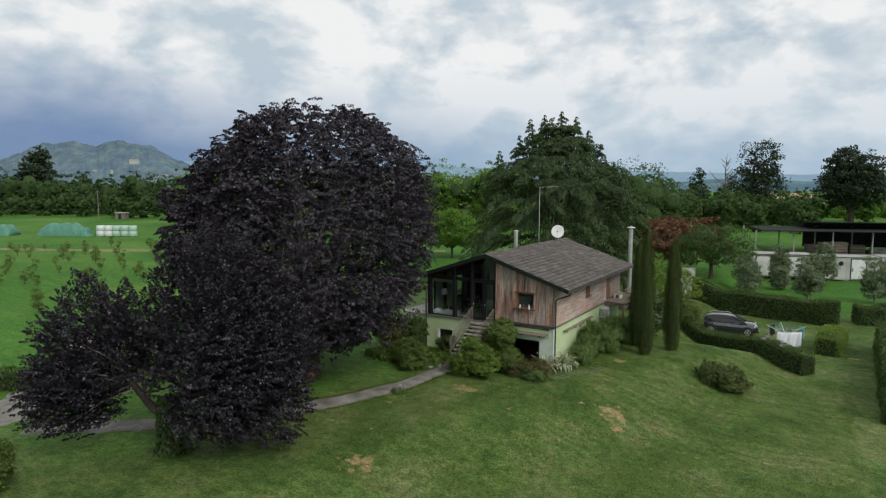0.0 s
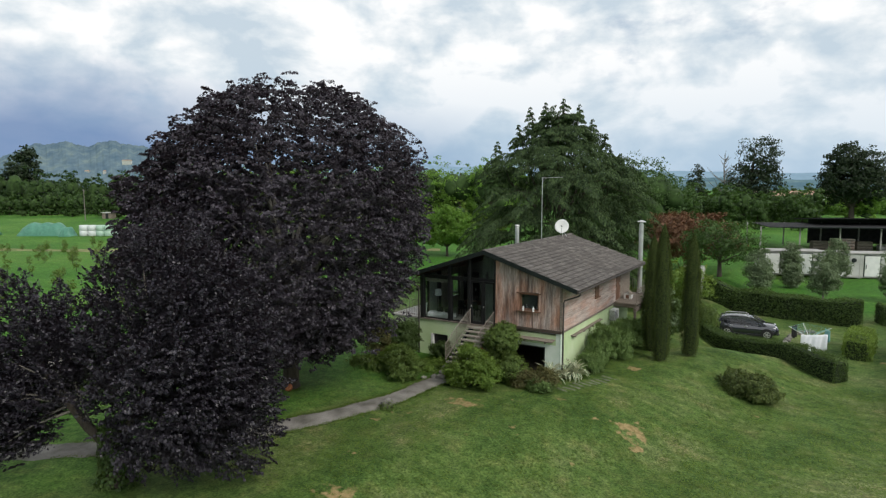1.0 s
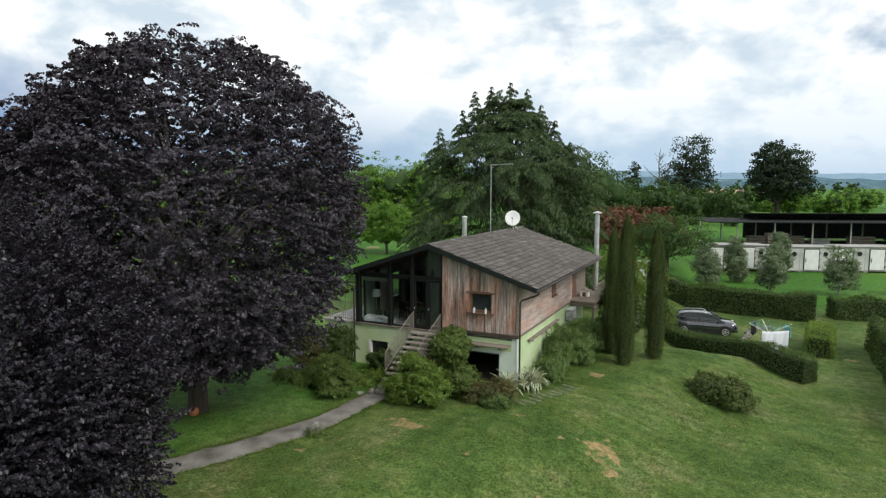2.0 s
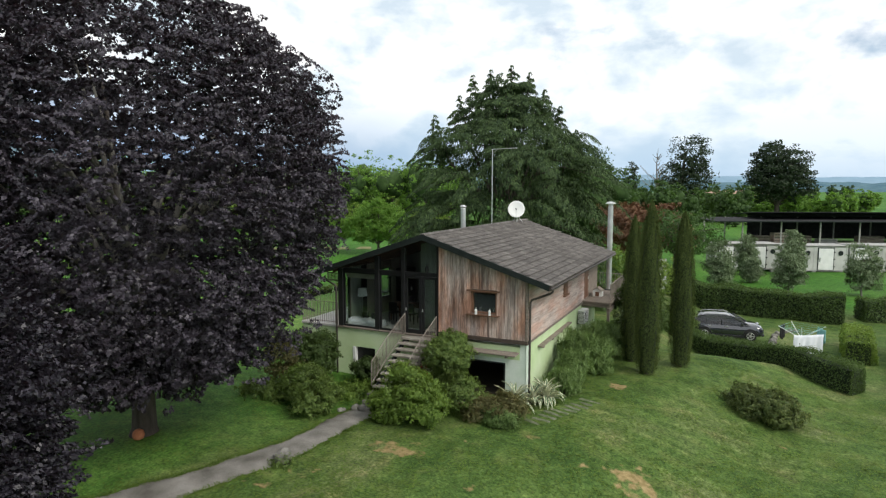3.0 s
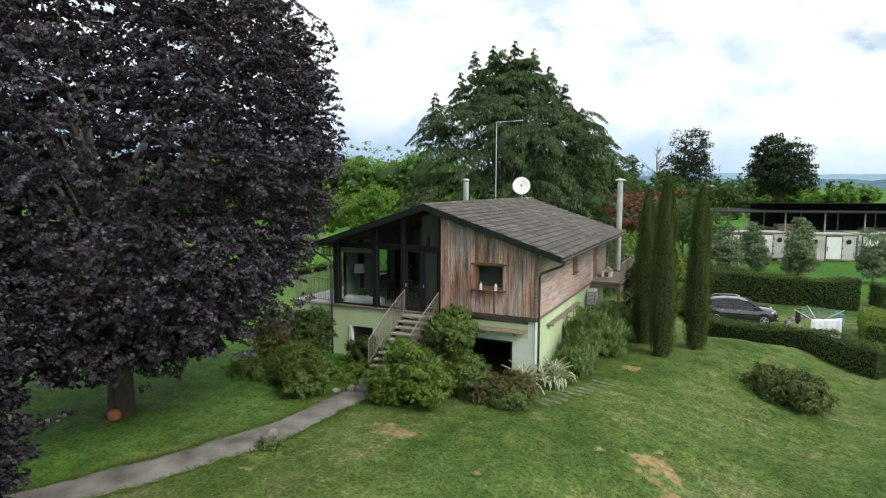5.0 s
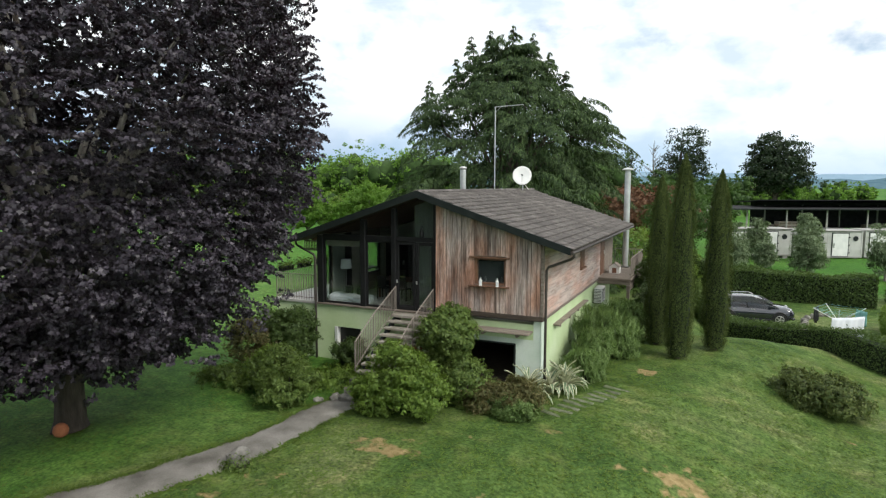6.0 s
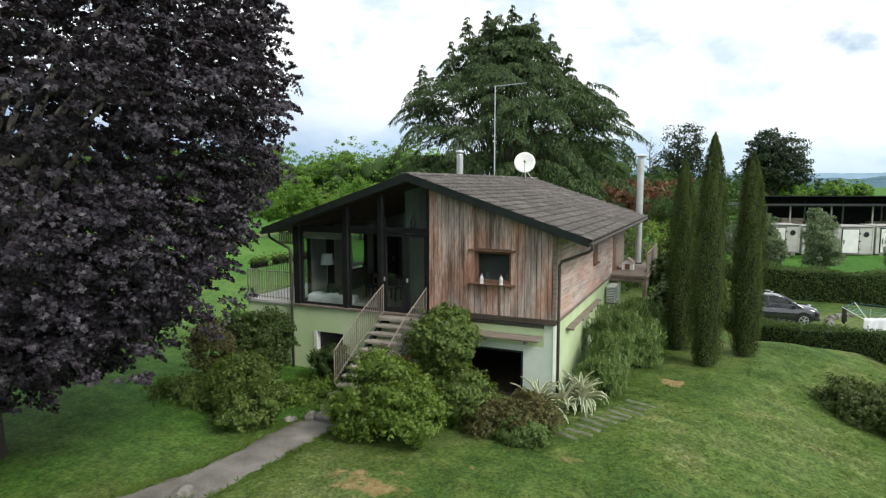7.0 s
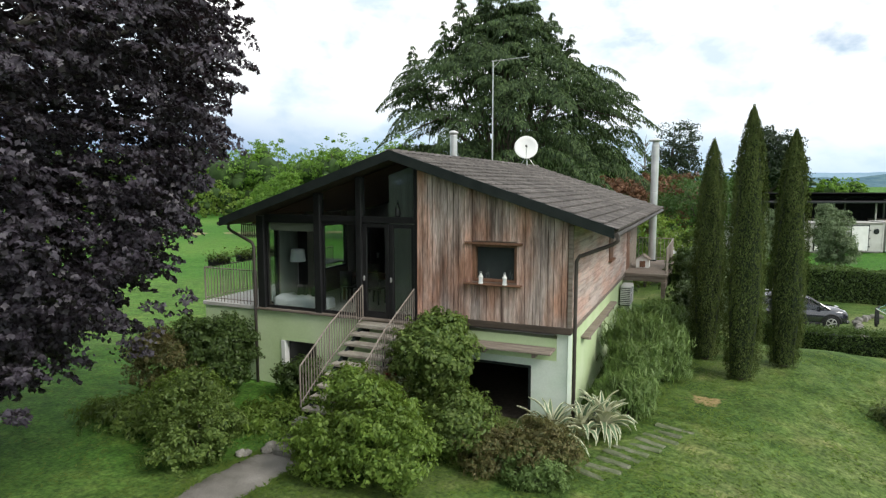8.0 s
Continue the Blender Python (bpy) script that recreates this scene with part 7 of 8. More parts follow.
def build_lantern(x, y, z):
    t = placed("lantern", "small white metal lantern on the window sill", "lantern", (x, y, z), group="lanterns on the sill")
    t.scale = (0.8, 0.8, 0.8)
    part("base", lathe([(0.075, 0), (0.075, 0.03), (0.06, 0.035)], 8), M_WHITE, t)
    for k in range(4):
        a = k * math.pi / 2 + 0.78
        part("post", slab(-0.008, 0.008, -0.008, 0.008, 0.03, 0.2, 0, Matrix.Translation((0.055 * math.cos(a), 0.055 * math.sin(a), 0))), M_WHITE, t)
    part("glass", lathe([(0.045, 0.035), (0.045, 0.195)], 8), M_CLOTH, t)
    part("roof", lathe([(0.08, 0.2), (0.07, 0.22), (0.035, 0.27), (0.03, 0.3), (0.012, 0.31)], 8), M_WHITE, t)
    part("ring", rod([(0.03 * math.cos(a), 0, 0.33 + 0.03 * math.sin(a)) for a in (2 * math.pi * k / 8 for k in range(9))], 0.005, 5), M_WHITE, t)


build_lantern(-2.12, -0.13, WIN[2] - 0.03)
build_lantern(-1.53, -0.13, WIN[2] - 0.03)

t = placed("kennel_box", "small white wooden house-shaped box on the balcony", "box", (0.5, 11.3, 1.56))
t.scale = (0.8, 0.8, 0.8)
bm = bmesh.new()
v = [bm.verts.new((x, y, z)) for y in (-0.3, 0.3) for x, z in ((-0.3, 0.02), (0.3, 0.02), (0.3, 0.42), (0, 0.64), (-0.3, 0.42))]
bm.faces.new(v[:5])
bm.faces.new(v[5:][::-1])
for i in range(5):
    bm.faces.new((v[i], v[(i + 1) % 5], v[5 + (i + 1) % 5], v[5 + i]))
part("body", bm, M_WHITE, t)
part("opening", slab(-0.13, 0.13, -0.31, -0.302, 0.05, 0.36), M_WINWOOD, t)
for s in (-1, 1):
    part("roof_board", slab(0, 0.42, -0.36, 0.36, 0, 0.025, 0.004, Matrix.Translation((0, 0, 0.655)) @ Matrix.Scale(s, 4, (1, 0, 0)) @ Matrix.Rotation(0.63, 4, "Y")), M_OLDWOOD, t)


def build_planter(x, y, z, rz, n, seed):
    t = placed("flower_box", "dark flower box with trailing green plants", "planter", (x, y, z), rz, group="flower boxes on the terrace")
    part("trough", slab(-0.38, 0.38, -0.1, 0.1, 0, 0.17, 0.015), M_BLACK, t)
    part("soil", slab(-0.36, 0.36, -0.085, 0.085, 0.17, 0.18), M_BARK, t)
    rg = np.random.default_rng(seed)
    p = np.stack([rg.uniform(-0.42, 0.42, n), rg.normal(0, 0.13, n), 0.17 + rg.normal(0.03, 0.1, n)], axis=1)
    v, f = leaves(rg, p, np.tile((0, 0, 1.0), (n, 1)), 0.09, 0.045, 0.2)
    tagged(part_of("plants", mesh_np("plants", v, f), L_RHODO, t), kind="stuff")
    for x2 in (-0.3, 0.3):
        part("bracket", slab(x2 - 0.015, x2 + 0.015, -0.14, 0.14, -0.02, 0.0), M_DARK, t)


for k in range(4):
    build_planter(-11.0, 0.75 + k * 1.18, FLOOR + 1.11, 90, 420, k)
t = placed("terrace_table", "dark garden table on the tiled terrace", "table", (-9.9, 4.4, FLOOR + 0.09))
part("top", slab(-0.6, 0.6, -0.9, 0.9, 0.7, 0.74, 0.01), M_DARK, t)
for sx in (-0.5, 0.5):
    for sy in (-0.8, 0.8):
        part("leg", slab(sx - 0.025, sx + 0.025, sy - 0.025, sy + 0.025, 0, 0.7), M_DARK, t)

# inside, behind the glass
t = placed("floor_lamp", "floor lamp with a white drum shade indoors", "lamp", (-8.35, 1.15, FLOOR + 0.03))
part("base", lathe([(0.15, 0), (0.15, 0.02), (0.02, 0.035)], 16), M_BLACK, t)
part("pole", rod([(0, 0, 0.03), (0, 0, 1.3)], 0.012, 8), M_STEEL, t)
part("shade", lathe([(0.23, 1.26), (0.19, 1.62), (0.185, 1.62), (0.225, 1.26)], 20), M_CLOTH, t, "white fabric shade")


def build_chair(x, y, rz):
    t = placed("dining_chair", "dark dining chair at the indoor table", "chair", (x, y, FLOOR + 0.03), rz, group="chairs at the indoor table")
    part("seat", slab(-0.22, 0.22, -0.22, 0.22, 0.43, 0.47, 0.01), M_BLACK, t)
    part("backrest", slab(-0.21, 0.21, 0.19, 0.22, 0.5, 0.95, 0.01), M_BLACK, t)
    for sx in (-0.2, 0.2):
        for sy in (-0.2, 0.2):
            part("leg", slab(sx - 0.018, sx + 0.018, sy - 0.018, sy + 0.018, 0, 0.43), M_BLACK, t)


t = placed("dining_table", "dark dining table with a white cloth indoors", "table", (-6.6, 2.6, FLOOR + 0.03))
part("top", slab(-0.9, 0.9, -0.5, 0.5, 0.72, 0.76, 0.01), M_WINWOOD, t)
for sx in (-0.82, 0.82):
    for sy in (-0.42, 0.42):
        part("leg", slab(sx - 0.03, sx + 0.03, sy - 0.03, sy + 0.03, 0, 0.72), M_WINWOOD, t)
for x, y, rz in ((-7.1, 2.0, 180), (-6.2, 2.0, 180), (-7.1, 3.3, 0), (-6.2, 3.3, 0)):
    build_chair(x, y, rz)
t = placed("low_bench", "low bench under a rumpled white cover behind the window", "bench", (-7.8, 0.8, FLOOR + 0.03))
bm, rows = bmesh.new(), []
for i in range(25):
    u = i / 24
    rows.append([bm.verts.new((-0.92 + 1.66 * u, y, z + (0.018 * math.sin(i * 1.9 + y * 6) + 0.025 * math.sin(i * 0.7)) * (z > 0.1))) for y, z in ((-0.34, 0.0), (-0.36, 0.18), (-0.30, 0.28), (0.0, 0.32), (0.3, 0.29), (0.36, 0.0))])
for a, b in zip(rows, rows[1:]):
    for k in range(5):
        bm.faces.new((a[k], a[k + 1], b[k + 1], b[k]))
bm.faces.new(rows[0])
bm.faces.new(rows[-1])
part("cover", bm, M_CLOTH, t, "rumpled white cloth", smooth=True)
for k, (x, y, w, h) in enumerate(((-0.2, 0.05, 0.16, 0.3), (0.2, 0.12, 0.12, 0.24), (0.45, -0.02, 0.14, 0.2))):
    part("cushion", slab(x - w, x + w, y - 0.06, y + 0.06, 0.29, 0.32 + h, 0.04), M_BLACK, t, "dark cushion")
t = placed("roller_blind", "short beige roller blind drawn under the head beam", "blind", (-7.83, 0.27, 3.82))
part("fabric", slab(-0.8, 0.8, -0.006, 0.006, -0.3, 0.0), M_PANEL, t)
part("tube", rod([(-0.82, 0, 0.01), (0.82, 0, 0.01)], 0.03, 8), M_FRAME, t)
t = placed("dark_cabinet", "tall dark cabinet against the inner wall", "cabinet", (-8.4, 5.4, FLOOR + 0.03), 90)
part("body", slab(-0.5, 0.5, -0.3, 0.3, 0, 2.1, 0.01), M_BLACK, t)
for s in (-1, 1):
    d = part("door", slab(s * 0.25 - 0.24, s * 0.25 + 0.24, -0.325, -0.302, 0.04, 2.06, 0.004), M_BLACK, t)
    part("handle", slab(s * 0.05 - 0.01, s * 0.05 + 0.01, -0.36, -0.326, 0.9, 1.1), M_STEEL, d)

t = placed("bottle_lantern", "small dark bottle-shaped lantern on the head beam", "lantern", (-4.5, 0.205, 3.98))
part("body", lathe([(0.06, 0), (0.075, 0.05), (0.075, 0.2), (0.03, 0.28), (0.025, 0.36), (0.01, 0.37)], 12), M_BLACK, t, smooth=True)
part("ring", rod([(0.03 * math.cos(a), 0, 0.39 + 0.03 * math.sin(a)) for a in (2 * math.pi * k / 8 for k in range(9))], 0.006, 5), M_BLACK, t)

# ---- things on the lawn ----
rng = random.Random(3)


def stone_mesh(seed, sx, sy, sz):
    rg = random.Random(seed)
    bm = bmesh.new()
    bmesh.ops.create_icosphere(bm, subdivisions=2, radius=1.0)
    for v in bm.verts:
        k = 1 + 0.22 * noise.noise(v.co * 1.6 + Vector((seed * 3.1, 0, 0)))
        v.co = Vector((v.co.x * sx * k, v.co.y * sy * k, max(v.co.z, -0.55) * sz * k))
    return bm


def build_stone(x, y, sx, sy, sz, seed, label="grey field stone lying on the grass", group=""):
    t = part("stone", stone_mesh(seed, sx, sy, sz), M_STONE)
    t.location = (x, y, gz(x, y) + sz * 0.42)
    t.rotation_euler = (0, 0, seed * 1.3)
    return tagged(t, label, "stone", group)


build_stone(-5.3, -8.15, 0.34, 0.26, 0.28, 1, "grey stone trough beside the garden path")
build_shrub("stone_fern", "small fern growing beside a path stone", "plant", (-5.1, -8.35), [(0, 0, 0.15, 0.35, 0.3, 0.22)], L_RHODO, (0.10, 0.03), 24, 20, 0.09, seed=90, stems=3)
for k in range(9):
    build_stone(-6.0 + 0.28 * k * 0.35 + rng.uniform(-0.1, 0.1), -4.0 + 0.2 * k + rng.uniform(-0.1, 0.1), rng.uniform(0.09, 0.16), rng.uniform(0.08, 0.14), rng.uniform(0.07, 0.12), 10 + k, "pale rounded stone edging the flower bed", "bed edging stones")
for k in range(20):
    u = k / 19
    build_stone(9.5 + 0.5 * u + rng.uniform(-0.1, 0.1) + (1.2 * (u - 0.75) * 4 if u > 0.75 else 0), 18.2 + 6.2 * u + rng.uniform(-0.1, 0.1), rng.uniform(0.14, 0.22), rng.uniform(0.13, 0.2), rng.uniform(0.12, 0.22), 40 + k, "grey stone of a low drive border", "drive border stones")

t = placed("terracotta_ball", "round terracotta pot lying under the maple", "pot", (-10.75, -9.0, gz(-10.75, -9.0)))
part("bowl", lathe([(0.05, 0.0), (0.16, 0.06), (0.2, 0.18), (0.17, 0.3), (0.1, 0.36), (0.08, 0.37)], 16), M_TERRA, t, smooth=True)

for k in range(10):
    u = k / 9
    x, y = 0.85 + 1.4 * u, -1.75 + 2.95 * u
    t = part("stepping_slab", slab(-0.42 - 0.05 * math.sin(k * 5), 0.4 + 0.06 * math.sin(k * 3), -0.095, 0.095, -0.05, 0.008, 0.03), M_MOSSY)
    t.location, t.rotation_euler = (x, y, gz(x, y) + 0.012), (0.02 * math.sin(k), 0.05 * math.cos(k * 2), radians(-18 + rng.uniform(-6, 6)))
    tagged(t, "grey weathered stepping slab sunk in grass", "stepping stone", "stepping slabs")


def build_car(x, y, rz):
    """A compact dark estate-bodied car with a rounded nose."""
    car = thing("car", "glossy black compact car parked on the drive", "car", (x, y, gz(x, y)), rz)
    # stations: x, half width, sill, belt, bonnet or belt line
    st = [(-2.16, 0.62, 0.45, 0.82), (-2.10, 0.80, 0.34, 0.98), (-1.85, 0.89, 0.28, 1.04), (-1.0, 0.93, 0.26, 1.04), (0.0, 0.94, 0.26, 1.02), (0.75, 0.93, 0.26, 1.0), (1.25, 0.92, 0.28, 1.01), (1.75, 0.89, 0.30, 0.98), (2.02, 0.82, 0.34, 0.90), (2.15, 0.68, 0.42, 0.74)]
    bm, rings = bmesh.new(), []
    for sx, w, lo, hi in st:
        ring = [(w * 0.86, lo), (w * 0.98, lo + 0.12), (w, (lo + hi) / 2), (w * 0.97, hi - 0.1), (w * 0.86, hi), (0, hi + 0.04)]
        pts = ring + [(-a, b) for a, b in ring[-2::-1]]
        rings.append([bm.verts.new((sx, a, b)) for a, b in pts])
    for a, b in zip(rings, rings[1:]):
        for k in range(len(a)):
            bm.faces.new((a[k], a[(k + 1) % len(a)], b[(k + 1) % len(a)], b[k]))
    bm.faces.new(rings[0])
    bm.faces.new(rings[-1][::-1])
    body = part("body", bm, M_CARPAINT, car, smooth=True)
    cab = [(-2.02, 0.70, 1.0), (-1.78, 0.70, 1.38), (-1.35, 0.72, 1.53), (-0.7, 0.73, 1.585), (0.0, 0.72, 1.57), (0.42, 0.69, 1.48), (0.85, 0.74, 1.25), (1.3, 0.80, 1.0)]
    bm, rings = bmesh.new(), []
    for sx, w, hi in cab:
        rings.append([bm.verts.new((sx, s * a, b)) for s, a, b in ((1, 0.88, 0.98), (1, w + 0.09 * (hi > 1.2), (hi + 0.98) / 2), (1, w * 0.96, hi - 0.05), (-1, w * 0.96, hi - 0.05), (-1, w + 0.09 * (hi > 1.2), (hi + 0.98) / 2), (-1, 0.88, 0.98))])
    for a, b in zip(rings, rings[1:]):
        for k in range(5):
            bm.faces.new((a[k], a[k + 1], b[k + 1], b[k]))
    bm.faces.new(rings[0])
    bm.faces.new(rings[-1])
    part("window_glass", bm, M_CARGLASS, car, "dark tinted windows", smooth=False)
    bm, rings = bmesh.new(), []
    for sx, w, hi in ((-1.84, 0.64, 1.37), (-1.6, 0.68, 1.49), (-1.2, 0.70, 1.565), (-0.7, 0.71, 1.60), (0.0, 0.70, 1.585), (0.3, 0.67, 1.535), (0.48, 0.63, 1.46)):
        rings.append([bm.verts.new((sx, a * w, hi + b)) for a, b in ((-1, -0.05), (-0.9, 0.0), (0, 0.025), (0.9, 0.0), (1, -0.05), (0.6, -0.07), (-0.6, -0.07))])
    for a, b in zip(rings, rings[1:]):
        for k in range(7):
            bm.faces.new((a[k], a[(k + 1) % 7], b[(k + 1) % 7], b[k]))
    bm.faces.new(rings[0])
    bm.faces.new(rings[-1])
    part("roof", bm, M_CARPAINT, car, smooth=True)
    for s in (-1, 1):
        for pts in ([(0.46, s * 0.65, 1.47), (0.87, s * 0.75, 1.25), (1.3, s * 0.82, 1.0)], [(-0.35, s * 0.69, 1.56), (-0.35, s * 0.84, 1.3), (-0.33, s * 0.90, 1.0)], [(-1.7, s * 0.67, 1.44), (-1.86, s * 0.79, 1.22), (-1.92, s * 0.84, 1.0)], [(-1.15, s * 0.70, 1.54), (-1.22, s * 0.84, 1.3), (-1.25, s * 0.90, 1.0)]):
            part("pillar", tube(bmesh.new(), pts, 0.04, 6), M_CARPAINT, car)
        part("roof_rail", tube(bmesh.new(), [(-1.5, s * 0.62, 1.52), (-1.3, s * 0.62, 1.62), (-0.1, s * 0.62, 1.65), (0.15, s * 0.62, 1.57)], 0.022, 6), M_STEEL, car)
        part("door_mirror", slab(0.78, 0.95, s * 0.98 - 0.1, s * 0.98 + 0.1, 1.02, 1.17, 0.03), M_CARPAINT, car)
        for dx in (-1.05, -0.05):
            part("door_handle", slab(dx - 0.09, dx + 0.09, s * 0.945 - 0.015, s * 0.945 + 0.02, 0.88, 0.92, 0.006), M_STEEL, car)
        part("headlight", lathe([(0.02, 0.0), (0.11, 0.0), (0.13, 0.05), (0.1, 0.1), (0.03, 0.12)], 14), M_LAMP, car).matrix_basis = Matrix.Translation((1.92, s * 0.6, 0.84)) @ Vector((1, s * 0.35, 0.35)).to_track_quat("Z", "Y").to_matrix().to_4x4()
        part("tail_light", slab(-2.13, -2.03, s * 0.74 - 0.07, s * 0.74 + 0.07, 0.72, 0.96, 0.02), M_TERRA, car)
        part("side_sill", slab(-1.0, 1.0, s * 0.92 - 0.04, s * 0.92 + 0.025, 0.22, 0.36, 0.015), M_BLACK, car)
        for wx in (-1.33, 1.36):
            part("wheel_arch", rod([(wx + 0.40 * math.cos(a), s * 0.9, 0.36 + 0.40 * math.sin(a)) for a in (math.pi * k / 10 for k in range(11))], 0.055, 6), M_BLACK, car)
            wheel = part("wheel", lathe([(0.2, -0.1), (0.3, -0.11), (0.35, -0.07), (0.36, 0.0), (0.35, 0.07), (0.3, 0.11), (0.2, 0.1)], 22), M_RUBBER, car, "black tyre")
            wheel.matrix_basis = Matrix.Translation((wx, s * 0.84, 0.36)) @ Matrix.Rotation(math.pi / 2, 4, "X")
            bm = rod([(0.215 * math.cos(a), 0.215 * math.sin(a), 0.1) for a in (2 * math.pi * k / 20 for k in range(21))], 0.022, 6)
            tube(bm, [(0, 0, 0.06), (0, 0, 0.125)], 0.045, 8)
            for k in range(5):
                box(bm, 0.03, 0.22, -0.028, 0.028, 0.095, 0.125, 0, Matrix.Rotation(k * 2 * math.pi / 5, 4, "Z"))
            if s > 0:
                bmesh.ops.transform(bm, matrix=Matrix.Rotation(math.pi, 4, "X"), verts=bm.verts)
            part("rim", bm, M_STEEL, wheel, "alloy rim")
    part("grille", slab(2.06, 2.165, -0.42, 0.42, 0.52, 0.66, 0.02), M_BLACK, car)
    part("grille_bar", slab(2.15, 2.18, -0.42, 0.42, 0.6, 0.625, 0.005), M_STEEL, car)
    part("front_bumper", slab(1.98, 2.19, -0.72, 0.72, 0.32, 0.48, 0.05), M_CARPAINT, car)
    part("rear_bumper", slab(-2.2, -2.0, -0.74, 0.74, 0.34, 0.52, 0.05), M_BLACK, car)
    part("number_plate", slab(2.19, 2.2, -0.26, 0.26, 0.36, 0.46), M_WHITE, car)
    part("wiper", rod([(1.1, -0.4, 1.03), (0.98, 0.2, 1.12)], 0.01, 5), M_BLACK, car)


build_car(6.95, 20.8, 7)

t = thing("rotary_clothes_dryer", "rotary clothes dryer with open metal arms", "clothes dryer", (11.1, 19.1, gz(11.1, 19.1)))
part("pole", rod([(0, 0, 0), (0, 0, 1.4)], 0.022, 8), M_STEEL, t)
ends = []
for k in range(4):
    a = radians(20 + 90 * k)
    e = (1.35 * math.cos(a), 1.35 * math.sin(a), 1.5)
    ends.append(e)
    part("arm", rod([(0, 0, 0.75), e], 0.02, 6), M_WHITE, t)
for j in range(5):
    f = 0.45 + 0.13 * j
    bm = bmesh.new()
    for k in range(4):
        p, q = Vector(ends[k]), Vector(ends[(k + 1) % 4])
        o = Vector((0, 0, 0.75))
        tube(bm, [o.lerp(p, f), o.lerp(q, f)], 0.007, 4)
    part("line", bm, M_TEALLINE, t)


def build_cloth(name, label, a, b, drop, material, seed):
    """A cloth hung between two points, in soft folds."""
    a, b = Vector(a), Vector(b)
    d = (b - a)
    s = Vector((-d.y, d.x, 0)).normalized()
    t = thing(name, label, "laundry", (a.x, a.y, a.z - drop))
    bm, rows = bmesh.new(), []
    for i in range(25):
        u = i / 24
        col = []
        for j in range(8):
            v2 = j / 7
            w = 0.035 * math.sin(u * 17 + seed) * (0.3 + v2) + 0.02 * math.sin(u * 31 + v2 * 3)
            p = d * u + s * w + Vector((0, 0, drop - v2 * drop - (0.03 + 0.12 * v2) * math.sin(u * math.pi)))
            col.append(bm.verts.new(p))
        rows.append(col)
    for r1, r2 in zip(rows, rows[1:]):
        for j in range(7):
            bm.faces.new((r1[j], r1[j + 1], r2[j + 1], r2[j]))
    c = part("cloth", bm, material, t, smooth=True)
    c.modifiers.new("thickness", "SOLIDIFY").thickness = 0.006


g = gz(11.1, 19.1)
build_cloth("white_sheet", "white bed sheet drying on the rotary dryer", (10.6, 17.75, g + 1.2), (12.15, 18.5, g + 1.25), 1.1, M_CLOTH, 1)
build_cloth("turquoise_towel", "turquoise towel drying on the rotary dryer", (12.3, 18.7, g + 1.45), (12.0, 19.9, g + 1.4), 0.75, M_TEALLINE, 2)
build_cloth("dark_trousers", "dark trousers drying on the rotary dryer", (10.0, 19.5, g + 1.4), (10.3, 20.2, g + 1.4), 0.8, M_BLACK, 3)

t = thing("corrugated_sheet", "leaning white corrugated metal sheet", "sheet metal", (1.3, 32.8, gz(1.3, 32.8)), 20)
bm = bmesh.new()
row = []
for k in range(50):
    x = -1.0 + 2.0 * k / 49
    z = 0.03 * math.sin(k * 1.25)
    row.append((bm.verts.new((x, z, 0)), bm.verts.new((x, z + 0.7, 2.6))))
for a, b in zip(row, row[1:]):
    bm.faces.new((a[0], b[0], b[1], a[1]))
c = part("sheet", bm, M_CONTAINER, t)
c.modifiers.new("thickness", "SOLIDIFY").thickness = 0.01
for s in (-0.8, 0.8):
    part("prop", rod([(s, 0.68, 2.4), (s, 1.3, 0)], 0.04, 6), M_OLDWOOD, t)

# ---- containers and barn ----
CD = math.degrees(math.atan2(4.6, 11.85))


def build_container(x, y, rz):
    c = thing("storage_container", "dirty white insulated container with a side door", "container", (x, y, gz(x, y) - 0.05), rz, group="row of containers")
    c.scale = (1.2, 1.2, 1.2)
    part("body", slab(0.0, 6.05, 0, 2.4, 0.18, 2.62, 0.03), M_CONTAINER, c)
    for z in (0.18, 2.52):
        part("rail", slab(-0.02, 6.07, -0.03, 0.05, z, z + 0.12, 0.01), M_CONCRETE, c)
    for px in (0.0, 6.0):
        part("corner_post", slab(px - 0.04, px + 0.09, -0.035, 0.06, 0.18, 2.62, 0.01), M_CONTAINER, c)
    for dx in (0.0, 3.05):
        part("door_frame", slab(dx + 0.28, dx + 1.82, -0.03, -0.002, 0.24, 2.48), M_DARK, c)
        d = part("door", slab(dx + 0.36, dx + 1.74, -0.07, -0.032, 0.32, 2.40, 0.012), M_WHITE, c, "white insulated door")
        for z in (0.6, 1.3, 2.0):
            part("hinge", slab(dx + 1.72, dx + 1.9, -0.085, -0.02, z, z + 0.1), M_DARK, d)
        part("handle", slab(dx + 0.45, dx + 0.5, -0.12, -0.06, 1.1, 1.5), M_DARK, d)
        vent = part("vent", lathe([(0.02, 0.0), (0.22, 0.0), (0.24, 0.04), (0.18, 0.06), (0.03, 0.05)], 16), M_DARK, c, "round dark fan vent")
        vent.matrix_basis = Matrix.Translation((dx + 2.4, -0.002, 1.95)) @ Matrix.Rotation(math.pi / 2, 4, "X")
        part("panel_joint", slab(dx + 2.94, dx + 2.98, -0.014, -0.001, 0.3, 2.5), M_CONCRETE, c)
    part("roof_edge", slab(-0.05, 6.1, -0.12, 2.45, 2.624, 2.70, 0.02), M_CONCRETE, c, "dirty grey roof edge")
    for px in (0.3, 2.9, 5.4):
        part("block", slab(px, px + 0.4, 0.05, 0.5, -0.1, 0.18), M_CONCRETE, c)


cx, cy = 5.4, 55.4
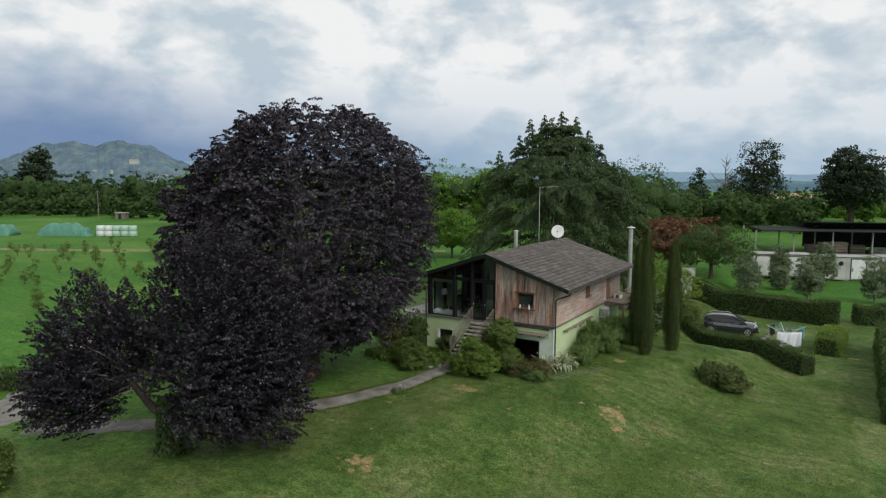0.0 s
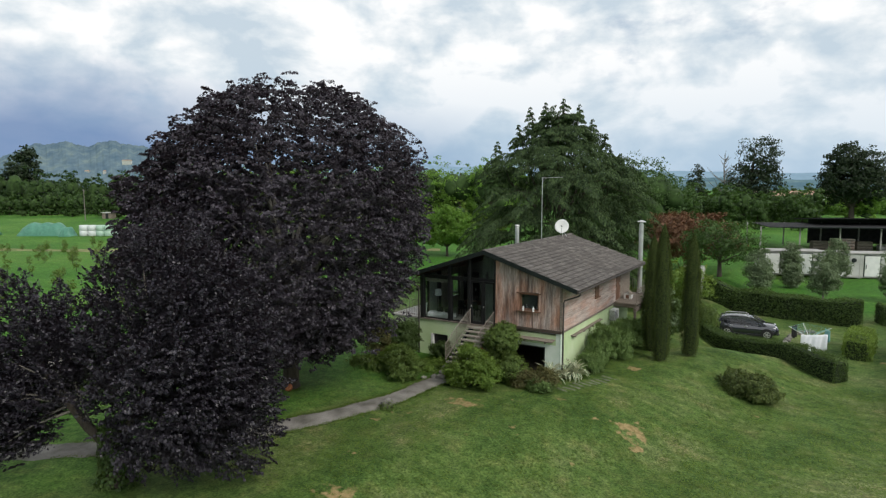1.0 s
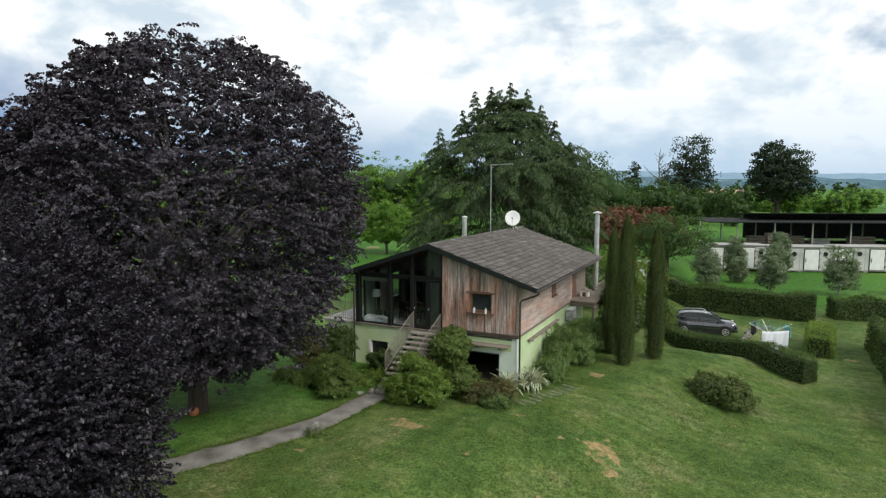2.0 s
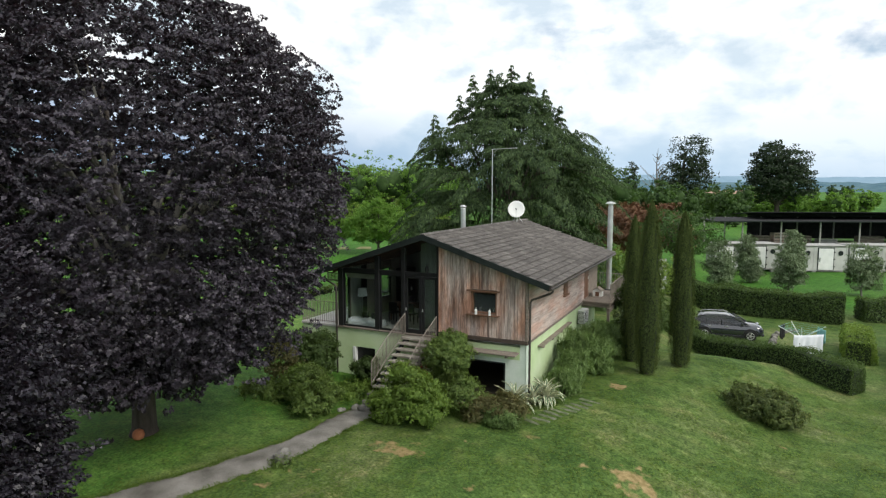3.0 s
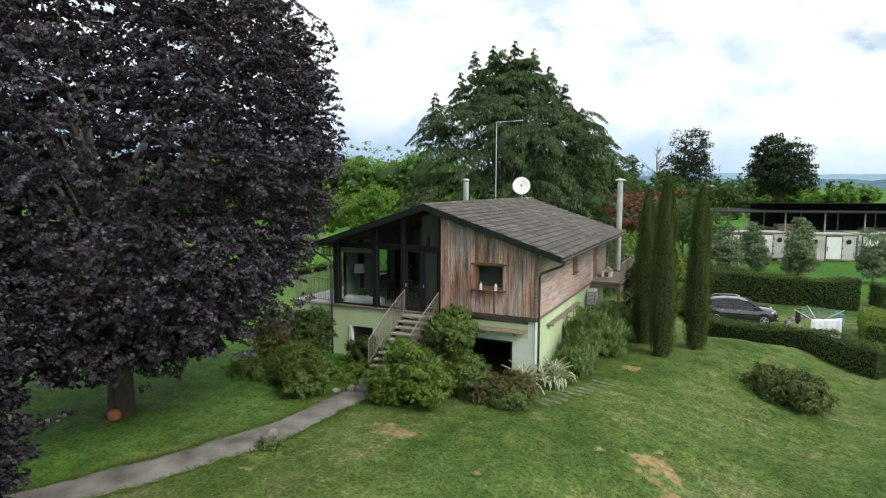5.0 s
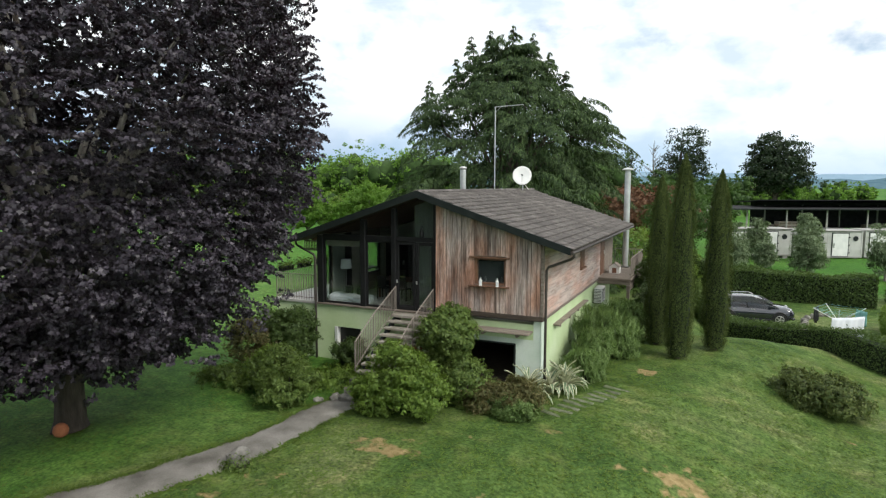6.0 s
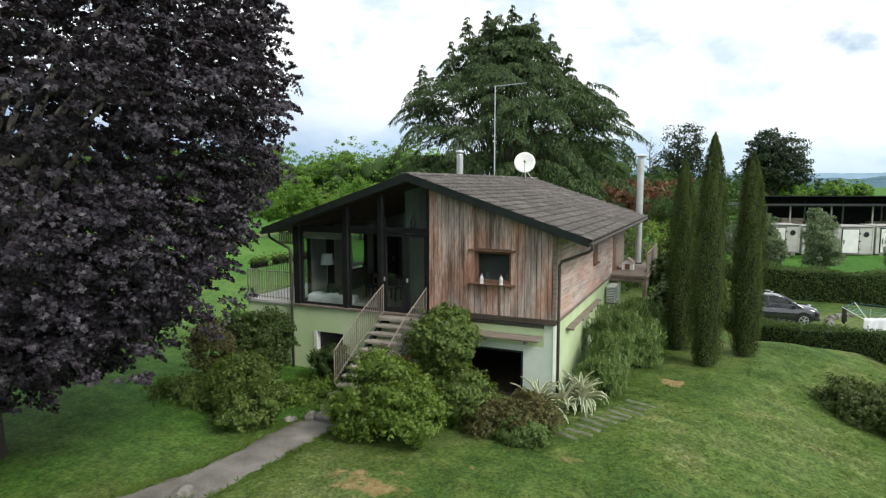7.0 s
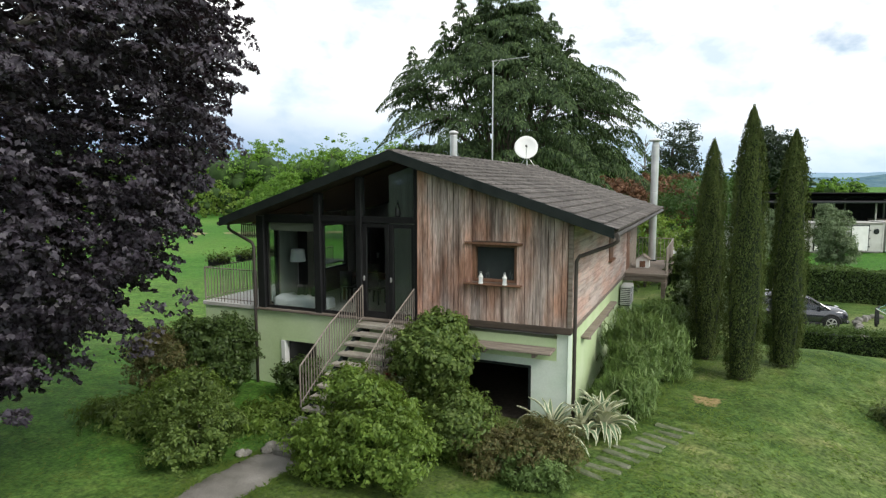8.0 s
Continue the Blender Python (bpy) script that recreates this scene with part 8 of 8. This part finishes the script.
ca, sa = math.cos(radians(CD)), math.sin(radians(CD))
for k in range(5):
    build_container(cx + ca * 7.6 * k, cy + sa * 7.6 * k, CD)

bx, by = ahead(108, 108 * 0.515)
barn = thing("open_barn", "long open barn with a dark flat sheet roof", "barn", (bx, by, gz(bx, by)), CD)


def roof_sheet(bm, x0, x1, y0, y1, z0, z1, th=0.14):
    v = [bm.verts.new((x, y, z)) for x in (x0, x1) for y, z in ((y0, z0), (y1, z1), (y1, z1 - th), (y0, z0 - th))]
    for q in ((0, 1, 2, 3), (7, 6, 5, 4), (0, 4, 5, 1), (1, 5, 6, 2), (2, 6, 7, 3), (3, 7, 4, 0)):
        bm.faces.new([v[k] for k in q])
    return bm


part("roof", roof_sheet(bmesh.new(), 1, 52, -1.5, 8, 3.5, 3.75, 0.1), M_BARNROOF, barn)
part("upper_roof", roof_sheet(bmesh.new(), 9.5, 52, 2.0, 12, 4.9, 4.3), M_BARNROOF, barn)
part("roof_edge", slab(1, 52, -1.56, -1.5, 3.34, 3.52), M_DARK, barn)
for k in range(9):
    part("post", slab(6.2 * k, 6.2 * k + 0.2, -0.6, -0.4, -0.3, 3.5), M_CONCRETE, barn, "grey concrete post")
    part("post", slab(6.2 * k, 6.2 * k + 0.2, 7.0, 7.2, -0.3, 3.85), M_CONCRETE, barn, "grey concrete post")
part("back_wall", slab(12, 52, 11.5, 11.7, -0.3, 4.3), M_BARNROOF, barn, "dark boarded back wall")
part("end_wall", slab(51.8, 52, -0.6, 11.5, -0.3, 3.6), M_BARNROOF, barn)
for k, (x, w, h, mm) in enumerate(((9.8, 2.6, 1.6, M_OLDWOOD), (13.0, 3.4, 2.4, M_SIDING), (16.8, 2.4, 1.9, M_OLDWOOD), (20.5, 3.0, 1.3, M_CONCRETE), (27.0, 4.0, 1.7, M_OLDWOOD))):
    t = thing("crate_stack", "stack of pale wooden crates under the barn roof", "crates", (bx + ca * x - sa * 3, by + sa * x + ca * 3, gz(bx + ca * x - sa * 3, by + sa * x + ca * 3)), CD, group="crate stacks")
    for r in range(int(h / 0.5)):
        c = part("crate", slab(0, w, 0, 1.6, r * 0.52, r * 0.52 + 0.48, 0.02), mm, t)
        part("gap", slab(0.1, w - 0.1, -0.006, -0.001, r * 0.52 + 0.2, r * 0.52 + 0.27), M_BLACK, c)
t = thing("farm_trailer", "old farm trailer with large wheels under the barn", "trailer", (bx + ca * 33 - sa * 2, by + sa * 33 + ca * 2, gz(bx + ca * 33, by + sa * 33)), CD)
part("bed", slab(0, 4.5, 0, 2.2, 0.9, 1.15, 0.03), M_DARK, t)
for s in (0, 1):
    for wx in (0.9, 3.4):
        w = part("wheel", lathe([(0.2, -0.12), (0.5, -0.12), (0.55, 0), (0.5, 0.12), (0.2, 0.12)], 18), M_RUBBER, t)
        w.matrix_basis = Matrix.Translation((wx, 0.15 + s * 1.9, 0.55)) @ Matrix.Rotation(math.pi / 2, 4, "X")
x, y = ahead(330, 330 * 0.60)
t = thing("far_farmhouse", "distant long farm building with a tan roof", "building", (x, y, gz(x, y)), 25)
part("wall", slab(-30, 30, -6, 6, 0, 5.5), M_CONTAINER, t)
bm = bmesh.new()
v = [bm.verts.new(p) for p in ((-31, -7, 5.5), (31, -7, 5.5), (31, 7, 5.5), (-31, 7, 5.5), (-31, 0, 8.2), (31, 0, 8.2))]
for q in ((0, 1, 5, 4), (2, 3, 4, 5), (0, 4, 3), (1, 2, 5), (0, 3, 2, 1)):
    bm.faces.new([v[k] for k in q])
part("roof", bm, M_TANROOF, t)

# ---- left fields ----
rng = random.Random(21)
protos = []
for k in range(5):
    protos.append(build_tree("orchard_sapling", "young orchard sapling in the mown field", "tree", (-60 - k, 30), [(0, 0, 1.15, 0.5, 0.5, 0.6), (0.1, 0, 0.7, 0.4, 0.4, 0.35)], L_RHODO, (0.17, 0.09), 26, 14, 0.15, trunk=(0.03, 0.6), limbs=0, seed=200 + k, group="orchard saplings"))
count = 0
for r in range(11):
    for k in range(17):
        u, w = 22 + k * 4.4, -24 + r * 4.6
        x, y = -22 - 0.89 * u * 0.98 + 0.46 * w, -14 + 0.46 * u + 0.89 * w
        if x > -25 or y < -34 + 0.2 * u or count >= 290:
            continue
        x, y = x + rng.uniform(-1.7, 1.7), y + rng.uniform(-1.7, 1.7)
        if rng.random() < 0.2 or math.hypot(x + 60, y - 30) < 4 or (x > -34 and y > -4):
            continue
        s = rng.uniform(0.65, 1.1)
        copy_thing(protos[count % 5], Matrix.Translation((x, y, gz(x, y))) @ Matrix.Rotation(rng.uniform(0, 6), 4, "Z") @ Matrix.Scale(s, 4))
        count += 1

x0, y0 = ahead(140, 140 * -0.566)
for k in range(5):
    for lv in range(2):
        x, y = x0 + 1.85 * k * 0.846, y0 + 1.85 * k * 0.533
        b = part("hay_bale", lathe([(0.55, -0.62), (0.85, -0.6), (0.93, -0.5), (0.95, 0), (0.93, 0.5), (0.85, 0.6), (0.55, 0.62)], 18), M_WRAP if k < 2 else M_WRAP_GREEN, smooth=True)
        b.location = (x, y, gz(x, y) + 0.62 + lv * 1.24)
        tagged(b, "white-wrapped hay bale stacked in the field" if k < 2 else "pale green-wrapped hay bale stacked in the field", "hay bale", "stacked hay bales")


def build_heap(d, s, ln, w, h, material, label, seed):
    """A heap under a tarpaulin."""
    x, y = ahead(d, s)
    bm, rows = bmesh.new(), []
    for i in range(15):
        u = i / 14
        k = min(1, 5 * u, 5 * (1 - u)) ** 0.5 * (1 + 0.06 * math.sin(i * 1.7 + seed))
        rows.append([bm.verts.new(((u - 0.5) * ln, w / 2 * c, max(0, h * k * z2))) for c, z2 in ((-1.0, 0), (-0.85, 0.55), (-0.45, 0.95), (0, 1.0), (0.45, 0.95), (0.85, 0.55), (1.0, 0))])
    for a, b in zip(rows, rows[1:]):
        for k in range(6):
            bm.faces.new((a[k], a[k + 1], b[k + 1], b[k]))
    bm.faces.new(rows[0])
    bm.faces.new(rows[-1])
    t = part("tarpaulin_mound", bm, material, smooth=True)
    t.location, t.rotation_euler = (x, y, gz(x, y) - 0.05), (0, 0, radians(32))
    tagged(t, label, "heap")


build_heap(142, 142 * -0.628, 10.5, 4.5, 2.9, M_TARP, "hay heap under a green tarpaulin", 1)
build_heap(142, 142 * -0.728, 6.0, 4.5, 2.5, M_TARP, "second hay heap under a green tarpaulin", 2)
build_heap(140, 140 * -0.592, 2.6, 3.0, 2.0, M_TARP, "small heap beside the wrapped bales", 3)
x, y = ahead(215, 215 * -0.530)
t = thing("field_shed", "small grey field shed by the wood", "shed", (x, y, gz(x, y)), 30)
part("wall", slab(-1.7, 1.7, -1.3, 1.3, 0, 2.0), M_OLDWOOD, t)
part("roof", slab(-2.0, 2.0, -1.6, 1.6, 2.0, 2.2, 0.03), M_CONTAINER, t)
part("door", slab(-0.5, 0.5, -1.33, -1.3, 0, 1.8), M_BLACK, t)
x, y = ahead(205, 205 * -0.568)
t = thing("utility_pole", "tall grey wooden utility pole in the field", "pole", (x, y, gz(x, y)))
part("pole", rod([(0, 0, -0.3), (0, 0, 10.2)], [0.16, 0.11], 8), M_BARK_GREY, t)
part("crossarm", slab(-0.8, 0.8, -0.06, 0.06, 9.6, 9.75), M_BARK_GREY, t)
for k in (-1, 1):
    e = Vector((k * 60 * 0.846, k * 60 * 0.533, 9.5))
    part("cable", rod([(0, 0, 9.7), Vector((0, 0, 9.7)).lerp(e, 0.5) - Vector((0, 0, 1.2)), e], 0.02, 4), M_BLACK, t)
for d, tt, wx, h, lift in ((2380, -0.505, 34, 16, 98), (2400, -0.61, 26, 10, 46), (2400, -0.602, 18, 13, 46), (2400, -0.486, 26, 10, 44), (2400, -0.474, 20, 13, 44), (2400, -0.455, 18, 10, 46), (2400, -0.542, 9, 30, 44), (2420, -0.57, 16, 9, 66), (2440, -0.68, 24, 10, 60), (1500, -0.548, 3, 50, 0)):
    x, y = ahead(d, tt * d)
    t = thing("far_house", "tiny pale house far off below the hill", "building", (x, y, lift - 4), 32, group="distant houses")
    part("wall", slab(-wx / 2, wx / 2, -5, 5, 0, h), M_CONTAINER if h < 40 else M_RIDGE, t)
    if h < 40:
        bm = bmesh.new()
        v = [bm.verts.new(p) for p in ((-wx / 2 - 1, -6, h), (wx / 2 + 1, -6, h), (wx / 2 + 1, 6, h), (-wx / 2 - 1, 6, h), (-wx / 2, 0, h + 3), (wx / 2, 0, h + 3))]
        for q in ((0, 1, 5, 4), (2, 3, 4, 5), (0, 4, 3), (1, 2, 5), (0, 3, 2, 1)):
            bm.faces.new([v[k] for k in q])
        part("roof", bm, M_TANROOF, t)


# ---- boards and tiles ----
build_planks()
build_tiles()
